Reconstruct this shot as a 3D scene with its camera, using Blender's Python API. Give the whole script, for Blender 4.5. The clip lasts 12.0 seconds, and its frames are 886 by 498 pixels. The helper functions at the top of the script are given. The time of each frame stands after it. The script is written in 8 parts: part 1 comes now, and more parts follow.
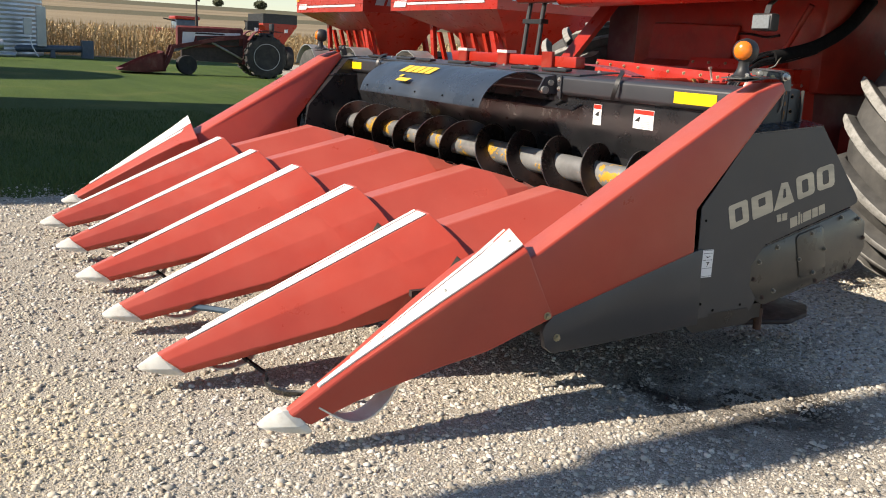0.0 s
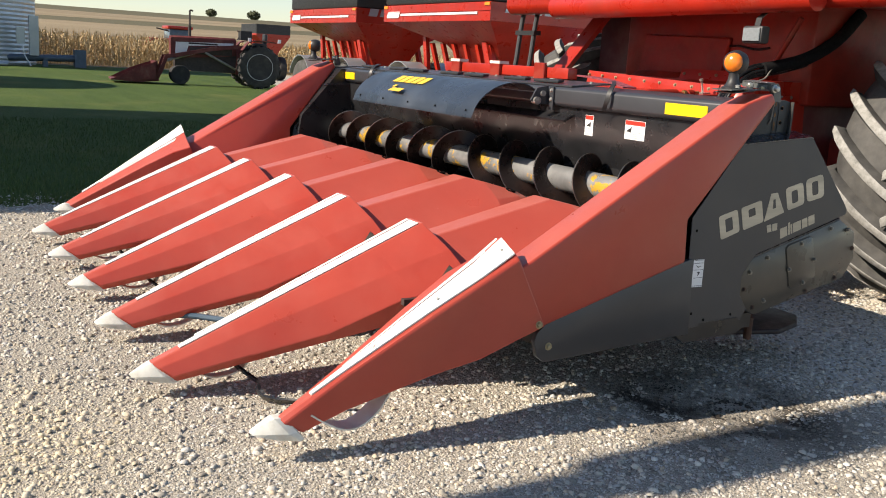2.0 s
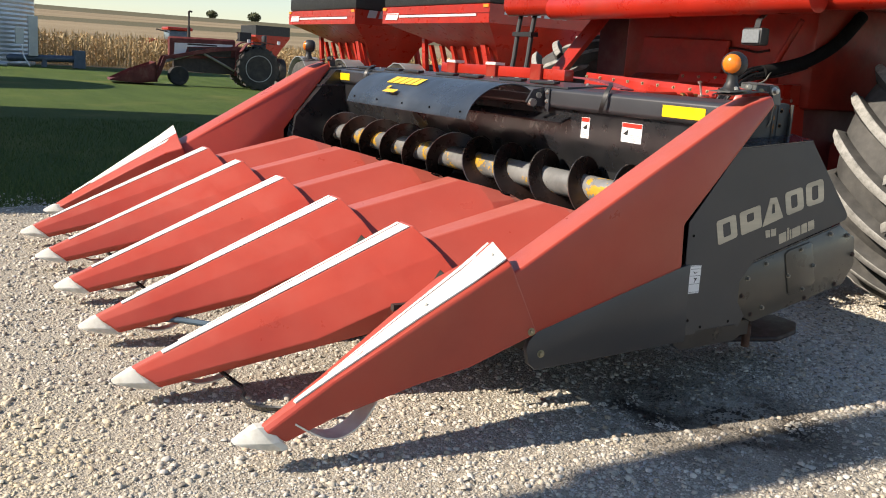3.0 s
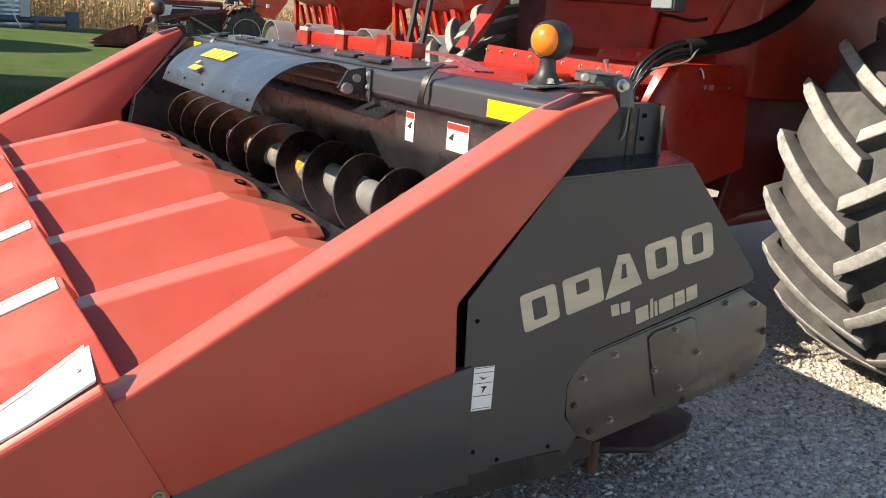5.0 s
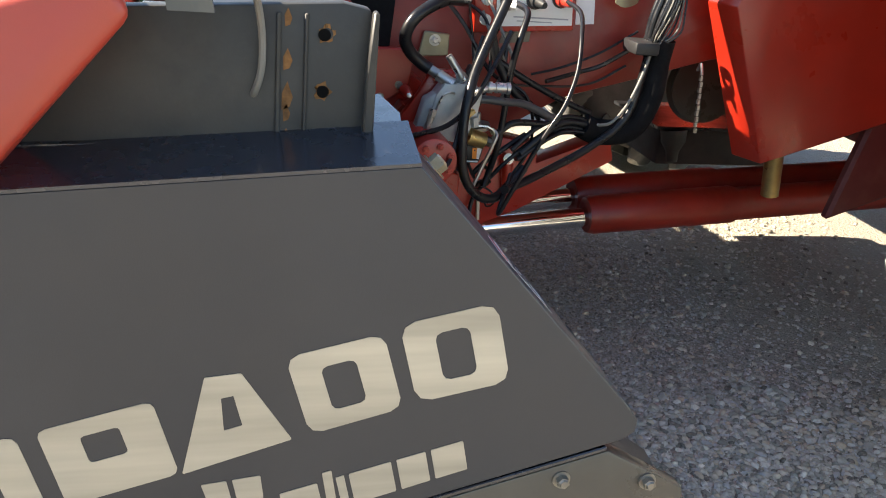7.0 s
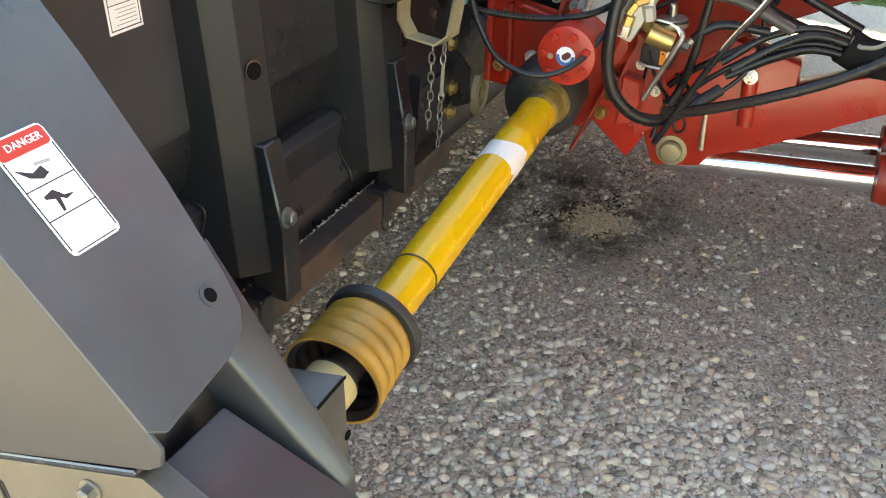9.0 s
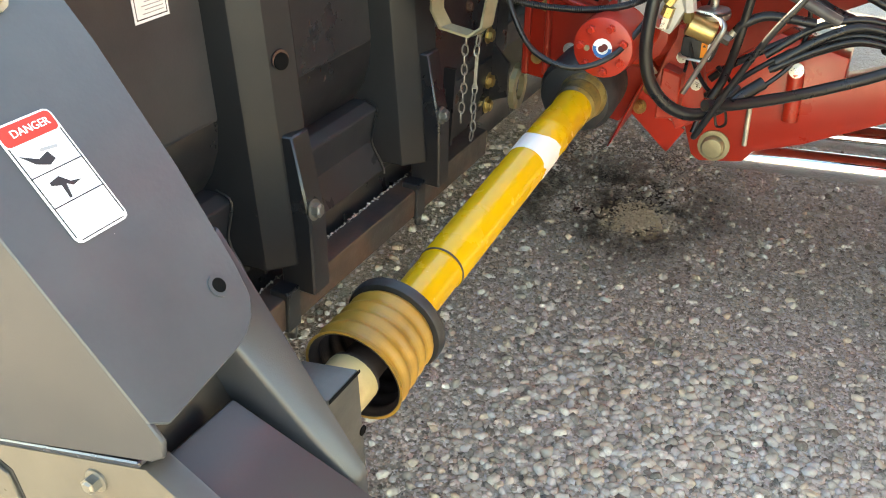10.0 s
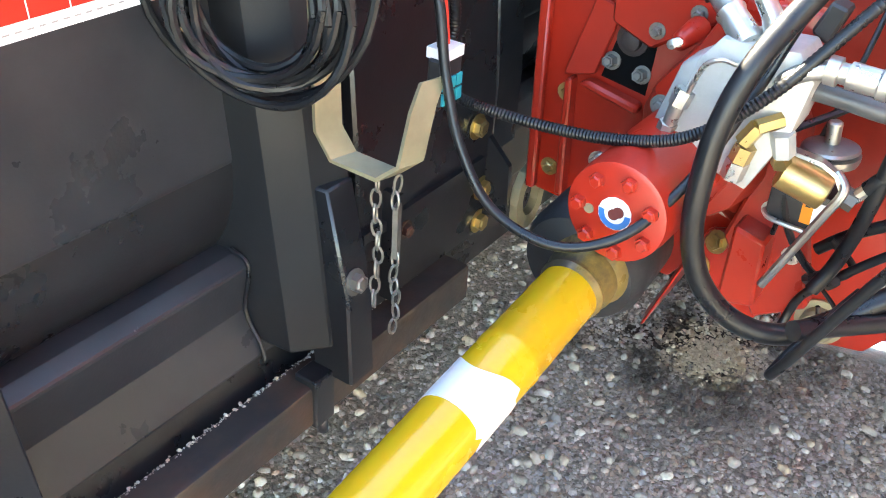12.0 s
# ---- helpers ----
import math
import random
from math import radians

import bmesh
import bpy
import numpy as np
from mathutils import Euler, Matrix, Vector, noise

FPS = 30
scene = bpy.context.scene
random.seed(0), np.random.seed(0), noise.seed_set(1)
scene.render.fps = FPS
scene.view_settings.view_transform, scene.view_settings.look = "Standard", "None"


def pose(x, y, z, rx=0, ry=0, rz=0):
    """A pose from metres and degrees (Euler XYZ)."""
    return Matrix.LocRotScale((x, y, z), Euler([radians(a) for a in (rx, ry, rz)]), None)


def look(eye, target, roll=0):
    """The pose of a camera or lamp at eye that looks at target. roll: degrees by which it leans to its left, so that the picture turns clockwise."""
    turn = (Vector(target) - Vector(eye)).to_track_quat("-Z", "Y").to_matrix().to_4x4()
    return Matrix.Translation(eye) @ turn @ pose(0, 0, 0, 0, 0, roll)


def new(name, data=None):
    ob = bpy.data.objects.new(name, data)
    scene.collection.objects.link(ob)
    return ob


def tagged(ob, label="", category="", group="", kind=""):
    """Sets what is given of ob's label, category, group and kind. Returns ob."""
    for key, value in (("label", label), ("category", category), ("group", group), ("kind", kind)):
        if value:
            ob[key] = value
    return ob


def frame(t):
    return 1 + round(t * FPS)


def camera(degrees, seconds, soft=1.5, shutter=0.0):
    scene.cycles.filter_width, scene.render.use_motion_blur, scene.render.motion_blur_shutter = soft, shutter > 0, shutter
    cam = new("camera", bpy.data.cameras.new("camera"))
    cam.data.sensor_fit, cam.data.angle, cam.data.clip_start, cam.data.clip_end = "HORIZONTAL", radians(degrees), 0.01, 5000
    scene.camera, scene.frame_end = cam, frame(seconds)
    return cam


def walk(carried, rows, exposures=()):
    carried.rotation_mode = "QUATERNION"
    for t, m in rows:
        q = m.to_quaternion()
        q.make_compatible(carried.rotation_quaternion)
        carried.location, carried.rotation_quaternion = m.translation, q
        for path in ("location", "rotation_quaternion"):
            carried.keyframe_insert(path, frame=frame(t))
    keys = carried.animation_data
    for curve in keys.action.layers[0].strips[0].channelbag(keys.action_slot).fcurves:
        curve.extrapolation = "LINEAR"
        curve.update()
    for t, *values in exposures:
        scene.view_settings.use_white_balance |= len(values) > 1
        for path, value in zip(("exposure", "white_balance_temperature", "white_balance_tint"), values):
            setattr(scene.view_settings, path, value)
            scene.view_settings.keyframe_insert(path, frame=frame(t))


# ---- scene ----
cam = camera(50.3, 12.0, 1.0)
PATH = [
    (0, (2.7270, -0.1727, 1.3543), (1.0280, 0.7988, 0.9406), 3.10),
    (0.5, (2.7350, -0.1794, 1.3461), (1.0330, 0.7898, 0.9393), 3.30),
    (1, (2.7360, -0.1805, 1.3491), (1.0350, 0.7906, 0.9464), 3.30),
    (1.5, (2.7420, -0.1815, 1.3490), (1.0430, 0.7963, 0.9546), 3.40),
    (2, (2.7420, -0.1816, 1.3500), (1.0470, 0.8052, 0.9598), 3.39),
    (2.5, (2.7500, -0.1977, 1.3525), (1.0570, 0.7920, 0.9644), 3.49),
    (2.7, (2.7410, -0.1862, 1.3369), (1.0450, 0.8024, 0.9527), 3.69),
    (4.3, (2.1280, 0.8136, 1.3923), (0.4360, 1.7923, 0.9709), 2.90),
    (4.5, (2.0570, 0.9895, 1.3968), (0.3630, 1.9644, 0.9723), 2.30),
    (5, (1.8690, 1.4529, 1.4254), (0.1660, 2.3967, 0.9688), 4.32),
    (5.5, (1.5950, 1.8569, 1.4311), (-0.1040, 2.7832, 0.9280), 3.94),
    (6, (1.3950, 2.3112, 1.4294), (-0.3500, 3.1236, 0.8866), 4.70),
    (6.5, (1.1470, 2.6982, 1.4035), (-0.6270, 3.4004, 0.8033), 5.66),
    (7, (0.9100, 3.0528, 1.3887), (-0.9090, 3.4883, 0.6810), 4.88),
    (7.5, (0.7110, 3.3996, 1.3705), (-1.1200, 3.4728, 0.5694), 6.26),
    (7.7, (0.6130, 3.4964, 1.3466), (-1.2040, 3.4866, 0.5098), 6.18),
    (9.3, (0.4140, 3.9763, 1.3256), (-1.1740, 3.2986, 0.3158), 4.00),
    (9.5, (0.4060, 3.9783, 1.3227), (-1.1780, 3.2928, 0.3117), 3.90),
    (10, (0.3920, 3.9686, 1.3144), (-1.1810, 3.2580, 0.3046), 3.29),
    (10.5, (0.2970, 3.8900, 1.2699), (-1.2140, 3.1792, 0.1690), 4.03),
    (11, (0.0740, 3.7712, 1.2281), (-1.4220, 3.0549, 0.1111), 1.84),
    (11.5, (-0.1700, 3.7649, 1.2389), (-1.6430, 2.9699, 0.1444), 1.27),
    (12, (-0.4380, 3.8311, 1.2650), (-1.8510, 2.9259, 0.1751), 3.69),
]
EXPOSURES = [(0, 0.77, 6750, 12), (2.7, 0.77, 6750, 12), (4.5, 0.95, 6900, 12), (5.0, 1.20, 7000, 11), (5.5, 1.36, 7300, 12), (6.5, 1.50, 7200, 12), (7.0, 2.05, 7100, 11), (7.5, 2.3, 7600, 9), (9.3, 3.90, 9100, 4), (10, 3.98, 9200, 4), (10.5, 4.05, 9400, 4), (11, 4.28, 9300, 5), (11.5, 4.53, 7800, 6), (12, 4.66, 7300, 6)]
walk(cam, [(t, look(eye, target, roll)) for t, eye, target, roll in PATH], EXPOSURES)

# ---- world, sun, exposure ----
SUN_FROM = Vector((-0.27, -1.39, 1.0)).normalized()
world = bpy.data.worlds.new("sky")
scene.world = world
world.use_nodes = True
wn = world.node_tree
sky = wn.nodes.new("ShaderNodeTexSky")
sky.sky_type = "NISHITA"
sky.sun_disc = False
sky.sun_elevation = math.asin(SUN_FROM.z)
sky.sun_rotation = math.atan2(SUN_FROM.x, SUN_FROM.y)
sky.air_density, sky.dust_density, sky.ozone_density = 1.0, 0.20, 2.0
wn.links.new(sky.outputs[0], wn.nodes["Background"].inputs[0])
wn.nodes["Background"].inputs[1].default_value = 0.088
sun = new("sun", bpy.data.lights.new("sun", "SUN"))
sun.data.energy, sun.data.angle, sun.data.color = 4.8, radians(0.55), (1.0, 0.91, 0.78)
sun.matrix_world = look(SUN_FROM * 40, (0, 0, 0))

# ---- helpers for meshes ----
ORIGIN = {}


def thing(name, at, label, category, group="", kind=""):
    """An empty at the base of a thing; its parts are drawn in world places."""
    ob = new(name)
    ob.empty_display_size = 0.2
    ob.location = at
    ORIGIN[ob.name] = Vector(at)
    return tagged(ob, label, category, group, kind)


def to_mesh(name, bm, material, angle=35):
    bmesh.ops.recalc_face_normals(bm, faces=bm.faces)
    me = bpy.data.meshes.new(name)
    bm.to_mesh(me)
    bm.free()
    for m in material if isinstance(material, (list, tuple)) else (material,):
        me.materials.append(m)
    me.polygons.foreach_set("use_smooth", [True] * len(me.polygons))
    me.set_sharp_from_angle(angle=radians(angle))
    return me


def part(name, bm, material, parent, label="", angle=35):
    """Links a bmesh, drawn in world places, as one mesh object under a thing or part."""
    base = ORIGIN[parent.name]
    bmesh.ops.translate(bm, verts=bm.verts, vec=-base)
    ob = new(name, to_mesh(name, bm, material, angle))
    ob.parent = parent
    ORIGIN[ob.name] = base
    return tagged(ob, label)


def single(name, bm, material, label, category, group="", kind="", angle=35):
    """A thing that is one mesh."""
    return tagged(new(name, to_mesh(name, bm, material, angle)), label, category, group, kind)


def prism(bm, pts, vec):
    """A polygon of 3D points, pushed out along vec."""
    vec = Vector(vec)
    a = [bm.verts.new(p) for p in pts]
    b = [bm.verts.new(Vector(p) + vec) for p in pts]
    bm.faces.new(a)
    bm.faces.new(b[::-1])
    n = len(pts)
    for i in range(n):
        bm.faces.new((a[i], b[i], b[(i + 1) % n], a[(i + 1) % n]))
    return a + b


def side(bm, yz, x0, x1):
    return prism(bm, [(x0, y, z) for y, z in yz], (x1 - x0, 0, 0))


def box(bm, x0, x1, y0, y1, z0, z1):
    return prism(bm, [(x0, y0, z0), (x1, y0, z0), (x1, y1, z0), (x0, y1, z0)], (0, 0, z1 - z0))


def basis(d):
    d = Vector(d).normalized()
    u = d.orthogonal().normalized()
    return d, u, d.cross(u)


def ring(bm, c, u, v, r, n):
    return [bm.verts.new(Vector(c) + r * (math.cos(2 * math.pi * i / n) * u + math.sin(2 * math.pi * i / n) * v)) for i in range(n)]


def bridge(bm, a, b):
    n = len(a)
    for i in range(n):
        bm.faces.new((a[i], a[(i + 1) % n], b[(i + 1) % n], b[i]))


def revolve(bm, p0, d, profile, n=20, closed=False):
    """A profile of (distance along d, radius) turned round the axis from p0."""
    d, u, v = basis(d)
    rings = [ring(bm, Vector(p0) + d * h, u, v, max(r, 0.0005), n) for h, r in profile]
    for a, b in zip(rings, rings[1:]):
        bridge(bm, a, b)
    if closed:
        bridge(bm, rings[-1], rings[0])
    else:
        bm.faces.new(rings[0][::-1])
        bm.faces.new(rings[-1])


def cyl(bm, p0, p1, r0, r1=None, n=16):
    d = Vector(p1) - Vector(p0)
    revolve(bm, p0, d, [(0, r0), (d.length, r0 if r1 is None else r1)], n)


def spline(pts, steps=5):
    pts = [Vector(p) for p in pts]
    if steps < 2 or len(pts) < 3:
        return pts
    q = [2 * pts[0] - pts[1]] + pts + [2 * pts[-1] - pts[-2]]
    out = []
    for a, b, c, d in zip(q, q[1:], q[2:], q[3:]):
        for k in range(steps):
            t = k / steps
            out.append(0.5 * (2 * b + (c - a) * t + (2 * a - 5 * b + 4 * c - d) * t * t + (3 * b - a - 3 * c + d) * t ** 3))
    return out + [pts[-1]]


def tube(bm, pts, r, n=8, steps=5, ribs=0.0):
    """A hose or bent rod along the points; ribs makes it corrugated."""
    pts = spline(pts, steps)
    d = (pts[1] - pts[0]).normalized()
    u = d.orthogonal().normalized()
    rings = []
    for i, p in enumerate(pts):
        d = (pts[min(i + 1, len(pts) - 1)] - pts[max(i - 1, 0)]).normalized()
        u = (u - d * u.dot(d)).normalized()
        rings.append(ring(bm, p, u, d.cross(u), r * (1 + (ribs if i % 2 else -ribs)), n))
    for a, b in zip(rings, rings[1:]):
        bridge(bm, a, b)
    bm.faces.new(rings[0][::-1])
    bm.faces.new(rings[-1])


def strap(bm, pts, w, t):
    """A flat bar that follows the points; w is its half width as a vector, t its thickness."""
    pts, w = [Vector(p) for p in pts], Vector(w)
    rows = []
    for i, p in enumerate(pts):
        d = (pts[min(i + 1, len(pts) - 1)] - pts[max(i - 1, 0)]).normalized()
        k = d.cross(w).normalized() * t / 2
        rows.append([bm.verts.new(q) for q in (p - w - k, p + w - k, p + w + k, p - w + k)])
    for a, b in zip(rows, rows[1:]):
        bridge(bm, a, b)
    bm.faces.new(rows[0][::-1])
    bm.faces.new(rows[-1])


def loft(bm, sections, caps=True):
    """Closed rings of points joined one to the next."""
    rings = [[bm.verts.new(p) for p in s] for s in sections]
    for a, b in zip(rings, rings[1:]):
        bridge(bm, a, b)
    if caps:
        bm.faces.new(rings[0][::-1])
        bm.faces.new(rings[-1])


def soft(bm, w, seg=2, angle=25):
    """Rounds the edges that are sharper than the angle."""
    bmesh.ops.recalc_face_normals(bm, faces=bm.faces)
    edges = [e for e in bm.edges if len(e.link_faces) == 2 and e.calc_face_angle() > radians(angle)]
    bmesh.ops.bevel(bm, geom=edges, offset=w, segments=seg, profile=0.5, affect="EDGES", clamp_overlap=True)


def hexbolt(bm, p, d, r=0.009, h=0.007, washer=True):
    p, d = Vector(p), Vector(d).normalized()
    if washer:
        cyl(bm, p, p + d * 0.002, r * 1.45, n=14)
    cyl(bm, p + d * 0.002, p + d * (0.002 + h), r, n=6)
    cyl(bm, p + d * (0.002 + h), p + d * (0.004 + h), r * 0.8, r * 0.6, n=6)


def repeat(name, bm, places, material, parent, label="", angle=35):
    """Separate objects that share one mesh, drawn round the origin, at each of the places."""
    me = to_mesh(name, bm, material, angle)
    for p in places:
        ob = new(name, me)
        ob.parent = parent
        ob.location = Vector(p) - ORIGIN[parent.name]
        ORIGIN[ob.name] = ORIGIN[parent.name]
        tagged(ob, label)


def bolts(parent, places, d, r=0.009, h=0.007, material=None, label="", washer=True):
    bm = bmesh.new()
    hexbolt(bm, (0, 0, 0), d, r, h, washer)
    repeat("bolt", bm, places, material or ZINC, parent, label)


def discs(name, parent, places, d, r, material, label="", h=0.0015):
    bm = bmesh.new()
    cyl(bm, (0, 0, 0), Vector(d).normalized() * h, r, n=14)
    repeat(name, bm, places, material, parent, label)


def text_part(name, words, size, m, material, parent):
    cu = bpy.data.curves.new(name, "FONT")
    cu.body, cu.size, cu.align_x, cu.align_y, cu.extrude = words, size, "CENTER", "CENTER", 0.0004
    tmp = bpy.data.objects.new(name, cu)
    me = bpy.data.meshes.new_from_object(tmp)
    me.transform(Matrix.Translation(-ORIGIN[parent.name]) @ m)
    me.materials.append(material)
    bpy.data.objects.remove(tmp)
    ob = new(name, me)
    ob.parent = parent
    ORIGIN[ob.name] = ORIGIN[parent.name]
    return ob


# ---- materials ----
def nodes_of(name):
    m = bpy.data.materials.new(name)
    m.use_nodes = True
    return m, m.node_tree.nodes, m.node_tree.links, m.node_tree.nodes["Principled BSDF"]


def noise_node(nt, links, src, scale, detail=6, rough=0.6, stretch=None):
    n = nt.new("ShaderNodeTexNoise")
    n.inputs["Scale"].default_value, n.inputs["Detail"].default_value, n.inputs["Roughness"].default_value = scale, detail, rough
    if stretch:
        mp = nt.new("ShaderNodeMapping")
        mp.inputs["Scale"].default_value = stretch
        links.new(src, mp.inputs[0])
        src = mp.outputs[0]
    links.new(src, n.inputs["Vector"])
    return n.outputs[0]


def ramp(nt, links, src, lo, hi):
    r = nt.new("ShaderNodeMapRange")
    r.inputs[1].default_value, r.inputs[2].default_value = lo, hi
    links.new(src, r.inputs[0])
    return r.outputs[0]


def mix(nt, links, fac, a, b):
    n = nt.new("ShaderNodeMix")
    n.data_type = "RGBA"
    if isinstance(fac, float):
        n.inputs[0].default_value = fac
    else:
        links.new(fac, n.inputs[0])
    for k, v in ((6, a), (7, b)):
        if isinstance(v, tuple):
            n.inputs[k].default_value = (*v, 1)
        else:
            links.new(v, n.inputs[k])
    return n.outputs[2]


def bump(nt, links, bs, h, strength, dist):
    b = nt.new("ShaderNodeBump")
    b.inputs["Strength"].default_value, b.inputs["Distance"].default_value = strength, dist
    links.new(h, b.inputs["Height"])
    if bs.inputs["Normal"].links:
        links.new(bs.inputs["Normal"].links[0].from_socket, b.inputs["Normal"])
    links.new(b.outputs[0], bs.inputs["Normal"])


def surface(name, col, rough=0.5, metal=0.0, dark=0.8, scale=6.0, dust=None, dust_at=(0.55, 0.75), dust_scale=3.0,
            wear=None, wear_at=(0.66, 0.70), wear_scale=14.0, grain=0.15, grain_scale=220.0, rough_var=0.12, stretch=None, vary=0.0, coat=0.0, spec=0.5, top_sheen=None):
    """Painted, cast or moulded stuff: a base colour with slow mottling, dust, worn flecks and fine relief."""
    m, nt, links, bs = nodes_of(name)
    pos = nt.new("ShaderNodeTexCoord").outputs["Object"]
    big = noise_node(nt, links, pos, scale, 5, 0.6, stretch)
    c = mix(nt, links, ramp(nt, links, big, 0.35, 0.65), tuple(x * dark for x in col), col)
    if vary:
        info = nt.new("ShaderNodeObjectInfo")
        hsv = nt.new("ShaderNodeHueSaturation")
        links.new(ramp(nt, links, info.outputs["Random"], -0.0, 1.0), hsv.inputs["Fac"])
        hsv.inputs["Value"].default_value = 1.0 - vary
        links.new(c, hsv.inputs["Color"])
        c = hsv.outputs[0]
    r = ramp(nt, links, noise_node(nt, links, pos, scale * 2.3, 6), 0.3, 0.7)
    rr = nt.new("ShaderNodeMapRange")
    rr.inputs[3].default_value, rr.inputs[4].default_value = max(rough - rough_var, 0.03), min(rough + rough_var, 1)
    links.new(r, rr.inputs[0])
    rough_out = rr.outputs[0]
    if dust:
        f = ramp(nt, links, noise_node(nt, links, pos, dust_scale, 8, 0.65), *dust_at)
        c = mix(nt, links, f, c, dust)
    # paler tint on upward faces, painting in the sheen of the sky
    if top_sheen:
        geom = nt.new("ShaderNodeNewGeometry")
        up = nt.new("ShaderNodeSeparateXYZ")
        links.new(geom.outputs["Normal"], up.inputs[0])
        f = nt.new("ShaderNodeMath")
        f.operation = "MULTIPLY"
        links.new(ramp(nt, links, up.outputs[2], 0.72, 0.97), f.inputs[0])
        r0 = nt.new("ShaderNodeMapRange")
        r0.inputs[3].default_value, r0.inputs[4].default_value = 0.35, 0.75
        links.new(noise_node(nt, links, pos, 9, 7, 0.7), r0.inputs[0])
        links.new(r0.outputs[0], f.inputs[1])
        c = mix(nt, links, f.outputs[0], c, top_sheen)
    if wear:
        f = ramp(nt, links, noise_node(nt, links, pos, wear_scale, 7, 0.7), *wear_at)
        c = mix(nt, links, f, c, wear)
    links.new(c, bs.inputs["Base Color"])
    links.new(rough_out, bs.inputs["Roughness"])
    bs.inputs["Metallic"].default_value = metal
    bs.inputs["Coat Weight"].default_value = coat
    bs.inputs["Coat Roughness"].default_value = 0.12
    bs.inputs["Specular IOR Level"].default_value = spec
    if grain:
        bump(nt, links, bs, noise_node(nt, links, pos, grain_scale, 3), grain, 0.002)
    return m


RED_POLY = surface("red_moulded_plastic", (0.43, 0.052, 0.029), 0.38, dark=0.86, scale=2.5, dust=(0.44, 0.078, 0.047), dust_at=(0.45, 0.85), dust_scale=1.6, wear=(0.55, 0.24, 0.19), wear_at=(0.715, 0.76), wear_scale=26, grain=0.12, grain_scale=320, spec=0.6, top_sheen=(0.50, 0.155, 0.112))
BLUE_STEEL = surface("blue_grey_rod", (0.06, 0.10, 0.14), 0.4, 0.2, grain=0.1)
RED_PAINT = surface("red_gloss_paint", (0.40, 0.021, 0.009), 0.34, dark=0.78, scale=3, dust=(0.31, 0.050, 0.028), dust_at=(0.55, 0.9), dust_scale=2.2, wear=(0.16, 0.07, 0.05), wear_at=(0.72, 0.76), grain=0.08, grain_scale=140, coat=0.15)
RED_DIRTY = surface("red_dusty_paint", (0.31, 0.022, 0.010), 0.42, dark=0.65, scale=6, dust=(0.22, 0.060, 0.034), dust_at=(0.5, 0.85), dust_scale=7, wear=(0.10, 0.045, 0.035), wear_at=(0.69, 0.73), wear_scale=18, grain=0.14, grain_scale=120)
RED_OLD = surface("faded_maroon_paint", (0.145, 0.020, 0.017), 0.6, dark=0.6, scale=3, dust=(0.16, 0.08, 0.06), dust_at=(0.5, 0.8), grain=0.1)
BLACK_PANEL = surface("charcoal_panel_paint", (0.037, 0.039, 0.045), 0.42, dark=0.85, scale=2, dust=(0.046, 0.048, 0.052), dust_at=(0.5, 0.9), dust_scale=1.3, wear=(0.16, 0.15, 0.14), wear_at=(0.755, 0.77), wear_scale=22, grain=0.10, grain_scale=500, rough_var=0.08, coat=0.12)
BLACK_DIRTY = surface("dusty_black_paint", (0.016, 0.0165, 0.019), 0.32, dark=0.6, scale=4, dust=(0.032, 0.031, 0.031), dust_at=(0.45, 0.9), dust_scale=2.5, wear=(0.11, 0.10, 0.09), wear_at=(0.70, 0.74), grain=0.10)
COVER_GREY = surface("weathered_cover_plate", (0.062, 0.054, 0.044), 0.34, dark=0.78, scale=3, dust=(0.098, 0.086, 0.064), dust_at=(0.4, 0.95), wear=(0.12, 0.07, 0.045), wear_at=(0.74, 0.78), grain=0.08, coat=0.25)
COVER_DARK = surface("worn_charcoal_cover", (0.055, 0.052, 0.046), 0.45, dark=0.7, scale=9, dust=(0.10, 0.09, 0.07), dust_at=(0.45, 0.9), dust_scale=8, wear=(0.20, 0.17, 0.13), wear_at=(0.72, 0.76), wear_scale=20, grain=0.12)
BLUE_BLACK = surface("blue_black_shield", (0.030, 0.040, 0.056), 0.33, dark=0.85, scale=2, dust=(0.06, 0.075, 0.095), dust_at=(0.5, 0.9), wear=(0.11, 0.11, 0.12), wear_at=(0.75, 0.78), grain=0.05)
WHITE_PLASTIC = surface("white_plastic", (0.78, 0.77, 0.72), 0.45, dark=0.9, scale=5, dust=(0.52, 0.48, 0.40), dust_at=(0.62, 0.9), grain=0.05)
TIP_WHITE = surface("scuffed_white_tip", (0.72, 0.71, 0.64), 0.55, dark=0.8, scale=10, dust=(0.42, 0.38, 0.30), dust_at=(0.5, 0.8), dust_scale=12, wear=(0.2, 0.18, 0.15), wear_at=(0.70, 0.74), grain=0.2)
STEEL = surface("bare_steel", (0.42, 0.41, 0.39), 0.36, 0.9, dark=0.6, scale=12, dust=(0.16, 0.12, 0.09), dust_at=(0.58, 0.8), dust_scale=9, grain=0.1)
ZINC = surface("zinc_plate", (0.62, 0.60, 0.55), 0.34, 0.85, dark=0.75, scale=20, dust=(0.35, 0.31, 0.25), dust_at=(0.6, 0.85), dust_scale=16, grain=0.06)
BRASS = surface("yellow_zinc", (0.55, 0.40, 0.16), 0.36, 0.85, dark=0.7, scale=18, dust=(0.25, 0.19, 0.11), dust_at=(0.6, 0.85), dust_scale=12, grain=0.06)
NUT = surface("weathered_zinc_nut", (0.30, 0.285, 0.25), 0.40, 0.7, dark=0.7, scale=30, dust=(0.16, 0.14, 0.11), dust_at=(0.5, 0.8), dust_scale=30, grain=0.06)
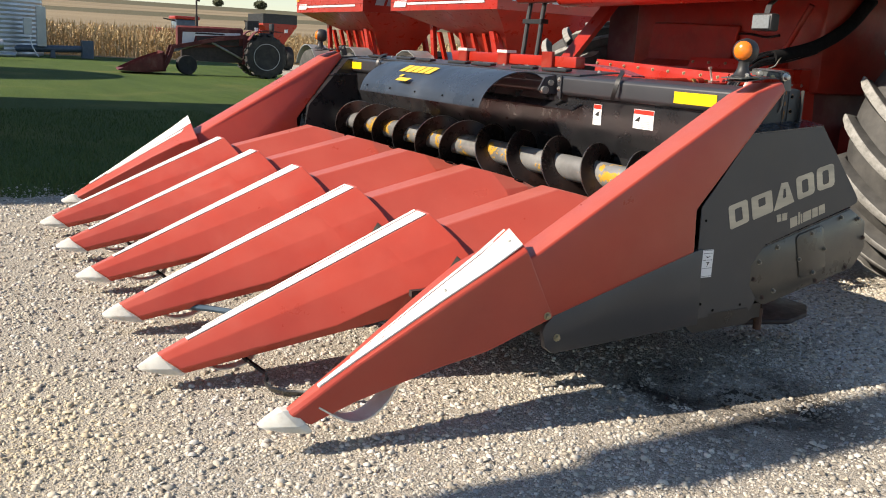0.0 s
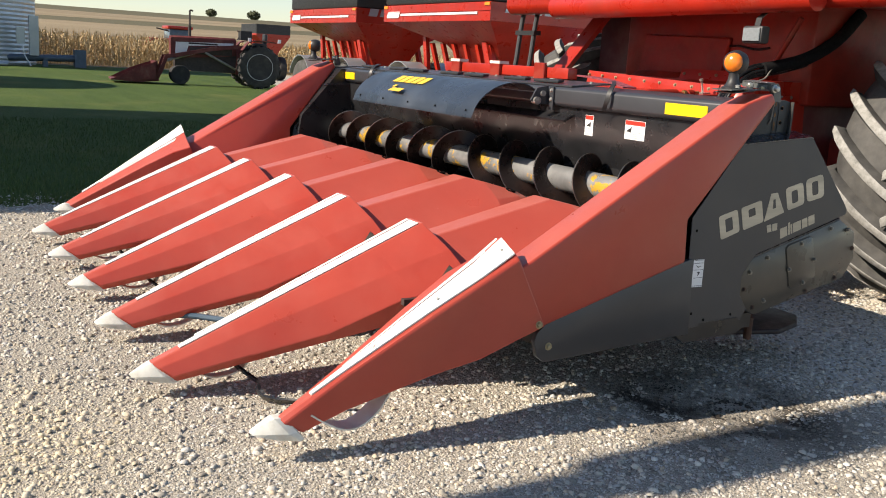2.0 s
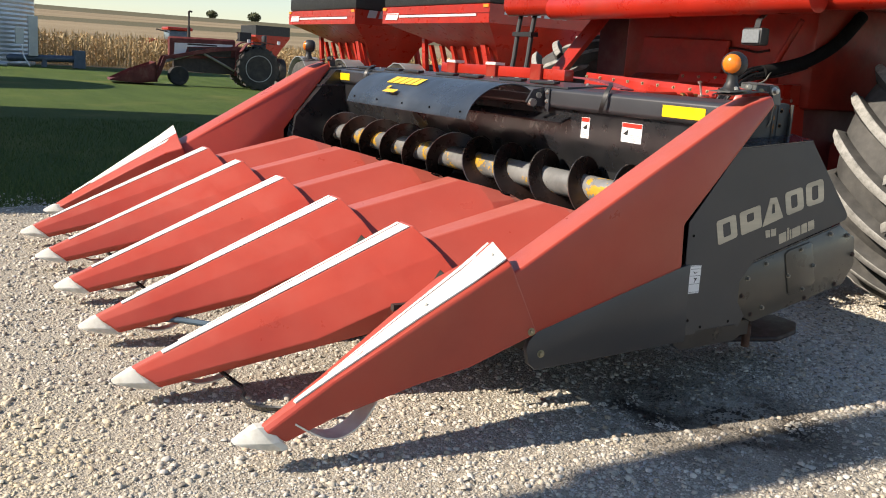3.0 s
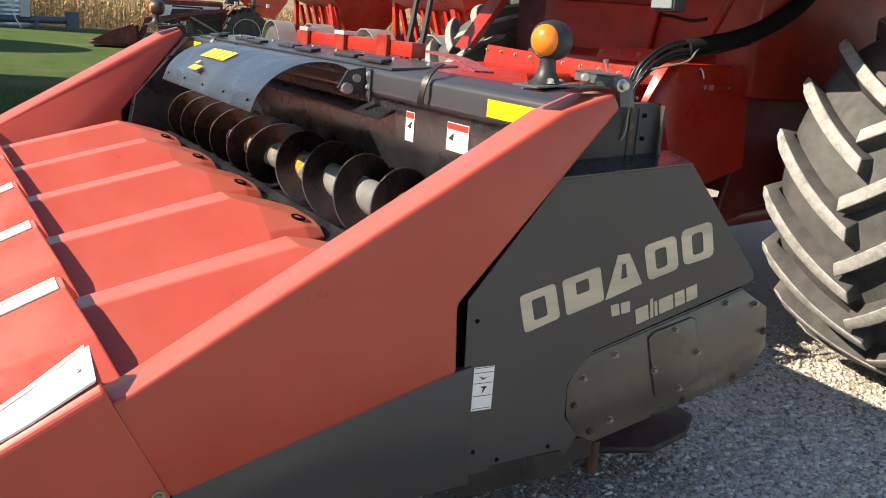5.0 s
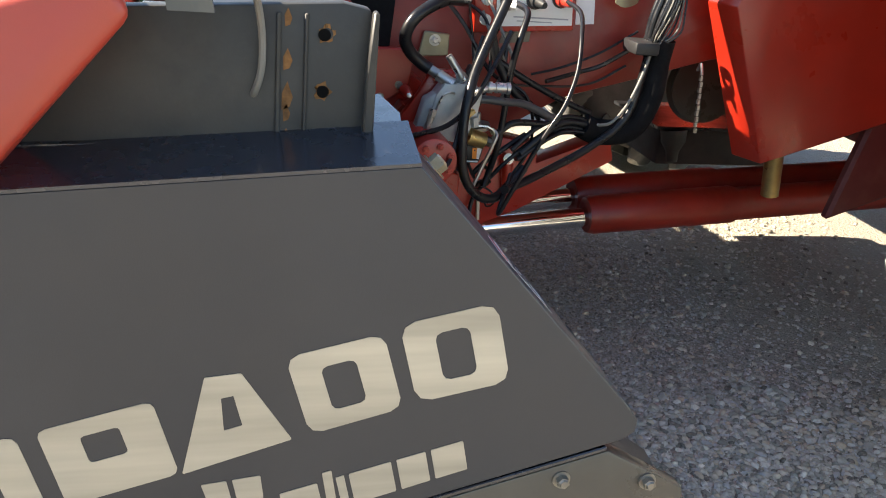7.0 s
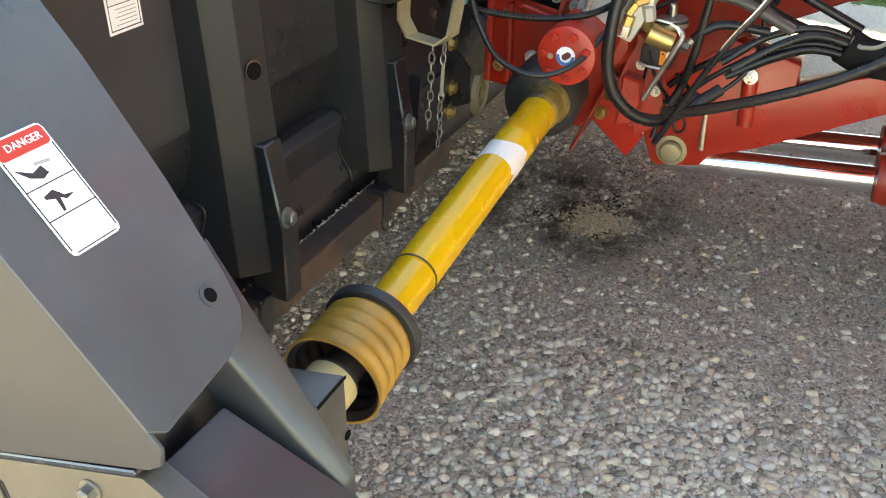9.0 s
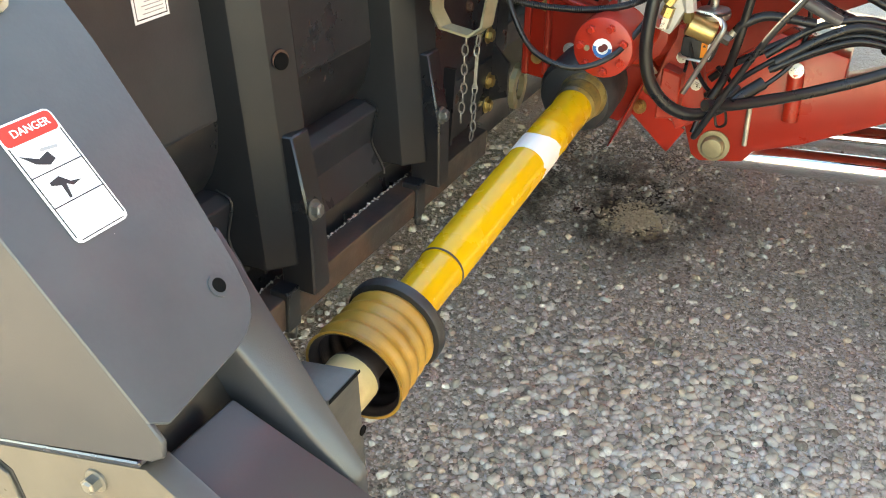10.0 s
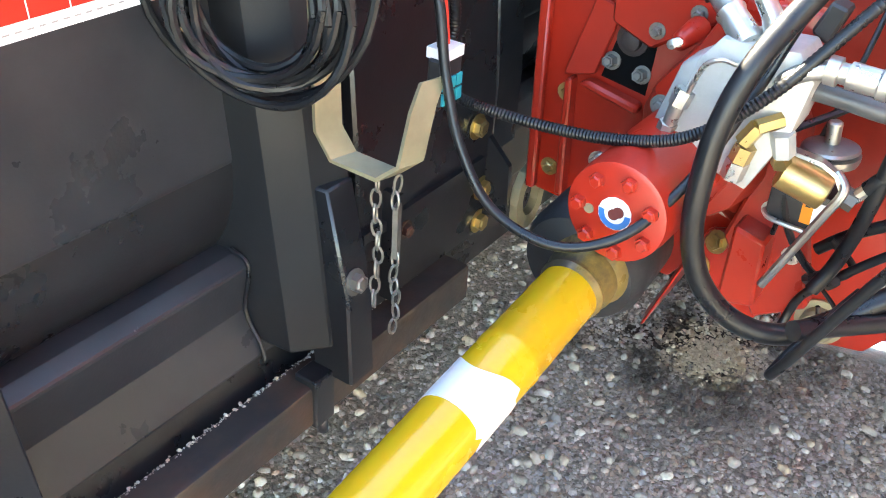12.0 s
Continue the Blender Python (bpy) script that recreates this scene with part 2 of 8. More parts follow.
KHAKI_ZINC = surface("dull_khaki_zinc", (0.36, 0.32, 0.20), 0.42, 0.5, dark=0.75, scale=16, dust=(0.22, 0.19, 0.13), dust_at=(0.55, 0.85), dust_scale=12, grain=0.06)
CHROME = surface("chrome_rod", (0.80, 0.80, 0.80), 0.08, 1.0, dark=0.95, grain=0.0, rough_var=0.03)
AUGER_FLIGHT = surface("worn_auger_flight", (0.040, 0.026, 0.022), 0.30, 0.25, dark=0.5, scale=6, dust=(0.075, 0.036, 0.026), dust_at=(0.52, 0.75), wear=(0.40, 0.38, 0.36), wear_at=(0.70, 0.78), wear_scale=9, grain=0.08)
AUGER_EDGE = surface("polished_flight_edge", (0.34, 0.30, 0.27), 0.30, 0.9, dark=0.6, grain=0.05)
AUGER_TUBE = surface("auger_tube_worn_paint", (0.30, 0.30, 0.29), 0.36, 0.35, dark=0.6, scale=7, wear=(0.66, 0.38, 0.045), wear_at=(0.556, 0.570), wear_scale=4.2, grain=0.06)
YELLOW = surface("yellow_shaft_guard", (0.62, 0.36, 0.012), 0.24, dark=0.90, scale=5, dust=(0.46, 0.26, 0.022), dust_at=(0.55, 0.95), dust_scale=5, wear=(0.30, 0.17, 0.03), wear_at=(0.78, 0.82), grain=0.02)
YELLOW_OLD = surface("aged_yellow_cone", (0.44, 0.235, 0.034), 0.40, dark=0.62, scale=12, dust=(0.17, 0.095, 0.030), dust_at=(0.42, 0.85), dust_scale=13, wear=(0.07, 0.04, 0.02), wear_at=(0.66, 0.72), wear_scale=20, grain=0.08, stretch=(0.5, 1, 1))
GREASY = surface("greasy_yellow_plastic", (0.30, 0.20, 0.055), 0.38, dark=0.5, scale=14, dust=(0.045, 0.035, 0.022), dust_at=(0.45, 0.62), dust_scale=16, grain=0.1)
CREAM = surface("aged_cream_plastic", (0.52, 0.40, 0.20), 0.45, dark=0.8, scale=12, dust=(0.32, 0.22, 0.10), dust_at=(0.5, 0.85), dust_scale=14, grain=0.06)
YELLOW_STICKER = surface("yellow_reflector", (0.82, 0.56, 0.01), 0.35, dark=0.95, grain=0.03)
RUBBER = surface("black_rubber", (0.022, 0.022, 0.023), 0.5, dark=0.75, scale=14, dust=(0.060, 0.055, 0.05), dust_at=(0.55, 0.85), dust_scale=9, grain=0.12)
HOSE = surface("hose_rubber", (0.010, 0.0105, 0.012), 0.34, dark=0.75, scale=14, dust=(0.035, 0.035, 0.036), dust_at=(0.58, 0.9), dust_scale=11, grain=0.08, spec=0.35)
GREY_HOSE = surface("grey_cable_sheath", (0.060, 0.060, 0.062), 0.36, dark=0.75, scale=14, dust=(0.11, 0.105, 0.10), dust_at=(0.5, 0.9), dust_scale=11, grain=0.08)
SLEEVE = surface("woven_hose_sleeve", (0.010, 0.010, 0.011), 0.9, dark=0.7, scale=30, dust=(0.022, 0.021, 0.020), dust_at=(0.55, 0.85), dust_scale=18, grain=0.6, grain_scale=160, spec=0.15)
BEAM_END = surface("dull_slate_end_plate", (0.050, 0.050, 0.047), 0.46, dark=0.75, scale=7, dust=(0.072, 0.068, 0.058), dust_at=(0.45, 0.85), dust_scale=9, wear=(0.20, 0.11, 0.045), wear_at=(0.72, 0.78), wear_scale=9, grain=0.1, spec=0.3)
FOLD = surface("glossy_blue_black_fold", (0.024, 0.028, 0.038), 0.26, dark=0.8, scale=8, dust=(0.040, 0.045, 0.056), dust_at=(0.5, 0.9), dust_scale=6, wear=(0.22, 0.22, 0.22), wear_at=(0.75, 0.77), wear_scale=30, grain=0.06, spec=0.7, coat=0.45)
RUST_ORANGE = surface("fresh_orange_rust", (0.27, 0.125, 0.038), 0.85, dark=0.4, scale=60, grain=0.4, grain_scale=120)
TAN_ZINC = surface("tan_zinc_bolt", (0.46, 0.36, 0.22), 0.38, 0.35, dark=0.7, scale=40, dust=(0.55, 0.48, 0.34), dust_at=(0.5, 0.8), dust_scale=30, grain=0.08)
BACK_STEEL = surface("dusty_charcoal_sheet", (0.029, 0.030, 0.034), 0.36, dark=0.7, scale=3, dust=(0.050, 0.0505, 0.053), dust_at=(0.45, 0.9), dust_scale=3, wear=(0.13, 0.12, 0.115), wear_at=(0.70, 0.74), wear_scale=22, grain=0.10)
BEAM_GREY = surface("slate_grey_paint", (0.085, 0.092, 0.090), 0.42, dark=0.8, scale=9, dust=(0.14, 0.13, 0.11), dust_at=(0.55, 0.85), dust_scale=8, wear=(0.22, 0.2, 0.17), wear_at=(0.70, 0.74), grain=0.1)
GREY_CORD = surface("grey_cord", (0.20, 0.19, 0.165), 0.6, dark=0.8, grain=0.1)
TYRE = surface("dusty_tyre_rubber", (0.058, 0.057, 0.054), 0.80, dark=0.7, scale=9, dust=(0.115, 0.11, 0.10), dust_at=(0.4, 0.8), dust_scale=6, grain=0.35, grain_scale=70)
LUG = surface("chalky_tyre_lug", (0.235, 0.23, 0.21), 0.92, dark=0.66, scale=18, dust=(0.40, 0.39, 0.36), dust_at=(0.36, 0.74), dust_scale=20, wear=(0.12, 0.105, 0.09), wear_at=(0.60, 0.70), wear_scale=24, grain=0.6, grain_scale=60)
TYRE_DARK = surface("dark_tyre_rubber", (0.028, 0.027, 0.026), 0.75, dark=0.75, scale=5, dust=(0.07, 0.062, 0.052), dust_at=(0.5, 0.8), grain=0.2)
RUST = surface("rusty_angle_iron", (0.115, 0.055, 0.034), 0.7, 0.2, dark=0.5, scale=12, dust=(0.05, 0.045, 0.043), dust_at=(0.45, 0.6), dust_scale=6, wear=(0.26, 0.13, 0.07), wear_at=(0.66, 0.75), grain=0.4, grain_scale=90)
LABEL_WHITE = surface("white_label", (0.80, 0.80, 0.80), 0.4, dark=0.93, scale=30, grain=0.0)
LABEL_RED = surface("red_label_band", (0.52, 0.035, 0.02), 0.4, dark=0.9, grain=0.0)
# near-black colour that paints in the shade inside holes and gaps
HOLE = surface("dark_hole", (0.006, 0.006, 0.006), 1.0, dark=0.9, grain=0.0, spec=0.05)
FLANGE = surface("scuffed_charcoal_flange", (0.057, 0.066, 0.073), 0.38, dark=0.88, scale=7, dust=(0.080, 0.087, 0.090), dust_at=(0.30, 1.0), dust_scale=11, wear=(0.40, 0.39, 0.37), wear_at=(0.69, 0.72), wear_scale=24, grain=0.12, grain_scale=160, rough_var=0.12, spec=0.45, coat=0.06)
LABEL_BLACK = surface("black_print", (0.02, 0.02, 0.02), 0.5, dark=0.9, grain=0.0)
LABEL_GREY = surface("grey_print", (0.33, 0.33, 0.33), 0.5, dark=0.9, grain=0.0)
PRINT_PALE = surface("faded_print", (0.50, 0.50, 0.50), 0.5, dark=0.9, grain=0.0)
LABEL_BLUE = surface("blue_print", (0.03, 0.16, 0.42), 0.45, dark=0.9, grain=0.0)
# broad dark bands paint reflections into the silver lettering
LETTER_SILVER = surface("silver_beige_lettering", (0.60, 0.56, 0.46), 0.36, 0.35, dark=0.45, scale=5.0, stretch=(0.12, 0.12, 1.5), grain=0.0, rough_var=0.05)
LETTER_YELLOW = surface("yellow_lettering", (0.70, 0.46, 0.04), 0.5, dark=0.9, grain=0.0)
LETTER_WHITE = surface("white_lettering", (0.72, 0.72, 0.72), 0.5, dark=0.9, grain=0.0)
AMBER = surface("amber_lens", (0.78, 0.20, 0.012), 0.18, dark=0.85, scale=30, grain=0.05, coat=0.5)
ORANGE = surface("orange_label", (0.85, 0.27, 0.02), 0.45, dark=0.9, grain=0.0)
GREEN_FLAP = surface("grey_green_flap", (0.11, 0.12, 0.10), 0.7, dark=0.6, scale=14, grain=0.2)
GALV = surface("galvanised_sheet", (0.50, 0.52, 0.54), 0.42, 0.7, dark=0.82, scale=1.2, dust=(0.40, 0.42, 0.44), dust_at=(0.5, 0.8), dust_scale=0.7, grain=0.0)
ENGINE = surface("grimy_engine_iron", (0.045, 0.030, 0.026), 0.6, dark=0.5, scale=8, grain=0.2)
LAMP_GLASS = surface("lamp_glass", (0.22, 0.24, 0.25), 0.12, dark=0.8, scale=60, grain=0.6, grain_scale=120)
CLOTH_PINK = surface("patterned_strap_cloth", (0.36, 0.07, 0.09), 0.8, dark=0.3, scale=60, grain=0.2)

# ---- ground ----
def hill(x, y):
    """Flat yard and lawn; the fields climb beyond the standing maize."""
    d = math.hypot(x - 2.7, y)
    if x > -40 or d < 70:
        return 0.0
    k = min(d, 400.0)
    return (k - 70) * 14 / 330 * (1.0 - 0.12 * max(0.0, min(1.0, (y / d - 0.1) / 0.5)))


def ground_material():
    m, nt, links, bs = nodes_of("yard_lawn_and_fields")
    pos = nt.new("ShaderNodeTexCoord").outputs["Object"]
    sep = nt.new("ShaderNodeSeparateXYZ")
    links.new(pos, sep.inputs[0])
    x, y = sep.outputs[0], sep.outputs[1]

    def op(kind, a, b):
        n = nt.new("ShaderNodeMath")
        n.operation = kind
        for k, v in ((0, a), (1, b)):
            if isinstance(v, (int, float)):
                n.inputs[k].default_value = v
            else:
                links.new(v, n.inputs[k])
        return n.outputs[0]

    # crushed limestone
    vor = nt.new("ShaderNodeTexVoronoi")
    vor.inputs["Scale"].default_value = 75
    links.new(pos, vor.inputs["Vector"])
    fine = noise_node(nt, links, pos, 300, 4, 0.7)
    cell = nt.new("ShaderNodeSeparateColor")
    links.new(vor.outputs["Color"], cell.inputs[0])
    g = mix(nt, links, cell.outputs[0], (0.38, 0.345, 0.285), (0.64, 0.585, 0.485))
    grit = nt.new("ShaderNodeTexVoronoi")
    grit.inputs["Scale"].default_value = 210
    links.new(pos, grit.inputs["Vector"])
    grey = nt.new("ShaderNodeSeparateColor")
    links.new(grit.outputs["Color"], grey.inputs[0])
    g = mix(nt, links, ramp(nt, links, grey.outputs[1], 0.25, 0.9), (0.33, 0.295, 0.24), g)
    g = mix(nt, links, ramp(nt, links, fine, 0.3, 0.75), (0.38, 0.345, 0.285), g)
    g = mix(nt, links, ramp(nt, links, noise_node(nt, links, pos, 1.1, 5), 0.60, 0.90), g, (0.54, 0.47, 0.36))
    # oil-dark patches under the machine
    stain = ramp(nt, links, noise_node(nt, links, pos, 1.9, 5), 0.42, 0.58)

    def spot(cx, cy, r):
        dx, dy = op("SUBTRACT", x, cx), op("SUBTRACT", y, cy)
        return ramp(nt, links, op("ADD", op("MULTIPLY", dx, dx), op("MULTIPLY", dy, dy)), r * r, r * r * 0.25)

    s = op("MULTIPLY", op("MAXIMUM", spot(0.10, 2.70, 0.62), spot(-2.3, 3.32, 0.45)), stain)
    g = mix(nt, links, s, g, (0.045, 0.036, 0.028))
    # lawn
    stripe = noise_node(nt, links, pos, 0.8, 4, 0.6, (0.25, 1.8, 1))
    blade = noise_node(nt, links, pos, 26, 6, 0.75)
    l = mix(nt, links, ramp(nt, links, stripe, 0.35, 0.65), (0.070, 0.108, 0.022), (0.120, 0.165, 0.036))
    l = mix(nt, links, ramp(nt, links, blade, 0.35, 0.7), (0.032, 0.062, 0.013), l)
    l = mix(nt, links, ramp(nt, links, noise_node(nt, links, pos, 0.22, 6), 0.55, 0.75), l, (0.14, 0.14, 0.04))
    # stubble fields and grass strips on the slope
    f = mix(nt, links, ramp(nt, links, noise_node(nt, links, pos, 0.05, 6, 0.7, (1, 0.25, 1)), 0.35, 0.65), (0.20, 0.155, 0.095), (0.285, 0.225, 0.140))
    dist = op("ADD", op("MULTIPLY", x, -1.0), op("MULTIPLY", noise_node(nt, links, pos, 0.012, 4), 50))
    for lo, hi in ((182, 216), (285, 480)):
        band = op("MULTIPLY", op("GREATER_THAN", dist, lo + 12), op("LESS_THAN", dist, hi + 12))
        f = mix(nt, links, op("MULTIPLY", band, 0.85), f, (0.085, 0.080, 0.045))
    edge = op("MULTIPLY", op("SUBTRACT", noise_node(nt, links, pos, 3.5, 5), 0.5), 0.7)
    lawn = op("MULTIPLY", op("LESS_THAN", op("ADD", x, edge), -5.55),
              op("LESS_THAN", op("ADD", y, op("MULTIPLY", edge, 2)), op("ADD", op("MULTIPLY", x, -0.277), 3.6)))
    c = mix(nt, links, lawn, g, l)
    c = mix(nt, links, op("LESS_THAN", x, -50.0), c, f)
    links.new(c, bs.inputs["Base Color"])
    bs.inputs["Roughness"].default_value = 0.95
    bs.inputs["Specular IOR Level"].default_value = 0.2
    bump(nt, links, bs, vor.outputs["Distance"], 0.8, -0.008)
    bump(nt, links, bs, grit.outputs["Distance"], 0.7, -0.004)
    bump(nt, links, bs, fine, 0.5, 0.006)
    return m


GROUND = ground_material()
bm = bmesh.new()
xs = [300, 60, 20, 8, 4, 2, 0, -2, -4, -5.5, -7, -10, -15, -22, -30, -40, -46, -50, -60, -70, -80] + [-100 - 25 * i for i in range(14)] + [-500, -900, -2500]
ys = [-2500, -900, -500, -300, -200, -120, -60, -20, -6, -2, 0, 2, 4, 6, 10, 16, 25, 40, 60, 80, 110, 140, 180, 220, 260, 320, 400, 600, 1000, 2500]
grid = [[bm.verts.new((x, y, hill(x, y))) for y in ys] for x in xs]
for a, b in zip(grid, grid[1:]):
    for i in range(len(ys) - 1):
        bm.faces.new((a[i], b[i], b[i + 1], a[i + 1]))
single("ground", bm, GROUND, "pale crushed limestone yard with mown lawn and stubble fields", "ground", kind="structure")

# ---- corn header ----
header = thing("corn_header", (-2.36, 2.2, 0), "red and charcoal six-row corn header hitched to the combine", "corn header")
CX = [-0.836 - 0.7635 * i for i in range(5)]


def snout_section(s, cx):
    """The faceted outline of a snout; s runs from 0 at its tip to 1 at its back, whose rim leans backwards."""
    def L(a, b):
        return a + (b - a) * s
    p = [(L(0.020, 0.058), L(0.612, 1.757), L(0.138, 0.664)), (L(0.044, 0.212), L(0.640, 1.812), L(0.122, 0.574)),
         (L(0.064, 0.338), L(0.690, 1.868), L(0.088, 0.405)), (L(0.048, 0.300), L(0.705, 1.800), L(0.064, 0.335))]
    return [(cx + w, y, z) for w, y, z in p] + [(cx - w, y, z) for w, y, z in reversed(p)]


def wear_tip(parent, cx, y0, dz, slim=1.0):
    """A wedge-shaped moulded tip: a blunt chisel nose that opens to a slanted back edge."""
    bm = bmesh.new()
    rows = ((0.008, 0.000, 0.000, 0.106, 0.096), (0.026, 0.030, 0.030, 0.122, 0.085), (0.043, 0.058, 0.085, 0.136, 0.073), (0.055, 0.076, 0.160, 0.143, 0.063), (0.049, 0.120, 0.176, 0.140, 0.068))
    secs = []
    for w, ta, ba, zt, zb in rows:
        w *= slim
        yt, yb, ym = y0 + ta, y0 + ba, y0 + (ta + ba) / 2
        secs.append([(cx - w, yb, zb + dz), (cx + w, yb, zb + dz), (cx + w * 1.05, ym, (zt + zb) / 2 - 0.008 + dz), (cx + w * 0.42, yt, zt + dz), (cx - w * 0.42, yt, zt + dz), (cx - w * 1.05, ym, (zt + zb) / 2 - 0.008 + dz)])
    loft(bm, secs)
    soft(bm, 0.003, 2, 20)
    part("tip", bm, TIP_WHITE, parent, "scuffed white wear tip")


def add_snout(cx, row):
    bm = bmesh.new()
    ss = (0, 0.25, 0.5, 0.74, 0.80, 1.0)
    loft(bm, [snout_section(s, cx) for s in ss])
    for v in bm.verts:
        if v.co.z < 0.42 and v.co.y > 1.52:
            v.co.z += 0.055
    soft(bm, 0.006, 2, 10)
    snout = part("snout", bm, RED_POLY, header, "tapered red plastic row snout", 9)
    wear_tip(snout, cx, 0.541, -0.003)
    # stripes along the ridge, one broad and one narrow
    for a, b, lo in ((-0.026, 0.056, 0.10), (-0.060, -0.036, 0.16)):
        bm = bmesh.new()
        secs = []
        for s in (lo, 0.985):
            y, z, k = 0.612 + 1.145 * s, 0.138 + 0.526 * s, 0.34 + 0.66 * s
            secs.append([(cx + a * k, y, z + 0.0005), (cx + b * k, y, z + 0.0005), (cx + b * k, y - 0.001, z + 0.0045), (cx + a * k, y - 0.001, z + 0.0045)])
        loft(bm, secs)
        part("stripe", bm, WHITE_PLASTIC, snout, "white edge stripe")
    # curved skid under the nose
    bm = bmesh.new()
    strap(bm, spline([(cx, 0.775, 0.090), (cx, 0.850, 0.058), (cx, 0.920, 0.058), (cx + 0.002, 0.980, 0.080), (cx + 0.004, 1.010, 0.125), (cx + 0.006, 1.04, 0.175)]), (0.024, 0, 0), 0.006)
    part("skid", bm, TIP_WHITE, snout, "white plastic skid")
    bm = bmesh.new()
    if row == 1:
        tube(bm, [(cx + 0.03, 0.862, 0.108), (cx + 0.10, 0.936, 0.124), (cx + 0.25, 1.064, 0.130), (cx + 0.36, 1.16, 0.128)], 0.014, 10, 3)
        part("support_arm", bm, BLUE_STEEL, snout, "blue-grey steel support rod")
    else:
        k = 1.0 if row == 0 else 0.6
        arm = [(0.0, 0.90, 0.16), (0.03, 0.947, 0.100), (0.070, 0.993, 0.064), (0.110, 1.012, 0.053), (0.150, 1.008, 0.046), (0.190, 0.985, 0.042), (0.230, 0.998, 0.026), (0.270, 1.041, 0.020), (0.330, 1.10, 0.030), (0.42, 1.22, 0.09)]
        strap(bm, [(cx + x * k, y, z) for x, y, z in arm], (0.010, -0.006, 0.012), 0.009)
        part("support_arm", bm, BLACK_DIRTY, snout, "bent black steel support arm")
    return snout


for row, cx in enumerate(CX):
    add_snout(cx, row)


def add_hood(cx):
    """The ridged cover behind a snout, with two bolt holes at its back."""
    bm = bmesh.new()
    rows = [(1.770, [(0.056, 0.590), (0.20, 0.485), (0.335, 0.395), (0.335, 0.33)]),
            (1.82, [(0.056, 0.602), (0.20, 0.495), (0.340, 0.405), (0.340, 0.34)]),
            (2.10, [(0.060, 0.672), (0.21, 0.558), (0.350, 0.468), (0.350, 0.40)]),
            (2.42, [(0.066, 0.752), (0.23, 0.632), (0.350, 0.548), (0.350, 0.47)]),
            (2.52, [(0.105, 0.730), (0.245, 0.660), (0.325, 0.59), (0.325, 0.52)]),
            (2.66, [(0.130, 0.694), (0.225, 0.670), (0.285, 0.625), (0.285, 0.56)]),
            (2.735, [(0.100, 0.672), (0.195, 0.658), (0.240, 0.635), (0.235, 0.58)])]
    loft(bm, [[(cx + w, y, z) for w, z in r] + [(cx - w, y, z) for w, z in reversed(r)] for y, r in rows])
    soft(bm, 0.007, 2, 11)
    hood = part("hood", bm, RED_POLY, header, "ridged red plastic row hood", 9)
    for sx in (-1, 1):
        bm = bmesh.new()
        revolve(bm, (cx + sx * 0.152, 2.652, 0.668), (0.12 * sx, 0.16, 1), [(0.0, 0.028), (0.026, 0.028), (0.027, 0.022), (0.018, 0.019), (0.018, 0.001)], 16)
        part("bolt_hole", bm, HOLE, hood, "dark recessed bolt hole")


for cx in CX:
    add_hood(cx)

# flaps that close the gaps between the rows
for k in range(6):
    x = -0.456 - 0.7635 * k
    for sx in (-1, 1):
        bm = bmesh.new()
        prism(bm, [(x + sx * 0.092, 1.735, 0.475), (x + sx * 0.080, 1.760, 0.525), (x + sx * 0.050, 1.815, 0.470), (x + sx * 0.045, 1.830, 0.420)], (sx * 0.003, 0.004, 0))
        part("row_flap", bm, GREEN_FLAP, header, "grey-green rubber ear flap")
    bm = bmesh.new()
    for sx in (-1, 1):
        box(bm, x + sx * 0.030, x + sx * 0.115, 1.66, 2.85, 0.355, 0.372)
    part("deck_plate", bm, STEEL, header, "bare steel deck plates beside a stalk slot")
    bm = bmesh.new()
    for sx in (-1, 1):
        for j in range(9):
            cyl(bm, (x + sx * 0.075, 1.62 + 0.13 * j, 0.385), (x + sx * 0.02, 1.64 + 0.13 * j, 0.385), 0.012, 0.008, 6)
        box(bm, x + sx * 0.062, x + sx * 0.088, 1.55, 2.75, 0.372, 0.398)
    part("gathering_chain", bm, ENGINE, header, "dark gathering chain")
bm = bmesh.new()
box(bm, -4.62, -0.08, 1.95, 3.06, 0.27, 0.335)
part("row_frame", bm, BLACK_DIRTY, header, "black row-unit frame")

# the side panels lie a little inside the wings and lean in towards the back
def set_in(bm, sx):
    for v in bm.verts:
        v.co.x -= sx * (0.010 + 0.0208 * (v.co.y - 2.58))


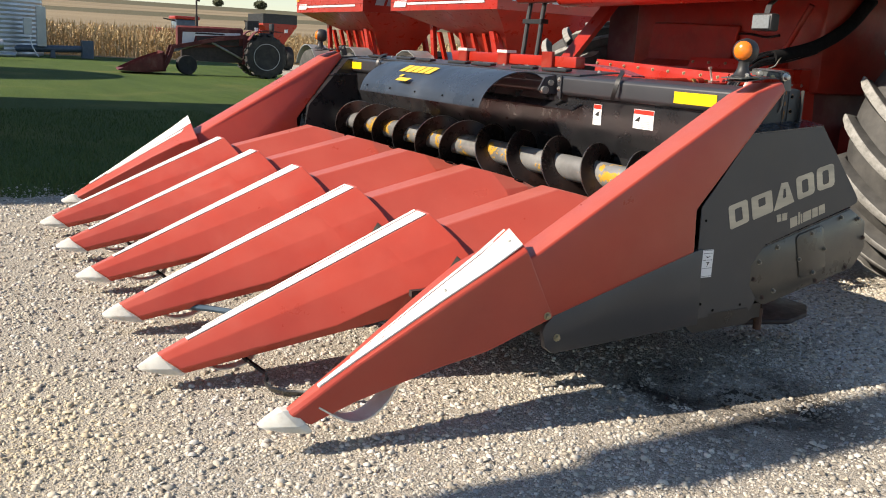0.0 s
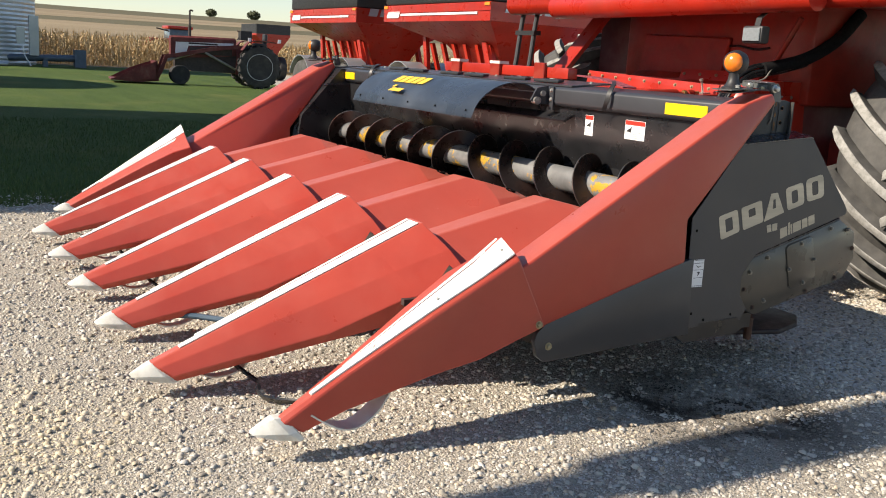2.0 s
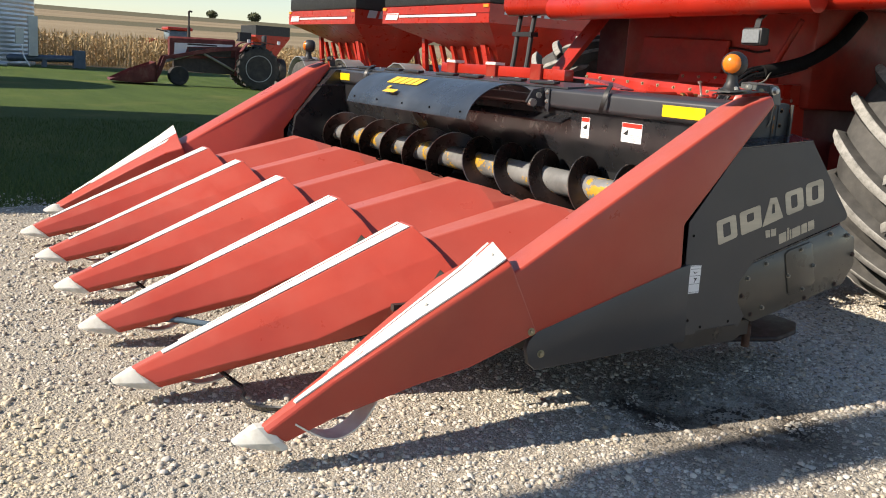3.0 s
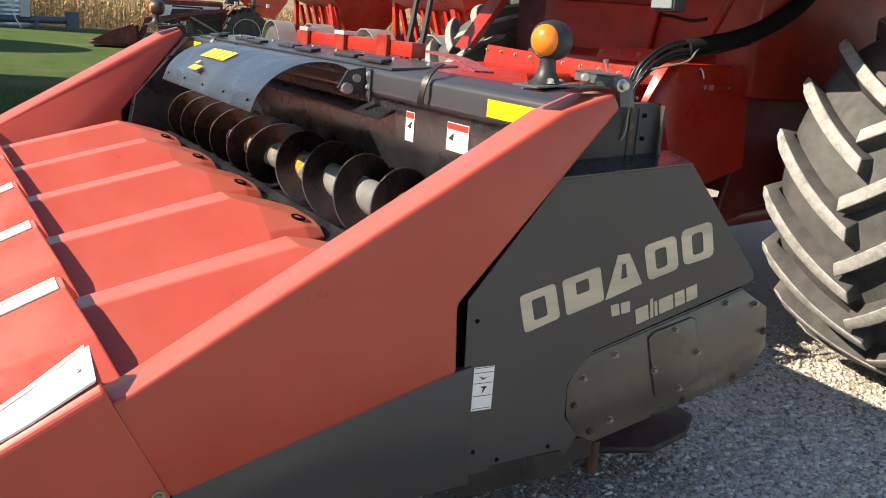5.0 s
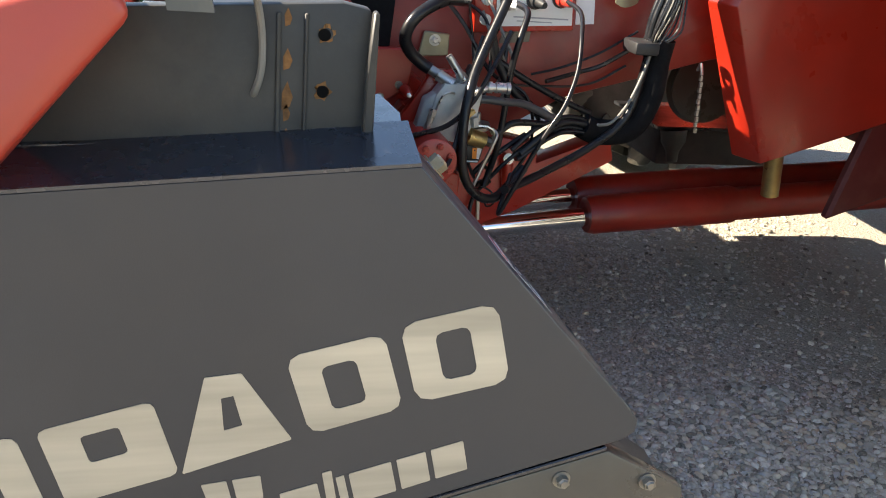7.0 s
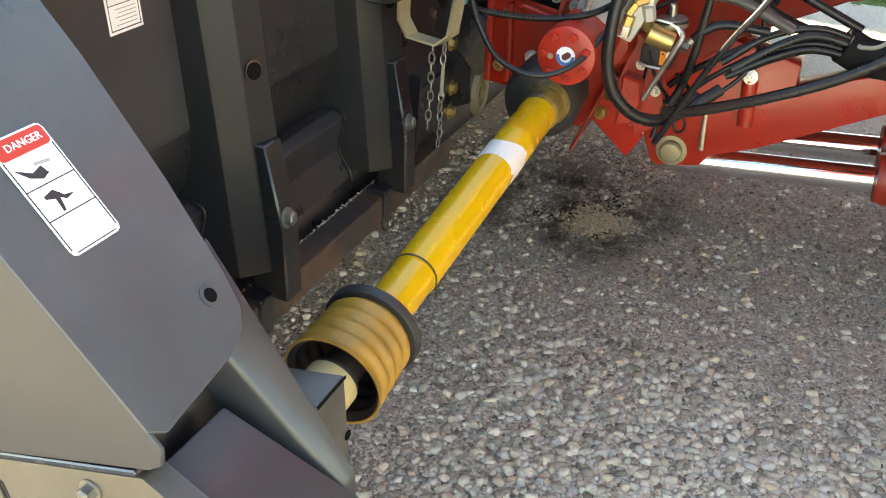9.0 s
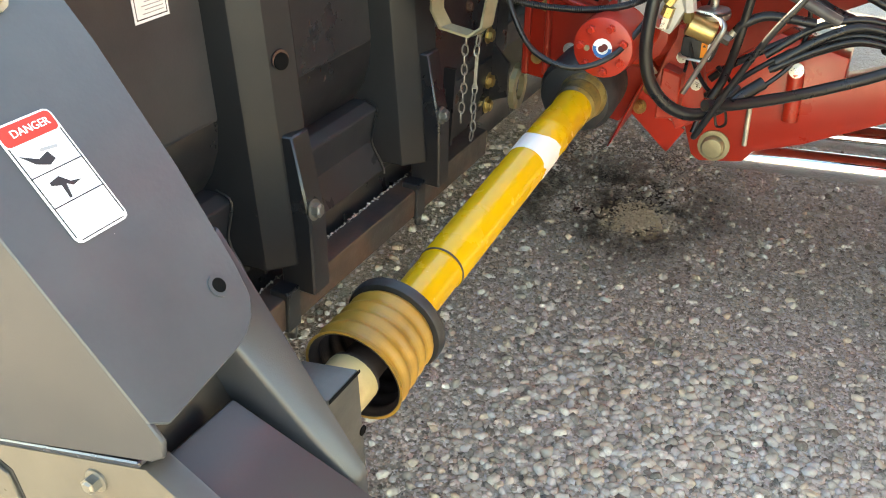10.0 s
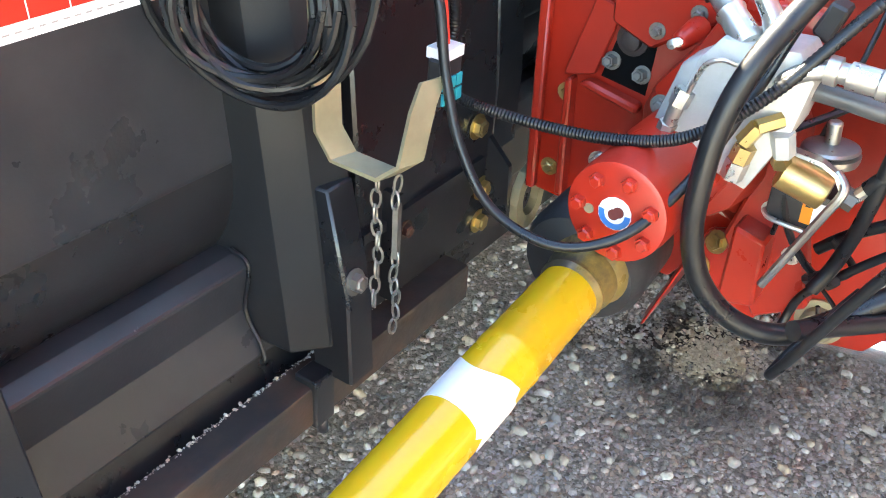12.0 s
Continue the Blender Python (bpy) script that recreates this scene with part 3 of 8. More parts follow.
# end dividers with the wings behind them, at both ends
for ex, sx in ((0.0, 1), (-4.72, -1)):
    def X(v):
        return ex + sx * v

    bm = bmesh.new()
    secs = []
    rows = ((0.86, 0.150, 0.150, -0.055, 0.012, -0.125, 0.140, 0.085), (1.10, 0.305, 0.300, -0.035, 0.042, -0.165, 0.272, 0.165), (1.40, 0.483, 0.503, -0.018, 0.068, -0.235, 0.452, 0.252), (1.60, 0.598, 0.638, -0.004, 0.082, -0.285, 0.560, 0.298))
    for y, zr, zl, wo, w, wi, zi, bot in rows:
        zr, zl = (zr, zl) if sx > 0 else (zl + 0.012, zr)
        lean = 0.085 if y < 0.9 else 0.0
        secs.append([(X(wo), y + lean, bot + 0.012 * (lean > 0)), (X(wo), y + lean * 0.2, zr - 0.014), (X(wo - 0.014), y, zr), (X(wo - 0.024 - w), y, zl), (X(wi), y + lean * 0.2, zi), (X(wi), y + lean, bot + 0.02)])
    # the rear rim leans back over the front of the wing
    secs.append([(X(0.006), 1.873, 0.402), (X(0.006), 1.737, 0.664), (X(-0.008), 1.733, 0.677 if sx > 0 else 0.738), (X(-0.116), 1.724, 0.728 if sx > 0 else 0.690), (X(-0.31), 1.72, 0.600), (X(-0.31), 1.80, 0.400)])
    loft(bm, secs)
    soft(bm, 0.007, 2, 14)
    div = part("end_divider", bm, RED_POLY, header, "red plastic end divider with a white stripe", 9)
    bm = bmesh.new()
    tops = []
    for y, zr, zl, xr, w in ((0.975, 0.2245, 0.2225, -0.062, 0.022), (1.10, 0.305, 0.300, -0.051, 0.036), (1.40, 0.483, 0.503, -0.034, 0.062), (1.60, 0.598, 0.638, -0.020, 0.076), (1.722, 0.677, 0.728, -0.013, 0.094)):
        zr, zl = (zr, zl) if sx > 0 else (zl + 0.012, zr)
        k = (zl - zr) / (w + 0.02)
        tops.append([(X(xr), y, zr + 0.001 + 0.004 * k), (X(xr - w), y, zr + k * w + 0.001), (X(xr - w), y, zr + k * w + 0.0075), (X(xr), y, zr + 0.0075 + 0.004 * k)])
    loft(bm, tops)
    stripe = part("stripe", bm, WHITE_PLASTIC, div, "broad white wear stripe")
    bm = bmesh.new()
    edge = []
    for y, zr, zl, xr, w in ((1.10, 0.305, 0.300, -0.051, 0.036), (1.40, 0.483, 0.503, -0.034, 0.062), (1.60, 0.598, 0.638, -0.020, 0.076), (1.715, 0.664, 0.714, -0.013, 0.094)):
        zr, zl = (zr, zl) if sx > 0 else (zl + 0.012, zr)
        k = (zl - zr) / (w + 0.02)
        a, b = w + 0.006, w + 0.006 + 0.20 * w
        edge.append([(X(xr - a), y, zr + k * a + 0.001), (X(xr - b), y, zr + k * b - 0.004), (X(xr - b), y, zr + k * b + 0.004), (X(xr - a), y, zr + k * a + 0.0065)])
    loft(bm, edge)
    part("stripe", bm, WHITE_PLASTIC, div, "narrow white edge stripe")
    bolts(stripe, [(X(-0.062), 1.695, 0.690), (X(-0.063), 1.44, 0.5255), (X(-0.065), 1.20, 0.369)], (0, -0.5, 0.8), 0.004, 0.002, TIP_WHITE, "small sunk screw")
    wear_tip(div, X(-0.090), 0.772, 0.014, 0.95)
    bm = bmesh.new()
    strap(bm, spline([(X(-0.09), 0.97, 0.160), (X(-0.09), 1.03, 0.120), (X(-0.09), 1.094, 0.091), (X(-0.09), 1.158, 0.096), (X(-0.09), 1.222, 0.143), (X(-0.09), 1.26, 0.20)]), (0.045, 0, 0), 0.006)
    part("skid", bm, TIP_WHITE, div, "white plastic skid")
    bolts(div, [(X(0.006), 1.842, 0.412), (X(-0.004), 1.90, 0.32)], (sx, 0, 0), 0.0105, 0.009, KHAKI_ZINC, "dull zinc-plated bolt head")
    discs("screw_hole", div, [(X(-0.056), 0.885, 0.122)], (sx, 0, 0), 0.006, HOLE, h=0.004)

    # wing: hollow moulding with a broad flat top
    bm = bmesh.new()
    prof = [(1.725, 0.625), (1.79, 0.655), (2.80, 1.255), (2.94, 1.300), (2.965, 1.262), (2.545, 0.783), (2.555, 0.609), (1.875, 0.402), (1.80, 0.43)]
    a = [bm.verts.new((X(0.0), y, z)) for y, z in prof]
    inner = [(1.725, 0.605), (1.79, 0.628), (2.80, 1.235), (2.925, 1.286), (2.945, 1.248), (2.535, 0.75), (2.555, 0.52), (1.90, 0.36), (1.80, 0.40)]
    b = [bm.verts.new((X(-w), y, z)) for w, (y, z) in zip((0.15, 0.16, 0.165, 0.165, 0.165, 0.25, 0.26, 0.27, 0.20), inner)]
    bm.faces.new(a)
    bm.faces.new(b[::-1])
    bridge(bm, a, b)
    soft(bm, 0.012, 3, 18)
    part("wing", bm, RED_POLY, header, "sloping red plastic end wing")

    # lower charcoal side plate
    bm = bmesh.new()
    side(bm, [(1.835, 0.345), (1.85, 0.285), (1.885, 0.258), (2.615, 0.300), (2.60, 0.62), (2.50, 0.60), (1.88, 0.408), (1.845, 0.375)], X(-0.028), X(-0.004))
    soft(bm, 0.003)
    part("side_plate", bm, BLACK_PANEL, header, "charcoal lower side plate")

    # big side panel with folded top and rear flange
    bm = bmesh.new()
    outline = [(2.590, 0.322), (2.575, 0.790), (2.812, 1.083), (3.246, 1.118), (3.530, 0.813), (3.545, 0.795), (3.544, 0.778), (3.530, 0.768), (2.975, 0.616), (2.903, 0.530), (2.906, 0.440), (2.955, 0.378), (2.925, 0.330)]
    side(bm, outline, X(0.0), X(-0.006))
    soft(bm, 0.0015, 1)
    set_in(bm, sx)
    panel = part("side_panel", bm, BLACK_PANEL, header, "charcoal side panel")
    bm = bmesh.new()
    prism(bm, [(X(-0.014), 2.80, 1.082), (X(-0.024), 3.246, 1.1175), (X(-0.14), 3.25, 1.135), (X(-0.14), 2.82, 1.10)], (0, 0.0, 0.004))
    part("top_fold", bm, FOLD, panel)
    bm = bmesh.new()
    FN2 = Vector((0, 0.731, 0.682))
    flat = [(-0.024, 1.118), (-0.030, 0.810), (-0.046, 0.802), (-0.142, 0.8095), (-0.163, 0.813), (-0.180, 0.820), (-0.194, 0.832), (-0.202, 0.855), (-0.217, 0.930), (-0.228, 1.030), (-0.228, 1.095), (-0.120, 1.118)]
    prism(bm, [Vector((X(x), 3.246 + (1.118 - z) * 0.9333, z)) for x, z in flat], FN2 * -0.004)
    soft(bm, 0.0012, 1)
    part("rear_flange", bm, FLANGE, panel, "scuffed charcoal rear flange")
    bm = bmesh.new()
    prism(bm, [(X(-0.12), 2.82, 1.104), (X(-0.12), 3.242, 1.125), (X(-0.225), 3.255, 1.128), (X(-0.30), 3.24, 1.135), (X(-0.30), 2.82, 1.12)], (0, 0, -0.012))
    part("inner_fold", bm, FOLD, panel)

    # bolted cover over the chain case
    bm = bmesh.new()
    cov = [(2.925, 0.430), (2.918, 0.515), (2.980, 0.597), (3.515, 0.748), (3.628, 0.685), (3.648, 0.560), (3.585, 0.470), (3.03, 0.340), (2.960, 0.370)]
    side(bm, cov, X(-0.036), X(-0.066))
    soft(bm, 0.004)
    cover = part("chain_cover", bm, COVER_GREY, header, "weathered grey bolted chain cover")
    bm = bmesh.new()
    side(bm, [(2.922, 0.520), (2.980, 0.599), (3.512, 0.7495), (3.511, 0.756), (2.977, 0.606), (2.917, 0.524)], X(-0.0335), X(-0.070))
    soft(bm, 0.0015, 1)
    part("sealing_strip", bm, FOLD, cover, "glossy black sealing strip along the cover")
    bm = bmesh.new()
    door = [(3.178, 0.628), (3.195, 0.645), (3.325, 0.678), (3.345, 0.668), (3.392, 0.500), (3.380, 0.478), (3.245, 0.446), (3.226, 0.456)]
    side(bm, door, X(-0.036), X(-0.031))
    soft(bm, 0.002)
    part("access_door", bm, COVER_GREY, cover, "small grey access door")
    bm = bmesh.new()
    mid = (3.285, 0.562)
    ring_out = [(mid[0] + (y - mid[0]) * 1.05, mid[1] + (z - mid[1]) * 1.04 + 0.002 * math.sin(60 * y)) for y, z in door]
    side(bm, ring_out, X(-0.0362), X(-0.0352))
    part("door_seal", bm, RUBBER, cover, "black door seal")
    bolts(cover, [(X(-0.036), *p) for p in ((2.968, 0.535), (3.068, 0.594), (3.457, 0.710), (3.575, 0.700), (3.076, 0.400))], (sx, 0, 0), 0.0082, 0.009, NUT, "zinc-plated cover nut")
    bolts(cover, [(X(-0.031), *p) for p in ((3.270, 0.648), (3.366, 0.572), (3.210, 0.534), (3.312, 0.468))], (sx, 0, 0), 0.0075, 0.008, NUT, "zinc-plated cover nut")
    bolts(cover, [(X(-0.036), *p) for p in ((2.945, 0.46), (3.01, 0.375), (3.34, 0.425), (3.53, 0.475), (3.625, 0.61))], (sx, 0, 0), 0.008, 0.006, RUST, "rusty cover bolt")
    # flat black stands in for the shade behind the cover
    bm = bmesh.new()
    side(bm, [(2.93, 0.345), (2.89, 0.42), (2.895, 0.545), (2.965, 0.632), (3.44, 0.765), (3.50, 0.60), (3.40, 0.42)], X(-0.110), X(-0.067))
    part("case_back", bm, HOLE, header, "chain case back with shade painted in as black")
    discs("screw_hole", panel, [(X(-0.0098 - 0.0208 * (p[0] - 2.58)), *p) for p in ((2.605, 0.735), (2.625, 0.385), (2.70, 0.352), (2.86, 0.362))], (sx, 0, 0), 0.006, HOLE)
    # bottom rail under the panel
    bm = bmesh.new()
    side(bm, [(2.56, 0.29), (2.57, 0.335), (2.90, 0.345), (2.945, 0.30), (2.90, 0.275), (2.60, 0.262)], X(-0.05), X(-0.012))
    part("bottom_rail", bm, BLACK_DIRTY, header, "dusty lower frame rail")
    # inner side of the auger trough
    bm = bmesh.new()
    side(bm, [(2.55, 0.45), (2.62, 0.86), (2.95, 1.24), (3.08, 1.24), (3.08, 0.45)], X(-0.28), X(-0.16))
    part("trough_end", bm, BLACK_DIRTY, header, "black auger trough end wall")
    # rounded ground shoe
    bm = bmesh.new()
    pts = [(X(-0.46), 3.02), (X(-0.30), 3.20), (X(-0.21), 3.42), (X(-0.26), 3.60), (X(-0.36), 3.72), (X(-0.50), 3.72), (X(-0.60), 3.50), (X(-0.58), 3.20)]
    prism(bm, [(x, y, 0.150 + 0.02 * ((y - 3.02) / 0.7)) for x, y in pts], (0, 0, 0.026))
    soft(bm, 0.010, 3)
    shoe = part("shoe", bm, ENGINE, header, "black rounded ground shoe")
    bm = bmesh.new()
    strap(bm, [(X(-0.10), 3.02, 0.33), (X(-0.16), 3.05, 0.25), (X(-0.30), 3.10, 0.17), (X(-0.44), 3.16, 0.158)], (0.02, 0.05, 0), 0.012)
    cyl(bm, (X(-0.12), 3.10, 0.30), (X(-0.12), 3.10, 0.20), 0.018, n=10)
    part("shoe_arm", bm, RUST, shoe, "rusty shoe arm")

    # end of the back beam with its bolt holes, cap plate and pivot
    bm = bmesh.new()
    side(bm, [(2.80, 1.02), (2.83, 1.245), (3.17, 1.268), (3.20, 1.262), (3.21, 1.085), (3.20, 1.02)], X(-0.160), X(-0.130))
    soft(bm, 0.003)
    endp = part("beam_end", bm, BEAM_END, header, "charcoal beam end plate with rust-edged holes")
    discs("bolt_hole", endp, [(X(-0.1300), 3.150, z) for z in (1.233, 1.171, 1.120)], (sx, 0, 0), 0.0068, HOLE, "dark bolt hole", 0.003)
    for j, (y, z) in enumerate(((3.153, 1.234), (3.150, 1.171))):
        bm = bmesh.new()
        for q in range(14):
            ends = [(2 * math.pi * p / 14, 0.0094 + 0.0022 * math.sin(p * 2.3 + j) + 0.0014 * math.sin(p * 5.1)) for p in (q, (q + 1) % 14)]
            prism(bm, [(X(-0.1300), y + e * math.cos(t), z + e * math.sin(t)) for e, t in ((0.0066, ends[0][0]), (ends[0][1], ends[0][0]), (ends[1][1], ends[1][0]), (0.0066, ends[1][0]))], (sx * 0.0006, 0, 0))
        bmesh.ops.remove_doubles(bm, verts=bm.verts, dist=0.0002)
        part("rust_mark", bm, RUST_ORANGE, endp, "uneven rust ring")
    for j, (z, h) in enumerate(((1.250, 0.010), (1.205, 0.012), (1.165, 0.016), (1.146, 0.010), (1.118, 0.011))):
        bm = bmesh.new()
        w = 0.0022 + 0.0012 * (j % 3)
        prism(bm, [(X(-0.1298), 3.110 - w, z - h), (X(-0.1298), 3.112 + w * 0.4, z - h * 0.8), (X(-0.1298), 3.113 + w, z - 0.1 * h), (X(-0.1298), 3.110 + w * 0.3, z + h), (X(-0.1298), 3.108 - w * 0.5, z + 0.2 * h)], (sx * 0.0005, 0, 0))
        part("rust_mark", bm, RUST_ORANGE, endp, "ragged rust streak")
    bm = bmesh.new()
    for y0, y1, d in ((3.098, 3.104, 0.0035), (3.128, 3.133, 0.0035)):
        side(bm, [(y0, 1.04), (y0, 1.255), (y1, 1.256), (y1, 1.04)], X(-0.1300), X(-0.1300 + d))
    soft(bm, 0.0015, 1)
    part("pressed_rib", bm, BEAM_END, endp, "pressed rib of the end plate")
    bm = bmesh.new()
    side(bm, [(3.192, 1.02), (3.196, 1.20), (3.201, 1.262), (3.207, 1.262), (3.206, 1.02)], X(-0.1295), X(-0.112))
    soft(bm, 0.002, 1)
    part("edge_flange", bm, BEAM_END, endp, "turned rear edge of the end plate")
    bm = bmesh.new()
    strap(bm, [(X(-0.09), 2.755, 1.291), (X(-0.09), 2.90, 1.309), (X(-0.09), 2.955, 1.308)], (0.055, 0, 0), 0.005)
    soft(bm, 0.002, 1)
    cap = part("cap_plate", bm, BEAM_GREY, header, "grey cap plate bolted on the wing")
    bolts(cap, [(X(-0.06), 2.84, 1.305), (X(-0.125), 2.86, 1.308), (X(-0.055), 2.93, 1.312)], (0, -0.1, 1), 0.010, 0.007, KHAKI_ZINC, "brass-coloured bolt")
    bm = bmesh.new()
    side(bm, [(2.992, 1.262), (2.985, 1.300), (2.965, 1.312), (2.962, 1.334), (3.006, 1.338), (3.024, 1.322), (3.036, 1.262)], X(-0.058), X(-0.040))
    prism(bm, [(X(-0.058), 2.962, 1.331), (X(-0.058), 3.004, 1.337), (X(-0.17), 2.985, 1.343), (X(-0.17), 2.935, 1.338)], (0, 0, 0.005))
    prism(bm, [(X(-0.058), 2.962, 1.336), (X(-0.17), 2.935, 1.343), (X(-0.17), 2.935, 1.318), (X(-0.058), 2.962, 1.312)], (0, 0.005, 0))
    piv = part("pivot_lug", bm, BEAM_GREY, header, "grey pivot lug and link bar")
    bm = bmesh.new()
    revolve(bm, (X(-0.045), 2.986, 1.316), (sx, 0, 0), [(0, 0.017), (0.010, 0.017), (0.012, 0.0115), (0.026, 0.011), (0.028, 0.008)], 12)
    part("pin", bm, ZINC, piv, "hexagon bolt with a black washer")
    bm = bmesh.new()
    revolve(bm, (X(-0.135), 2.945, 1.326), (sx, -0.6, 0), [(-0.02, 0.013), (0.004, 0.013), (0.006, 0.009), (0.014, 0.009)], 12)
    part("pin", bm, ZINC, piv, "round lock nut")
    bm = bmesh.new()
    tube(bm, [(X(-0.06), 3.06, 1.285), (X(-0.10), 3.075, 1.275), (X(-0.120), 3.083, 1.235), (X(-0.122), 3.083, 1.195), (X(-0.128), 3.076, 1.168), (X(-0.15), 3.072, 1.160)], 0.0042, 8)
    part("cord", bm, GREY_CORD, endp, "grey cord looped through a hole")

    # amber beacon on the wing
    bm = bmesh.new()
    bx, by, bz = X(-0.080), 2.785, 1.300
    prism(bm, [(bx - 0.055, by - 0.06, bz), (bx + 0.055, by - 0.06, bz), (bx + 0.055, by + 0.06, bz + 0.012), (bx - 0.055, by + 0.06, bz + 0.012)], (0, 0, 0.004))
    plate = part("beacon", bm, BEAM_GREY, header, "amber warning beacon on a black rubber stalk")
    bm = bmesh.new()
    revolve(bm, (bx, by, bz + 0.006), (0, 0, 1), [(0, 0.044), (0.006, 0.044), (0.014, 0.032), (0.035, 0.023), (0.060, 0.020), (0.075, 0.025)], 18)
    bz -= 0.012
    revolve(bm, (bx - 0.008 * sx, by + 0.018, bz + 0.125), (-0.45 * sx, 1, 0), [(-0.040, 0.030), (-0.044, 0.040), (-0.036, 0.046), (-0.012, 0.050), (0.012, 0.047), (0.028, 0.034), (0.034, 0.012)], 20)
    part("stalk", bm, RUBBER, plate, "black rubber stalk and housing")
    bm = bmesh.new()
    revolve(bm, (bx - 0.008 * sx, by + 0.018, bz + 0.125), (-0.45 * sx, 1, 0), [(-0.066, 0.004), (-0.064, 0.018), (-0.057, 0.030), (-0.046, 0.038), (-0.034, 0.0395)], 22)
    part("lens", bm, AMBER, plate, "ribbed amber lens")
    bolts(plate, [(X(-0.045), 2.775, 1.312)], (0, 0, 1), 0.008, 0.009)

# safety label on the near side panel


def panel_label(x, y0, y1, z0, z1, parent):
    bm = bmesh.new()
    box(bm, x, x + 0.001, y0, y1, z0, z1)
    soft(bm, 0.0004, 1)
    lab = part("warning_label", bm, LABEL_WHITE, parent, "white pictogram warning label")
    bm = bmesh.new()
    w, h = y1 - y0, z1 - z0
    for k in (0.04, 0.33, 0.62, 0.86, 0.97):
        box(bm, x + 0.001, x + 0.0015, y0 + 0.05 * w, y1 - 0.05 * w, z0 + k * h, z0 + k * h + 0.0016)
        part("rule", bm, LABEL_BLACK, lab)
        bm = bmesh.new()
    prism(bm, [(x + 0.001, y0 + 0.25 * w, z0 + 0.80 * h), (x + 0.001, y0 + 0.45 * w, z0 + 0.70 * h), (x + 0.001, y0 + 0.80 * w, z0 + 0.77 * h), (x + 0.001, y0 + 0.50 * w, z0 + 0.74 * h)], (0.0006, 0, 0))
    part("pictogram", bm, LABEL_BLACK, lab)
    bm = bmesh.new()
    prism(bm, [(x + 0.001, y0 + 0.35 * w, z0 + 0.55 * h), (x + 0.001, y0 + 0.70 * w, z0 + 0.55 * h), (x + 0.001, y0 + 0.45 * w, z0 + 0.37 * h), (x + 0.001, y0 + 0.50 * w, z0 + 0.50 * h)], (0.0006, 0, 0))
    part("pictogram", bm, LABEL_BLACK, lab)


panel_label(-0.0108, 2.608, 2.667, 0.498, 0.614, header)

# brand marks: plain slanted blocks of the same size and colour as the lettering
def on_panel(y, z, lift=0.0006):
    return Vector((-0.010 - 0.0208 * (y - 2.58) + lift, y, z))


def block(tl, tr, br, bl, cut=0.0, hole=None):
    """A slanted plate on the side panel with clipped corners and an optional opening, given by its four corners."""
    def P(u, v):
        y = (bl[0] * (1 - u) + br[0] * u) * (1 - v) + (tl[0] * (1 - u) + tr[0] * u) * v
        z = (bl[1] * (1 - u) + br[1] * u) * (1 - v) + (tl[1] * (1 - u) + tr[1] * u) * v
        return y, z

    def outline(u0, u1, v0, v1, c):
        k = c * 0.3
        return [(u0 + c, v0), (u1 - c, v0), (u1 - k, v0 + k), (u1, v0 + c), (u1, v1 - c), (u1 - k, v1 - k), (u1 - c, v1), (u0 + c, v1), (u0 + k, v1 - k), (u0, v1 - c), (u0, v0 + c), (u0 + k, v0 + k)]
    bm = bmesh.new()
    big = outline(0, 1, 0, 1, max(cut, 0.004))
    if hole:
        small = outline(*hole, max(cut * 0.5, 0.004))
        rows = [[bm.verts.new(on_panel(*P(*q), lift)) for q in pts] for pts, lift in ((big, 0.0003), (big, 0.0012), (small, 0.0012), (small, 0.0003))]
        for r1, r2 in zip(rows, rows[1:]):
            bridge(bm, r1, r2)
    else:
        prism(bm, [on_panel(*P(*q), 0.0003) for q in big], (0.0009, 0, 0))
    part("brand_block", bm, LETTER_SILVER, header, "silver-beige block of a brand mark")


block((2.722, 0.789), (2.828, 0.817), (2.856, 0.722), (2.749, 0.689), 0.10, (0.30, 0.68, 0.22, 0.78))
block((2.849, 0.821), (2.968, 0.852), (2.995, 0.758), (2.876, 0.725), 0.08, (0.32, 0.66, 0.45, 0.80))
block((3.023, 0.878), (3.062, 0.882), (3.119, 0.795), (2.998, 0.757), 0.02, (0.40, 0.62, 0.36, 0.74))
block((3.109, 0.899), (3.217, 0.925), (3.245, 0.829), (3.139, 0.800), 0.14, (0.30, 0.66, 0.22, 0.78))
block((3.234, 0.935), (3.345, 0.960), (3.371, 0.858), (3.261, 0.835), 0.16, (0.32, 0.68, 0.20, 0.80))
for k, w in ((0.0, 0.42), (0.52, 1.0)):
    block((3.018 + 0.066 * k, 0.741 + 0.008 * k), (3.018 + 0.066 * w, 0.741 + 0.008 * w), (3.028 + 0.060 * w, 0.709 + 0.009 * w), (3.028 + 0.060 * k, 0.709 + 0.009 * k), 0.05)
for k, w in ((0.0, 0.20), (0.225, 0.275), (0.30, 0.345), (0.37, 0.60), (0.63, 0.79), (0.82, 1.0)):
    t0 = 0.012 if 0.2 < k < 0.25 else 0.0
    block((3.106 + 0.215 * k, 0.722 + 0.058 * k + t0), (3.106 + 0.215 * w, 0.722 + 0.058 * w + t0), (3.116 + 0.214 * w, 0.679 + 0.061 * w), (3.116 + 0.214 * k, 0.679 + 0.061 * k), 0.04)

# auger: tube, spiral flights that meet in the middle, polished edges
AY, AZ = 2.95, 0.76
bm = bmesh.new()
cyl(bm, (-4.55, AY, AZ), (-0.17, AY, AZ), 0.068, n=32)
auger = part("auger_tube", bm, AUGER_TUBE, header, "bare steel auger tube with flaking yellow paint")


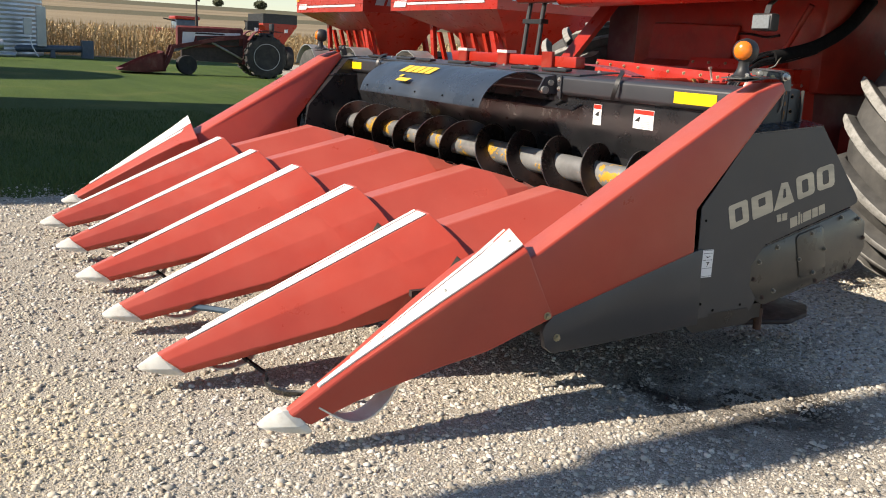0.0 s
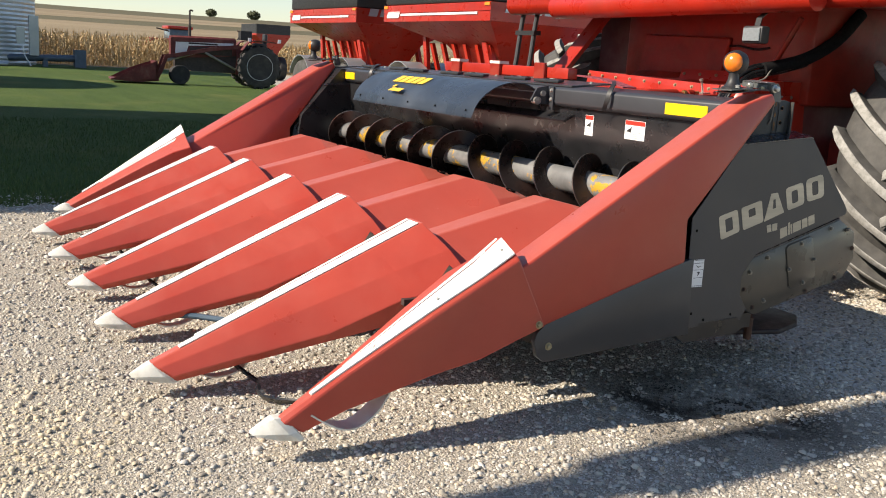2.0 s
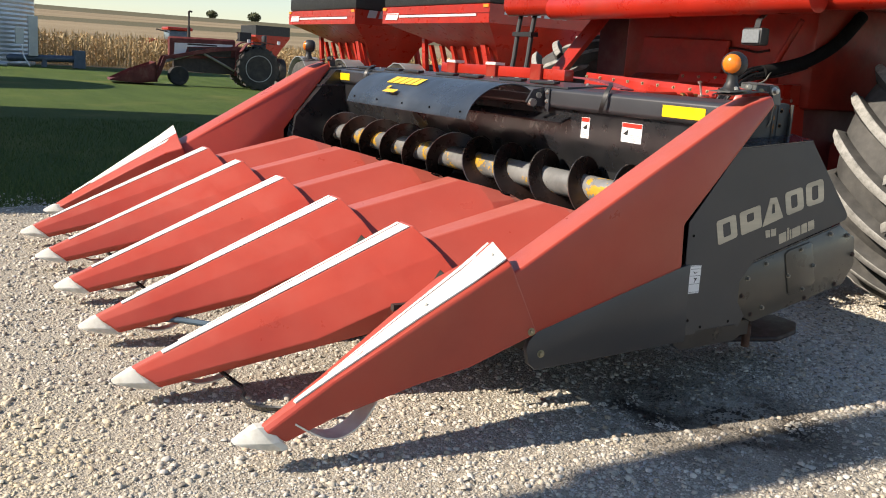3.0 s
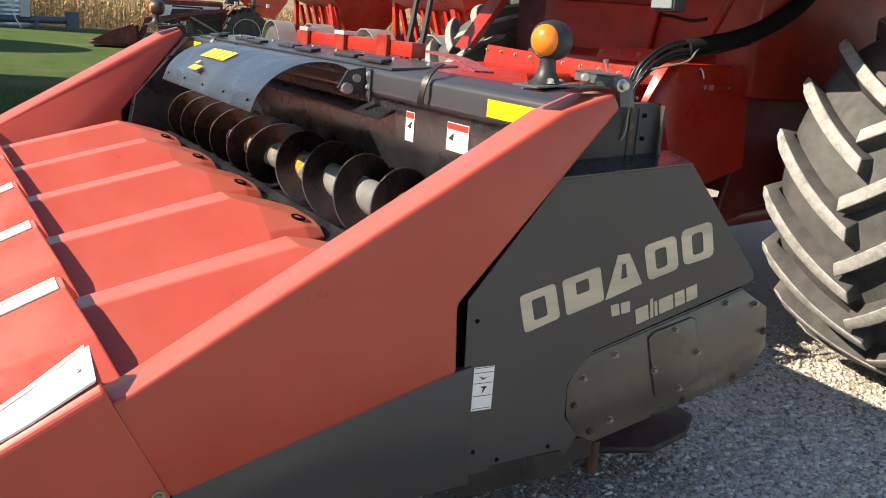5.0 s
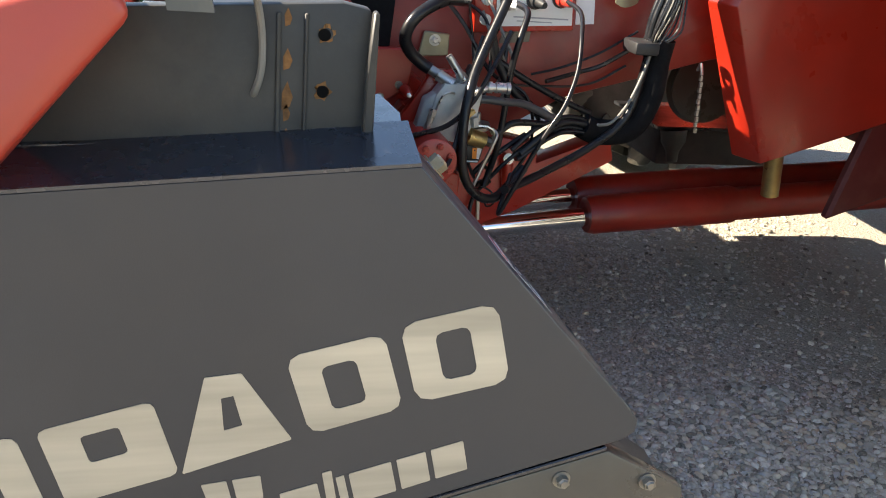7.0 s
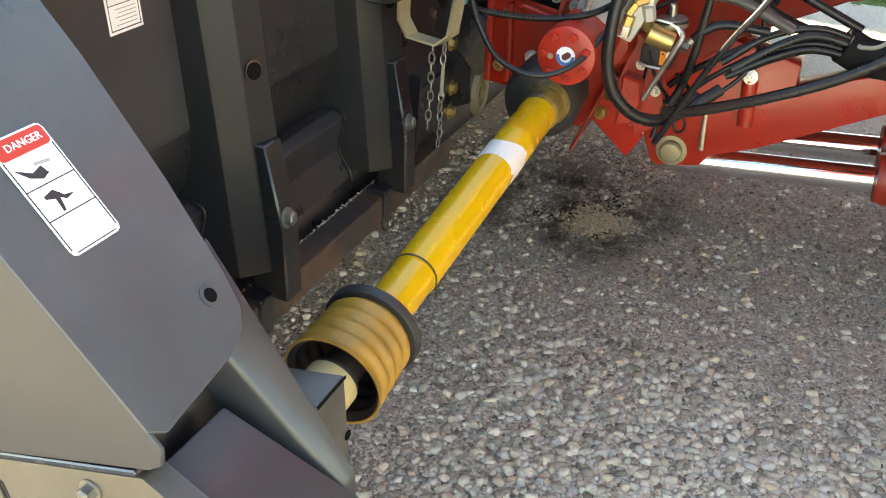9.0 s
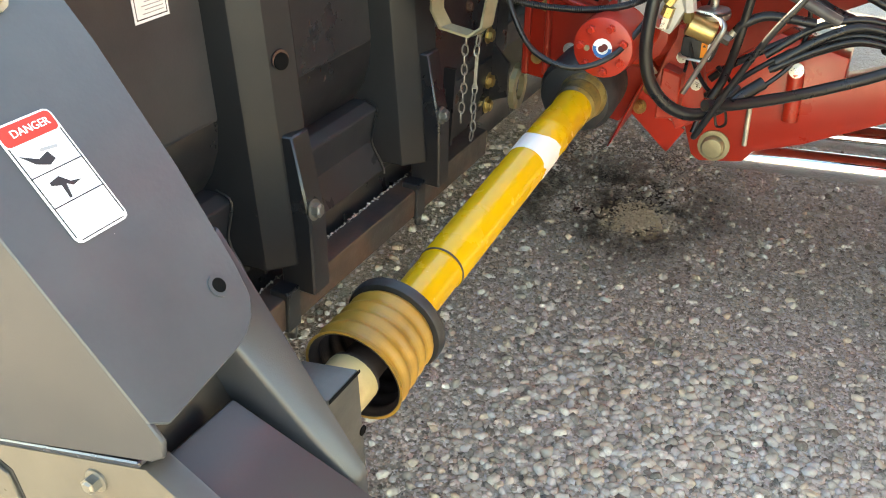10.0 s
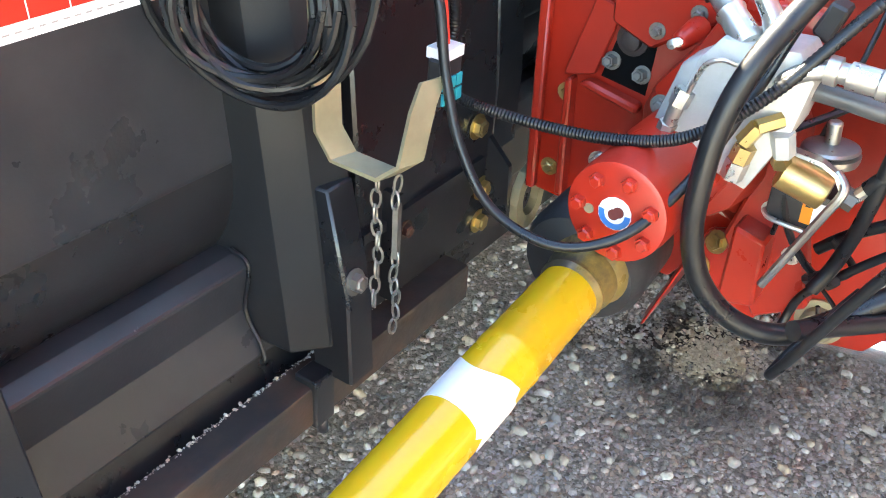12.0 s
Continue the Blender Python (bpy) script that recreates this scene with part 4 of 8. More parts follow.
def flight(x0, x1, turns, phase):
    seg = int(40 * abs(turns))
    bm, edge = bmesh.new(), bmesh.new()
    rows, erow = [], []
    for i in range(seg + 1):
        a, x = phase + 2 * math.pi * turns * i / seg, x0 + (x1 - x0) * i / seg
        c, s = math.cos(a), math.sin(a)
        rows.append([bm.verts.new((x + dx, AY + r * c, AZ + r * s)) for dx, r in ((-0.003, 0.070), (-0.003, 0.160), (0.003, 0.160), (0.003, 0.070))])
        erow.append([edge.verts.new((x + dx, AY + r * c, AZ + r * s)) for dx, r in ((-0.0035, 0.1590), (-0.0025, 0.1625), (0.0025, 0.1625), (0.0035, 0.1590))])
    for rr, b in ((rows, bm), (erow, edge)):
        for p, q in zip(rr, rr[1:]):
            bridge(b, p, q)
        b.faces.new(rr[0][::-1])
        b.faces.new(rr[-1])
    f = part("flight", bm, AUGER_FLIGHT, auger, "rust-brown polished auger flight")
    part("flight_edge", edge, AUGER_EDGE, auger, "bright worn flight edge")


flight(-0.22, -2.30, -5.994, -0.06)
flight(-4.50, -2.40, -6.14, 0.88)

# trough, back sheet and the big beam over it
bm = bmesh.new()
prof = [(2.70, 0.60), (2.735, 0.62)] + [(AY + 0.168 * math.cos(a), AZ + 0.178 * math.sin(a)) for a in [radians(d) for d in range(222, 371, 14)]] + [(3.070, 0.90), (3.022, 1.00), (3.022, 1.143), (3.034, 1.143)]
outer = [(y + 0.012, z - 0.012) for y, z in reversed(prof)]
side(bm, prof + outer, -4.56, -0.16)
part("trough", bm, BLACK_DIRTY, header, "black steel auger trough")
bm = bmesh.new()
side(bm, [(3.00, 1.142), (2.985, 1.160), (2.985, 1.232), (3.00, 1.246), (3.17, 1.262), (3.185, 1.25), (3.185, 1.05), (3.10, 1.03), (3.075, 1.142)], -4.60, -0.155)
soft(bm, 0.006, 2)
beam = part("back_beam", bm, BLACK_PANEL, header, "charcoal folded steel back beam")
for x0, x1 in ((-0.675, -0.40), (-4.50, -4.255)):
    bm = bmesh.new()
    box(bm, x0, x1, 2.982, 2.9845, 1.164, 1.218)
    part("reflector", bm, YELLOW_STICKER, beam, "yellow reflective sticker")
for x0, x1, z0, z1 in ((-1.318, -1.250, 1.004, 1.112), (-0.992, -0.842, 1.016, 1.112)):
    bm = bmesh.new()
    box(bm, x0, x1, 3.0198, 3.0214, z0, z1)
    lab = part("warning_label", bm, LABEL_WHITE, beam, "white warning label with a red band")
    bm = bmesh.new()
    box(bm, x0 + 0.002, x1 - 0.002, 3.0192, 3.0198, z1 - 0.024, z1 - 0.002)
    part("band", bm, LABEL_RED, lab)
    bm = bmesh.new()
    prism(bm, [(x0 + 0.012, 3.0198, z1 - 0.058), (x0 + 0.047, 3.0198, z1 - 0.062), (x0 + 0.052, 3.0198, z1 - 0.032), (x0 + 0.027, 3.0198, z1 - 0.047)], (0, -0.0008, 0))
    part("pictogram", bm, LABEL_BLACK, lab)
    for k in range(4):
        bm = bmesh.new()
        zz = z0 + 0.008 + 0.009 * k
        box(bm, x0 + (0.060 if x1 - x0 > 0.1 else 0.010), x1 - 0.010 - 0.006 * (k % 2), 3.0194, 3.0198, zz, zz + 0.003)
        part("print", bm, LABEL_GREY, lab)
bm = bmesh.new()
side(bm, [(2.955, 1.062), (2.950, 1.072), (3.020, 1.105), (3.020, 1.093)], -3.9, -1.42)
bar = part("stripper_bar", bm, BLACK_DIRTY, header, "black bolted stripper bar over the auger")
bolts(bar, [(-1.52 - 0.37 * k, 2.985, 1.086) for k in range(7)], (0, -0.4, 1), 0.007, 0.005, BLACK_DIRTY)

# curved shield over the middle of the auger
bm = bmesh.new()
arc = [(2.545, 1.055), (2.575, 1.125), (2.63, 1.185), (2.71, 1.232), (2.80, 1.255), (2.90, 1.250), (2.975, 1.215)]
arc = [(p.y, p.z) for p in spline([(0, *q) for q in arc], 4)]
side(bm, arc + [(y + 0.001, z - 0.005) for y, z in reversed(arc)], -3.30, -1.72)
shield = part("auger_shield", bm, BLUE_BLACK, header, "curved blue-black auger shield", 50)
discs("screw_hole", shield, [(-3.2 + 0.35 * k, 2.556, 1.090) for k in range(5)], (0, -1, 0.5), 0.006, HOLE, h=0.004)
SN = Vector((0, -0.52, 0.85)).normalized()
SU = Vector((0, 0.85, 0.52)).normalized()
o = Vector((-2.90, 2.640, 1.1965)) + SN * 0.002


def shield_block(bm, x, v, w, h):
    pts = [o + Vector((x, 0, 0)) + SU * v, o + Vector((x + w, 0, 0)) + SU * v, o + Vector((x + w + h * 0.35, 0, 0)) + SU * (v + h), o + Vector((x + h * 0.35, 0, 0)) + SU * (v + h)]
    prism(bm, pts, SN * 0.0015)


for k in range(5):
    bm = bmesh.new()
    shield_block(bm, 0.085 * k, 0.005, 0.072, 0.075)
    part("brand_block", bm, LETTER_YELLOW, shield, "yellow block of a brand mark")
for q in ((0.10, -0.055, 0.04, 0.025), (0.12, -0.10, 0.16, 0.036)):
    bm = bmesh.new()
    shield_block(bm, *q)
    part("brand_block", bm, LETTER_YELLOW, shield, "small yellow block of a brand mark")
for x in (-1.62, -3.40):
    bm = bmesh.new()
    side(bm, [(2.86, 1.165), (2.90, 1.235), (2.975, 1.250), (2.983, 1.145), (2.90, 1.145)], x - 0.006, x + 0.006)
    box(bm, x + 0.015, x + 0.055, 2.975, 2.9845, 1.12, 1.245)
    br = part("shield_bracket", bm, BLACK_PANEL, header, "black shield hinge bracket")
    bm = bmesh.new()
    cyl(bm, (x - 0.01, 2.895, 1.165), (x + 0.025, 2.895, 1.165), 0.022, n=14)
    part("pin", bm, ZINC, br, "round hinge pin")
    bm = bmesh.new()
    cyl(bm, (x - 0.01, 2.935, 1.205), (x + 0.02, 2.935, 1.205), 0.016, n=14)
    part("pin", bm, ZINC, br, "round stop pin")
    bolts(br, [(x + 0.035, 2.975, 1.225), (x + 0.035, 2.975, 1.175)], (0, -1, 0), 0.009, 0.006, ZINC, "zinc-plated bolt")
# lid panels, handles and straps along the beam top
bm = bmesh.new()
prism(bm, [(-4.40, 3.01, 1.25), (-1.45, 3.01, 1.25), (-1.45, 3.30, 1.272), (-4.40, 3.30, 1.272)], (0, 0, 0.008))
lid = part("beam_lid", bm, BLACK_PANEL, header, "dusty charcoal lid on the back beam")
for k in range(7):
    bm = bmesh.new()
    x = -1.62 - 0.40 * k
    prism(bm, [(x, 3.04 + 0.05 * (k % 2), 1.264), (x - 0.24, 3.04 + 0.05 * (k % 2), 1.264), (x - 0.22, 3.10 + 0.05 * (k % 2), 1.270), (x - 0.02, 3.10 + 0.05 * (k % 2), 1.270)], (0, 0, 0.016))
    soft(bm, 0.004, 1)
    part("lid_catch", bm, RUBBER, lid, "black rubber lid catch")
bolts(lid, [(-1.55 - 0.33 * k, 3.22, 1.273) for k in range(9)], (0, 0, 1))
for x, h in ((-1.11, 0.10), (-3.95, 0.06)):
    bm = bmesh.new()
    strap(bm, spline([(x - 0.10, 3.10, 1.295), (x, 3.02, 1.285), (x + 0.035, 2.97, 1.25), (x + 0.03, 2.955, 1.19), (x, 2.97, 1.15)], 4), (0.010, 0.006, 0), 0.006)
    part("latch_strap", bm, RUBBER, beam, "black rubber hold-down strap")
bolts(beam, [(-1.50, 3.082, 1.01), (-1.62, 3.082, 1.01), (-1.12, 3.084, 1.05), (-0.72, 3.084, 1.05)], (0, -1, 0), 0.007, 0.005)

POST = surface("dusty_charcoal_post", (0.0145, 0.0150, 0.0165), 0.46, dark=0.8, scale=3, dust=(0.024, 0.0245, 0.026), dust_at=(0.4, 0.9), dust_scale=2.2, wear=(0.09, 0.085, 0.08), wear_at=(0.72, 0.76), wear_scale=20, grain=0.08, spec=0.24)
RAIL = surface("rust_worn_black_rail", (0.030, 0.027, 0.026), 0.5, dark=0.8, scale=5, dust=(0.080, 0.045, 0.028), dust_at=(0.44, 0.72), dust_scale=6, wear=(0.20, 0.16, 0.12), wear_at=(0.70, 0.74), grain=0.25, grain_scale=110, stretch=(0.6, 1, 1))
# back of the header: folded sheet with ledges, hat-section posts, bottom rail
bm = bmesh.new()
fold = [(3.100, 1.06), (3.130, 0.764), (3.085, 0.668), (3.090, 0.640), (3.124, 0.641), (3.144, 0.628), (3.132, 0.560), (3.163, 0.503), (3.130, 0.492)]
side(bm, fold + [(y - 0.012, z - 0.004) for y, z in reversed(fold)], -4.60, -0.17)
soft(bm, 0.004, 2, 15)
back = part("back_sheet", bm, BACK_STEEL, header, "folded black steel back sheet", 14)


def add_post(c):
    """A hat-section post round the place c along the back sheet."""
    bm = bmesh.new()
    ends = [(c + 0.040, 3.090), (c + 0.031, 3.200), (c - 0.008, 3.230), (c - 0.058, 3.246), (c - 0.080, 3.090)]
    lean = -0.113
    loft(bm, [[(x, y + (lean * (z - 0.53) if y > 3.1 else 0.0), z) for x, y in ends] for z in (0.518, 0.80, 1.06)])
    soft(bm, 0.005, 2)
    post = part("post", bm, POST, header, "charcoal hat-section post", 14)
    bm = bmesh.new()
    side(bm, [(3.20, 0.468), (3.18, 0.735), (3.226, 0.738), (3.256, 0.600), (3.262, 0.468)], c - 0.058, c - 0.012)
    soft(bm, 0.003, 1)
    part("clamp_bar", bm, BLACK_DIRTY, post, "black clamp bar")
    bolts(post, [(c - 0.029, 3.252, 0.617)], (0, 1, 0.15), 0.012, 0.010, NUT, "zinc-plated bolt")
    discs("bolt_hole", post, [(c - 0.026, 3.2015, 0.850)], (0.3, 1, 0.11), 0.0150, RUST, "rust-edged hole", 0.002)
    discs("bolt_hole", post, [(c - 0.0255, 3.2025, 0.848)], (0.3, 1, 0.11), 0.0130, HOLE, "", 0.003)
    bm = bmesh.new()
    tube(bm, [(c + 0.040, 3.120, 0.645), (c + 0.040, 3.148, 0.630), (c + 0.039, 3.136, 0.562), (c + 0.040, 3.160, 0.520), (c + 0.042, 3.168, 0.500)], 0.0028, 6, 4)
    part("weld_seam", bm, BLACK_DIRTY, post, "grey weld seam")
    return post


for k in range(10):
    c = -0.219 - 0.452 * k
    if 0 < k < 3 or 6 < k < 9:
        add_post(c)
bm = bmesh.new()
prism(bm, [(-1.46, y, z) for y, z in ((3.176, 0.459), (3.176, 0.470), (3.222, 0.470), (3.226, 0.466), (3.226, 0.408), (3.215, 0.408), (3.214, 0.459))], (1.24, 0, 0))
soft(bm, 0.003, 1)
part("bottom_rail", bm, RAIL, header, "rust-worn black angle-iron bottom rail")
# added plate that keeps sunlight from leaking through the slot
bm = bmesh.new()
side(bm, [(3.140, 0.505), (3.148, 0.500), (3.168, 0.440), (3.168, 0.400), (3.155, 0.400), (3.155, 0.438)], -4.58, -0.20)
part("closing_plate", bm, BLACK_DIRTY, header, "black plate added to stop sunlight under the back sheet")
bm = bmesh.new()
prism(bm, [(-4.60, y, z) for y, z in ((3.172, 0.440), (3.172, 0.452), (3.240, 0.452), (3.240, 0.375), (3.228, 0.375), (3.228, 0.440))], (1.40, 0, 0))
part("bottom_rail", bm, RUST, header, "rusty angle-iron bottom rail")
bm = bmesh.new()
box(bm, -0.018, 0.018, -0.03, 0.006, -0.066, 0.010)
cyl(bm, (0, 0.0, -0.085), (0, 0.0, -0.062), 0.008, n=8)
soft(bm, 0.002, 1)
repeat("rail_clip", bm, [(-0.668 - 0.452 * k, 3.226, 0.470) for k in (0, 1, 7, 8)], BLACK_DIRTY, header, "dirty black rail clip")
# unseen sheet, added only to block sun rays that pass below the trough
bm = bmesh.new()
box(bm, -4.58, -0.20, 2.45, 3.128, 0.490, 0.496)
part("sun_block_sheet", bm, BLACK_DIRTY, header, "unseen black sheet added to block sun under the trough")
# hitch frame round the mouth of the feeder
bm = bmesh.new()
side(bm, [(3.10, 0.47), (3.10, 1.05), (3.165, 1.05), (3.190, 0.70), (3.185, 0.47)], -1.560, -1.235)
side(bm, [(3.10, 0.60), (3.10, 1.05), (3.165, 1.05), (3.188, 0.72), (3.187, 0.60)], -1.635, -1.5605)
soft(bm, 0.004, 1)
hitch = part("hitch_plate", bm, BLACK_DIRTY, header, "black bolted hitch plate")
bolts(hitch, [(-1.506, 3.192, 0.672), (-1.540, 3.187, 0.554), (-1.540, 3.186, 0.494)], (0, 1, 0), 0.014, 0.010, BRASS, "dull brass-coloured bolt")
bolts(hitch, [(-1.34, 3.189, 0.575), (-1.40, 3.185, 0.76), (-1.46, 3.178, 0.88)], (0, 1, 0), 0.010, 0.007, RUST, "rust-brown bolt")
bm = bmesh.new()
side(bm, [(3.186, 0.49), (3.188, 0.66), (3.215, 0.66), (3.212, 0.49)], -1.298, -1.288)
part("hitch_rib", bm, BLACK_DIRTY, hitch, "black plate rib")
bm = bmesh.new()
side(bm, [(3.186, 0.50), (3.188, 0.64), (3.228, 0.60), (3.232, 0.52)], -1.558, -1.548)
part("hitch_rib", bm, BLACK_DIRTY, hitch, "black plate rib")
bm = bmesh.new()
box(bm, -1.53, -1.24, 3.186, 3.196, 0.60, 0.615)
part("hitch_seam", bm, BLACK_DIRTY, hitch, "welded plate seam")
bm = bmesh.new()
for k in range(12):
    a, b = 2 * math.pi * k / 12, 2 * math.pi * (k + 1) / 12
    quad = [(-1.605 + r * math.cos(t) * 0.85, 3.228, 0.530 + r * math.sin(t) * 1.1) for r, t in ((0.030, a), (0.052, a), (0.052, b), (0.030, b))]
    prism(bm, quad, (0, 0.014, 0))
bmesh.ops.remove_doubles(bm, verts=bm.verts, dist=0.0005)
part("eye_plate", bm, KHAKI_ZINC, hitch, "dull yellow-zinc hook eye")

# reflective tape and a danger label on the back sheet
def on_back(bm):
    """Moves what was drawn flat onto the leaning upper sheet."""
    for v in bm.verts:
        v.co.y += 3.130 - 0.1014 * (v.co.z - 0.764)
    return bm


def back_box(bm, x0, x1, z0, z1, lift, h=0.0006):
    return box(bm, x0, x1, lift, lift + h, z0, z1)


bm = bmesh.new()
back_box(bm, -1.10, -0.79, 0.957, 0.972, 0.0006)
tape = part("reflective_tape", on_back(bm), LABEL_WHITE, back, "red and white reflective tape")
bm = bmesh.new()
back_box(bm, -1.10, -0.79, 0.9722, 1.03, 0.0006)
part("red_band", on_back(bm), LABEL_RED, tape, "red tape band with pale seams")
bm = bmesh.new()
for k in range(7):
    back_box(bm, -0.805 - 0.042 * k, -0.8035 - 0.042 * k, 0.9722, 1.03, 0.0013, 0.0003)
part("seam", on_back(bm), LABEL_WHITE, tape)
for k in range(24):
    bm = bmesh.new()
    back_box(bm, -0.80 - 0.012 * k, -0.8065 - 0.012 * k, 0.9635, 0.9648, 0.0013, 0.0003)
    part("print", on_back(bm), LABEL_GREY, tape)
bm = bmesh.new()
back_box(bm, -0.574, -0.508, 0.932, 1.032, 0.0006)
soft(bm, 0.0003, 1)
lab2 = part("danger_label", on_back(bm), LABEL_WHITE, back, "white danger label with a black frame")
bm = bmesh.new()
for x0, x1, z0, z1 in ((-0.570, -0.512, 0.936, 0.9374), (-0.570, -0.5688, 0.936, 1.028), (-0.5132, -0.512, 0.936, 1.028), (-0.570, -0.512, 0.968, 0.969)):
    back_box(bm, x0, x1, z0, z1, 0.0013, 0.0003)
part("rule", on_back(bm), LABEL_BLACK, lab2)
for k in range(5):
    bm = bmesh.new()
    back_box(bm, -0.564, -0.524 - 0.006 * (k % 2), 0.942 + 0.005 * k, 0.9431 + 0.005 * k, 0.0013, 0.0003)
    part("print", on_back(bm), LABEL_GREY, lab2)
bm = bmesh.new()
back_box(bm, -0.570, -0.512, 1.010, 1.028, 0.0013, 0.0003)
part("band", on_back(bm), LABEL_RED, lab2)

# ---- drive shaft between header and feeder house ----
A, B = Vector((-0.40, 3.470, 0.540)), Vector((-1.32, 3.4835, 0.661))
AX = (B - A).normalized()
shaft = thing("drive_shaft", (-0.9, 3.476, 0.60), "yellow guarded drive shaft with a ribbed cone at one end", "drive shaft")
bm = bmesh.new()
revolve(bm, A + AX * 0.303, AX, [(0, 0.0360), (0.002, 0.0368), (0.42, 0.0368), (0.423, 0.0376), (0.430, 0.0376), (0.433, 0.0368), (0.54, 0.0368), (0.575, 0.0362)], 40)
part("outer_tube", bm, YELLOW, shaft, "glossy yellow plastic tube", 40)
bm = bmesh.new()
revolve(bm, A + AX * 0.17, AX, [(0, 0.0345), (0.129, 0.0345), (0.1295, 0.0361), (0.133, 0.0361), (0.1332, 0.0345)], 40)
part("inner_tube", bm, YELLOW, shaft, "yellow inner tube", 40)
bm = bmesh.new()
revolve(bm, A + AX * 0.3005, AX, [(0, 0.0372), (0.0032, 0.0374), (0.0034, 0.0366)], 36)
part("tube_lip", bm, ENGINE, shaft, "dark greasy tube lip", 40)
# torn sticker wrapped most of the way round
bm = bmesh.new()
d, u, v = basis(AX)
rows = []
for k in range(25):
    a = 0.35 + 2 * math.pi * 0.80 * k / 24
    n = u * math.cos(a) + v * math.sin(a)
    fray = 0.006 * math.sin(k * 2.3) if k > 15 else 0.0
    h0, h1 = 0.622 + fray, 0.682 + 0.010 * math.sin(k * 0.5) - 0.8 * fray
    rows.append([bm.verts.new(A + AX * h + n * r) for h, r in ((h0, 0.0371), (h0, 0.0378), (h1, 0.0378), (h1, 0.0371))])
for p, q in zip(rows, rows[1:]):
    bridge(bm, p, q)
bm.faces.new(rows[0][::-1])
bm.faces.new(rows[-1])
part("sticker", bm, WHITE_PLASTIC, shaft, "torn white sticker wrapped round the tube", 40)
bm = bmesh.new()
revolve(bm, A + AX * 0.855, AX, [(0, 0.0370), (0.008, 0.0405), (0.016, 0.0385), (0.028, 0.043), (0.040, 0.042), (0.050, 0.048), (0.066, 0.048), (0.076, 0.043)], 32)
part("bearing_collar", bm, GREASY, shaft, "greasy yellow bearing collar")
bm = bmesh.new()
revolve(bm, A + AX * 0.905 + Vector((0, -0.018, -0.012)), AX, [(0.0, 0.050), (0.008, 0.070), (0.025, 0.078), (0.085, 0.0765), (0.110, 0.0755), (0.114, 0.073), (0.114, 0.05)], 32)
part("boot", bm, RUBBER, shaft, "black rubber boot")
# ribbed cone, open towards the header gearbox
bm = bmesh.new()
prof, back_prof = [], []
for k in range(33):
    s = k / 32
    r = 0.0705 - 0.006 * s + 0.0026 * math.cos(s * 2 * math.pi * 4.5)
    prof.append((0.050 + 0.108 * s, r))
    back_prof.append((0.050 + 0.108 * s, r - 0.0035))
revolve(bm, A, AX, prof + list(reversed(back_prof)), 40, True)
cone = part("cone", bm, YELLOW_OLD, shaft, "aged yellow ribbed guard cone", 60)
# dark lining paints in the inner shade of the cone, along with grease
bm = bmesh.new()
revolve(bm, A, AX, [(s, r - 0.0042) for s, r in prof] + [(s, r - 0.0050) for s, r in reversed(prof)], 36, True)
part("lining", bm, ENGINE, cone, "dark cone lining, inner shade and grease in its colour", 60)
bm = bmesh.new()
revolve(bm, A + AX * 0.155, AX, [(0, 0.060), (0.001, 0.0715), (0.004, 0.0735), (0.016, 0.0735), (0.020, 0.068), (0.026, 0.048), (0.034, 0.037)], 36)
part("cone_ring", bm, RUBBER, shaft, "black plastic cone ring")
bm = bmesh.new()
revolve(bm, A + AX * -0.06, AX, [(0, 0.030), (0.085, 0.030), (0.090, 0.037), (0.115, 0.037), (0.12, 0.028), (0.22, 0.028)], 24)
part("yoke", bm, ENGINE, shaft, "grease-dark steel shaft yoke")
bm = bmesh.new()
revolve(bm, A + AX * -0.005, AX, [(-0.01, 0.030), (-0.01, 0.036), (0.054, 0.038), (0.058, 0.032)], 28)
part("yoke_sleeve", bm, CREAM, shaft, "cream plastic yoke sleeve")

# side gearbox of the header, where the shaft starts
bm = bmesh.new()
prism(bm, [(-0.060, 3.510, 0.735), (-0.072, 3.640, 0.640), (-0.195, 3.650, 0.640), (-0.150, 3.520, 0.745)], (0.004, -0.010, -0.012))
soft(bm, 0.003, 2)
part("guard_plate", bm, BLACK_PANEL, header, "charcoal lower guard plate")
bm = bmesh.new()
secs = []
for t in (-0.35, 0.0, 0.5, 1.0):
    e = Vector((-0.219, 3.503, 0.822)).lerp(Vector((-0.212, 3.630, 0.657)), t)
    r = Vector((-0.168, 3.515, 0.786)).lerp(Vector((-0.193, 3.622, 0.643)), t)
    secs.append([e, r, r + Vector((0.006, -0.060, -0.045)), e + Vector((0.004, -0.045, -0.045))])
secs.append([p + Vector((-0.002, 0.004, -0.09)) for p in secs[-1]])
loft(bm, secs)
soft(bm, 0.005, 2)
part("guard_arm", bm, BLACK_PANEL, header, "folded charcoal guard arm with a worn end")
bm = bmesh.new()
prism(bm, [(-0.257, 3.524, 0.720), (-0.272, 3.582, 0.720), (-0.214, 3.582, 0.720), (-0.214, 3.524, 0.720)], (-0.035, 0, -0.27))
soft(bm, 0.002, 2)
gbox = part("gearbox_cover", bm, COVER_DARK, header, "worn charcoal gearbox cover")
bm = bmesh.new()
prism(bm, [(-0.273, 3.5825, 0.7195), (-0.273, 3.5835, 0.7165), (-0.214, 3.5835, 0.7165), (-0.214, 3.5825, 0.7195)], (0, 0.0006, 0))
part("seam", bm, HOLE, gbox, "dark sheet-metal seam")
discs("bolt_hole", gbox, [(-0.281, 3.582, 0.632)], (0, 1, 0), 0.006, HOLE)
bm = bmesh.new()
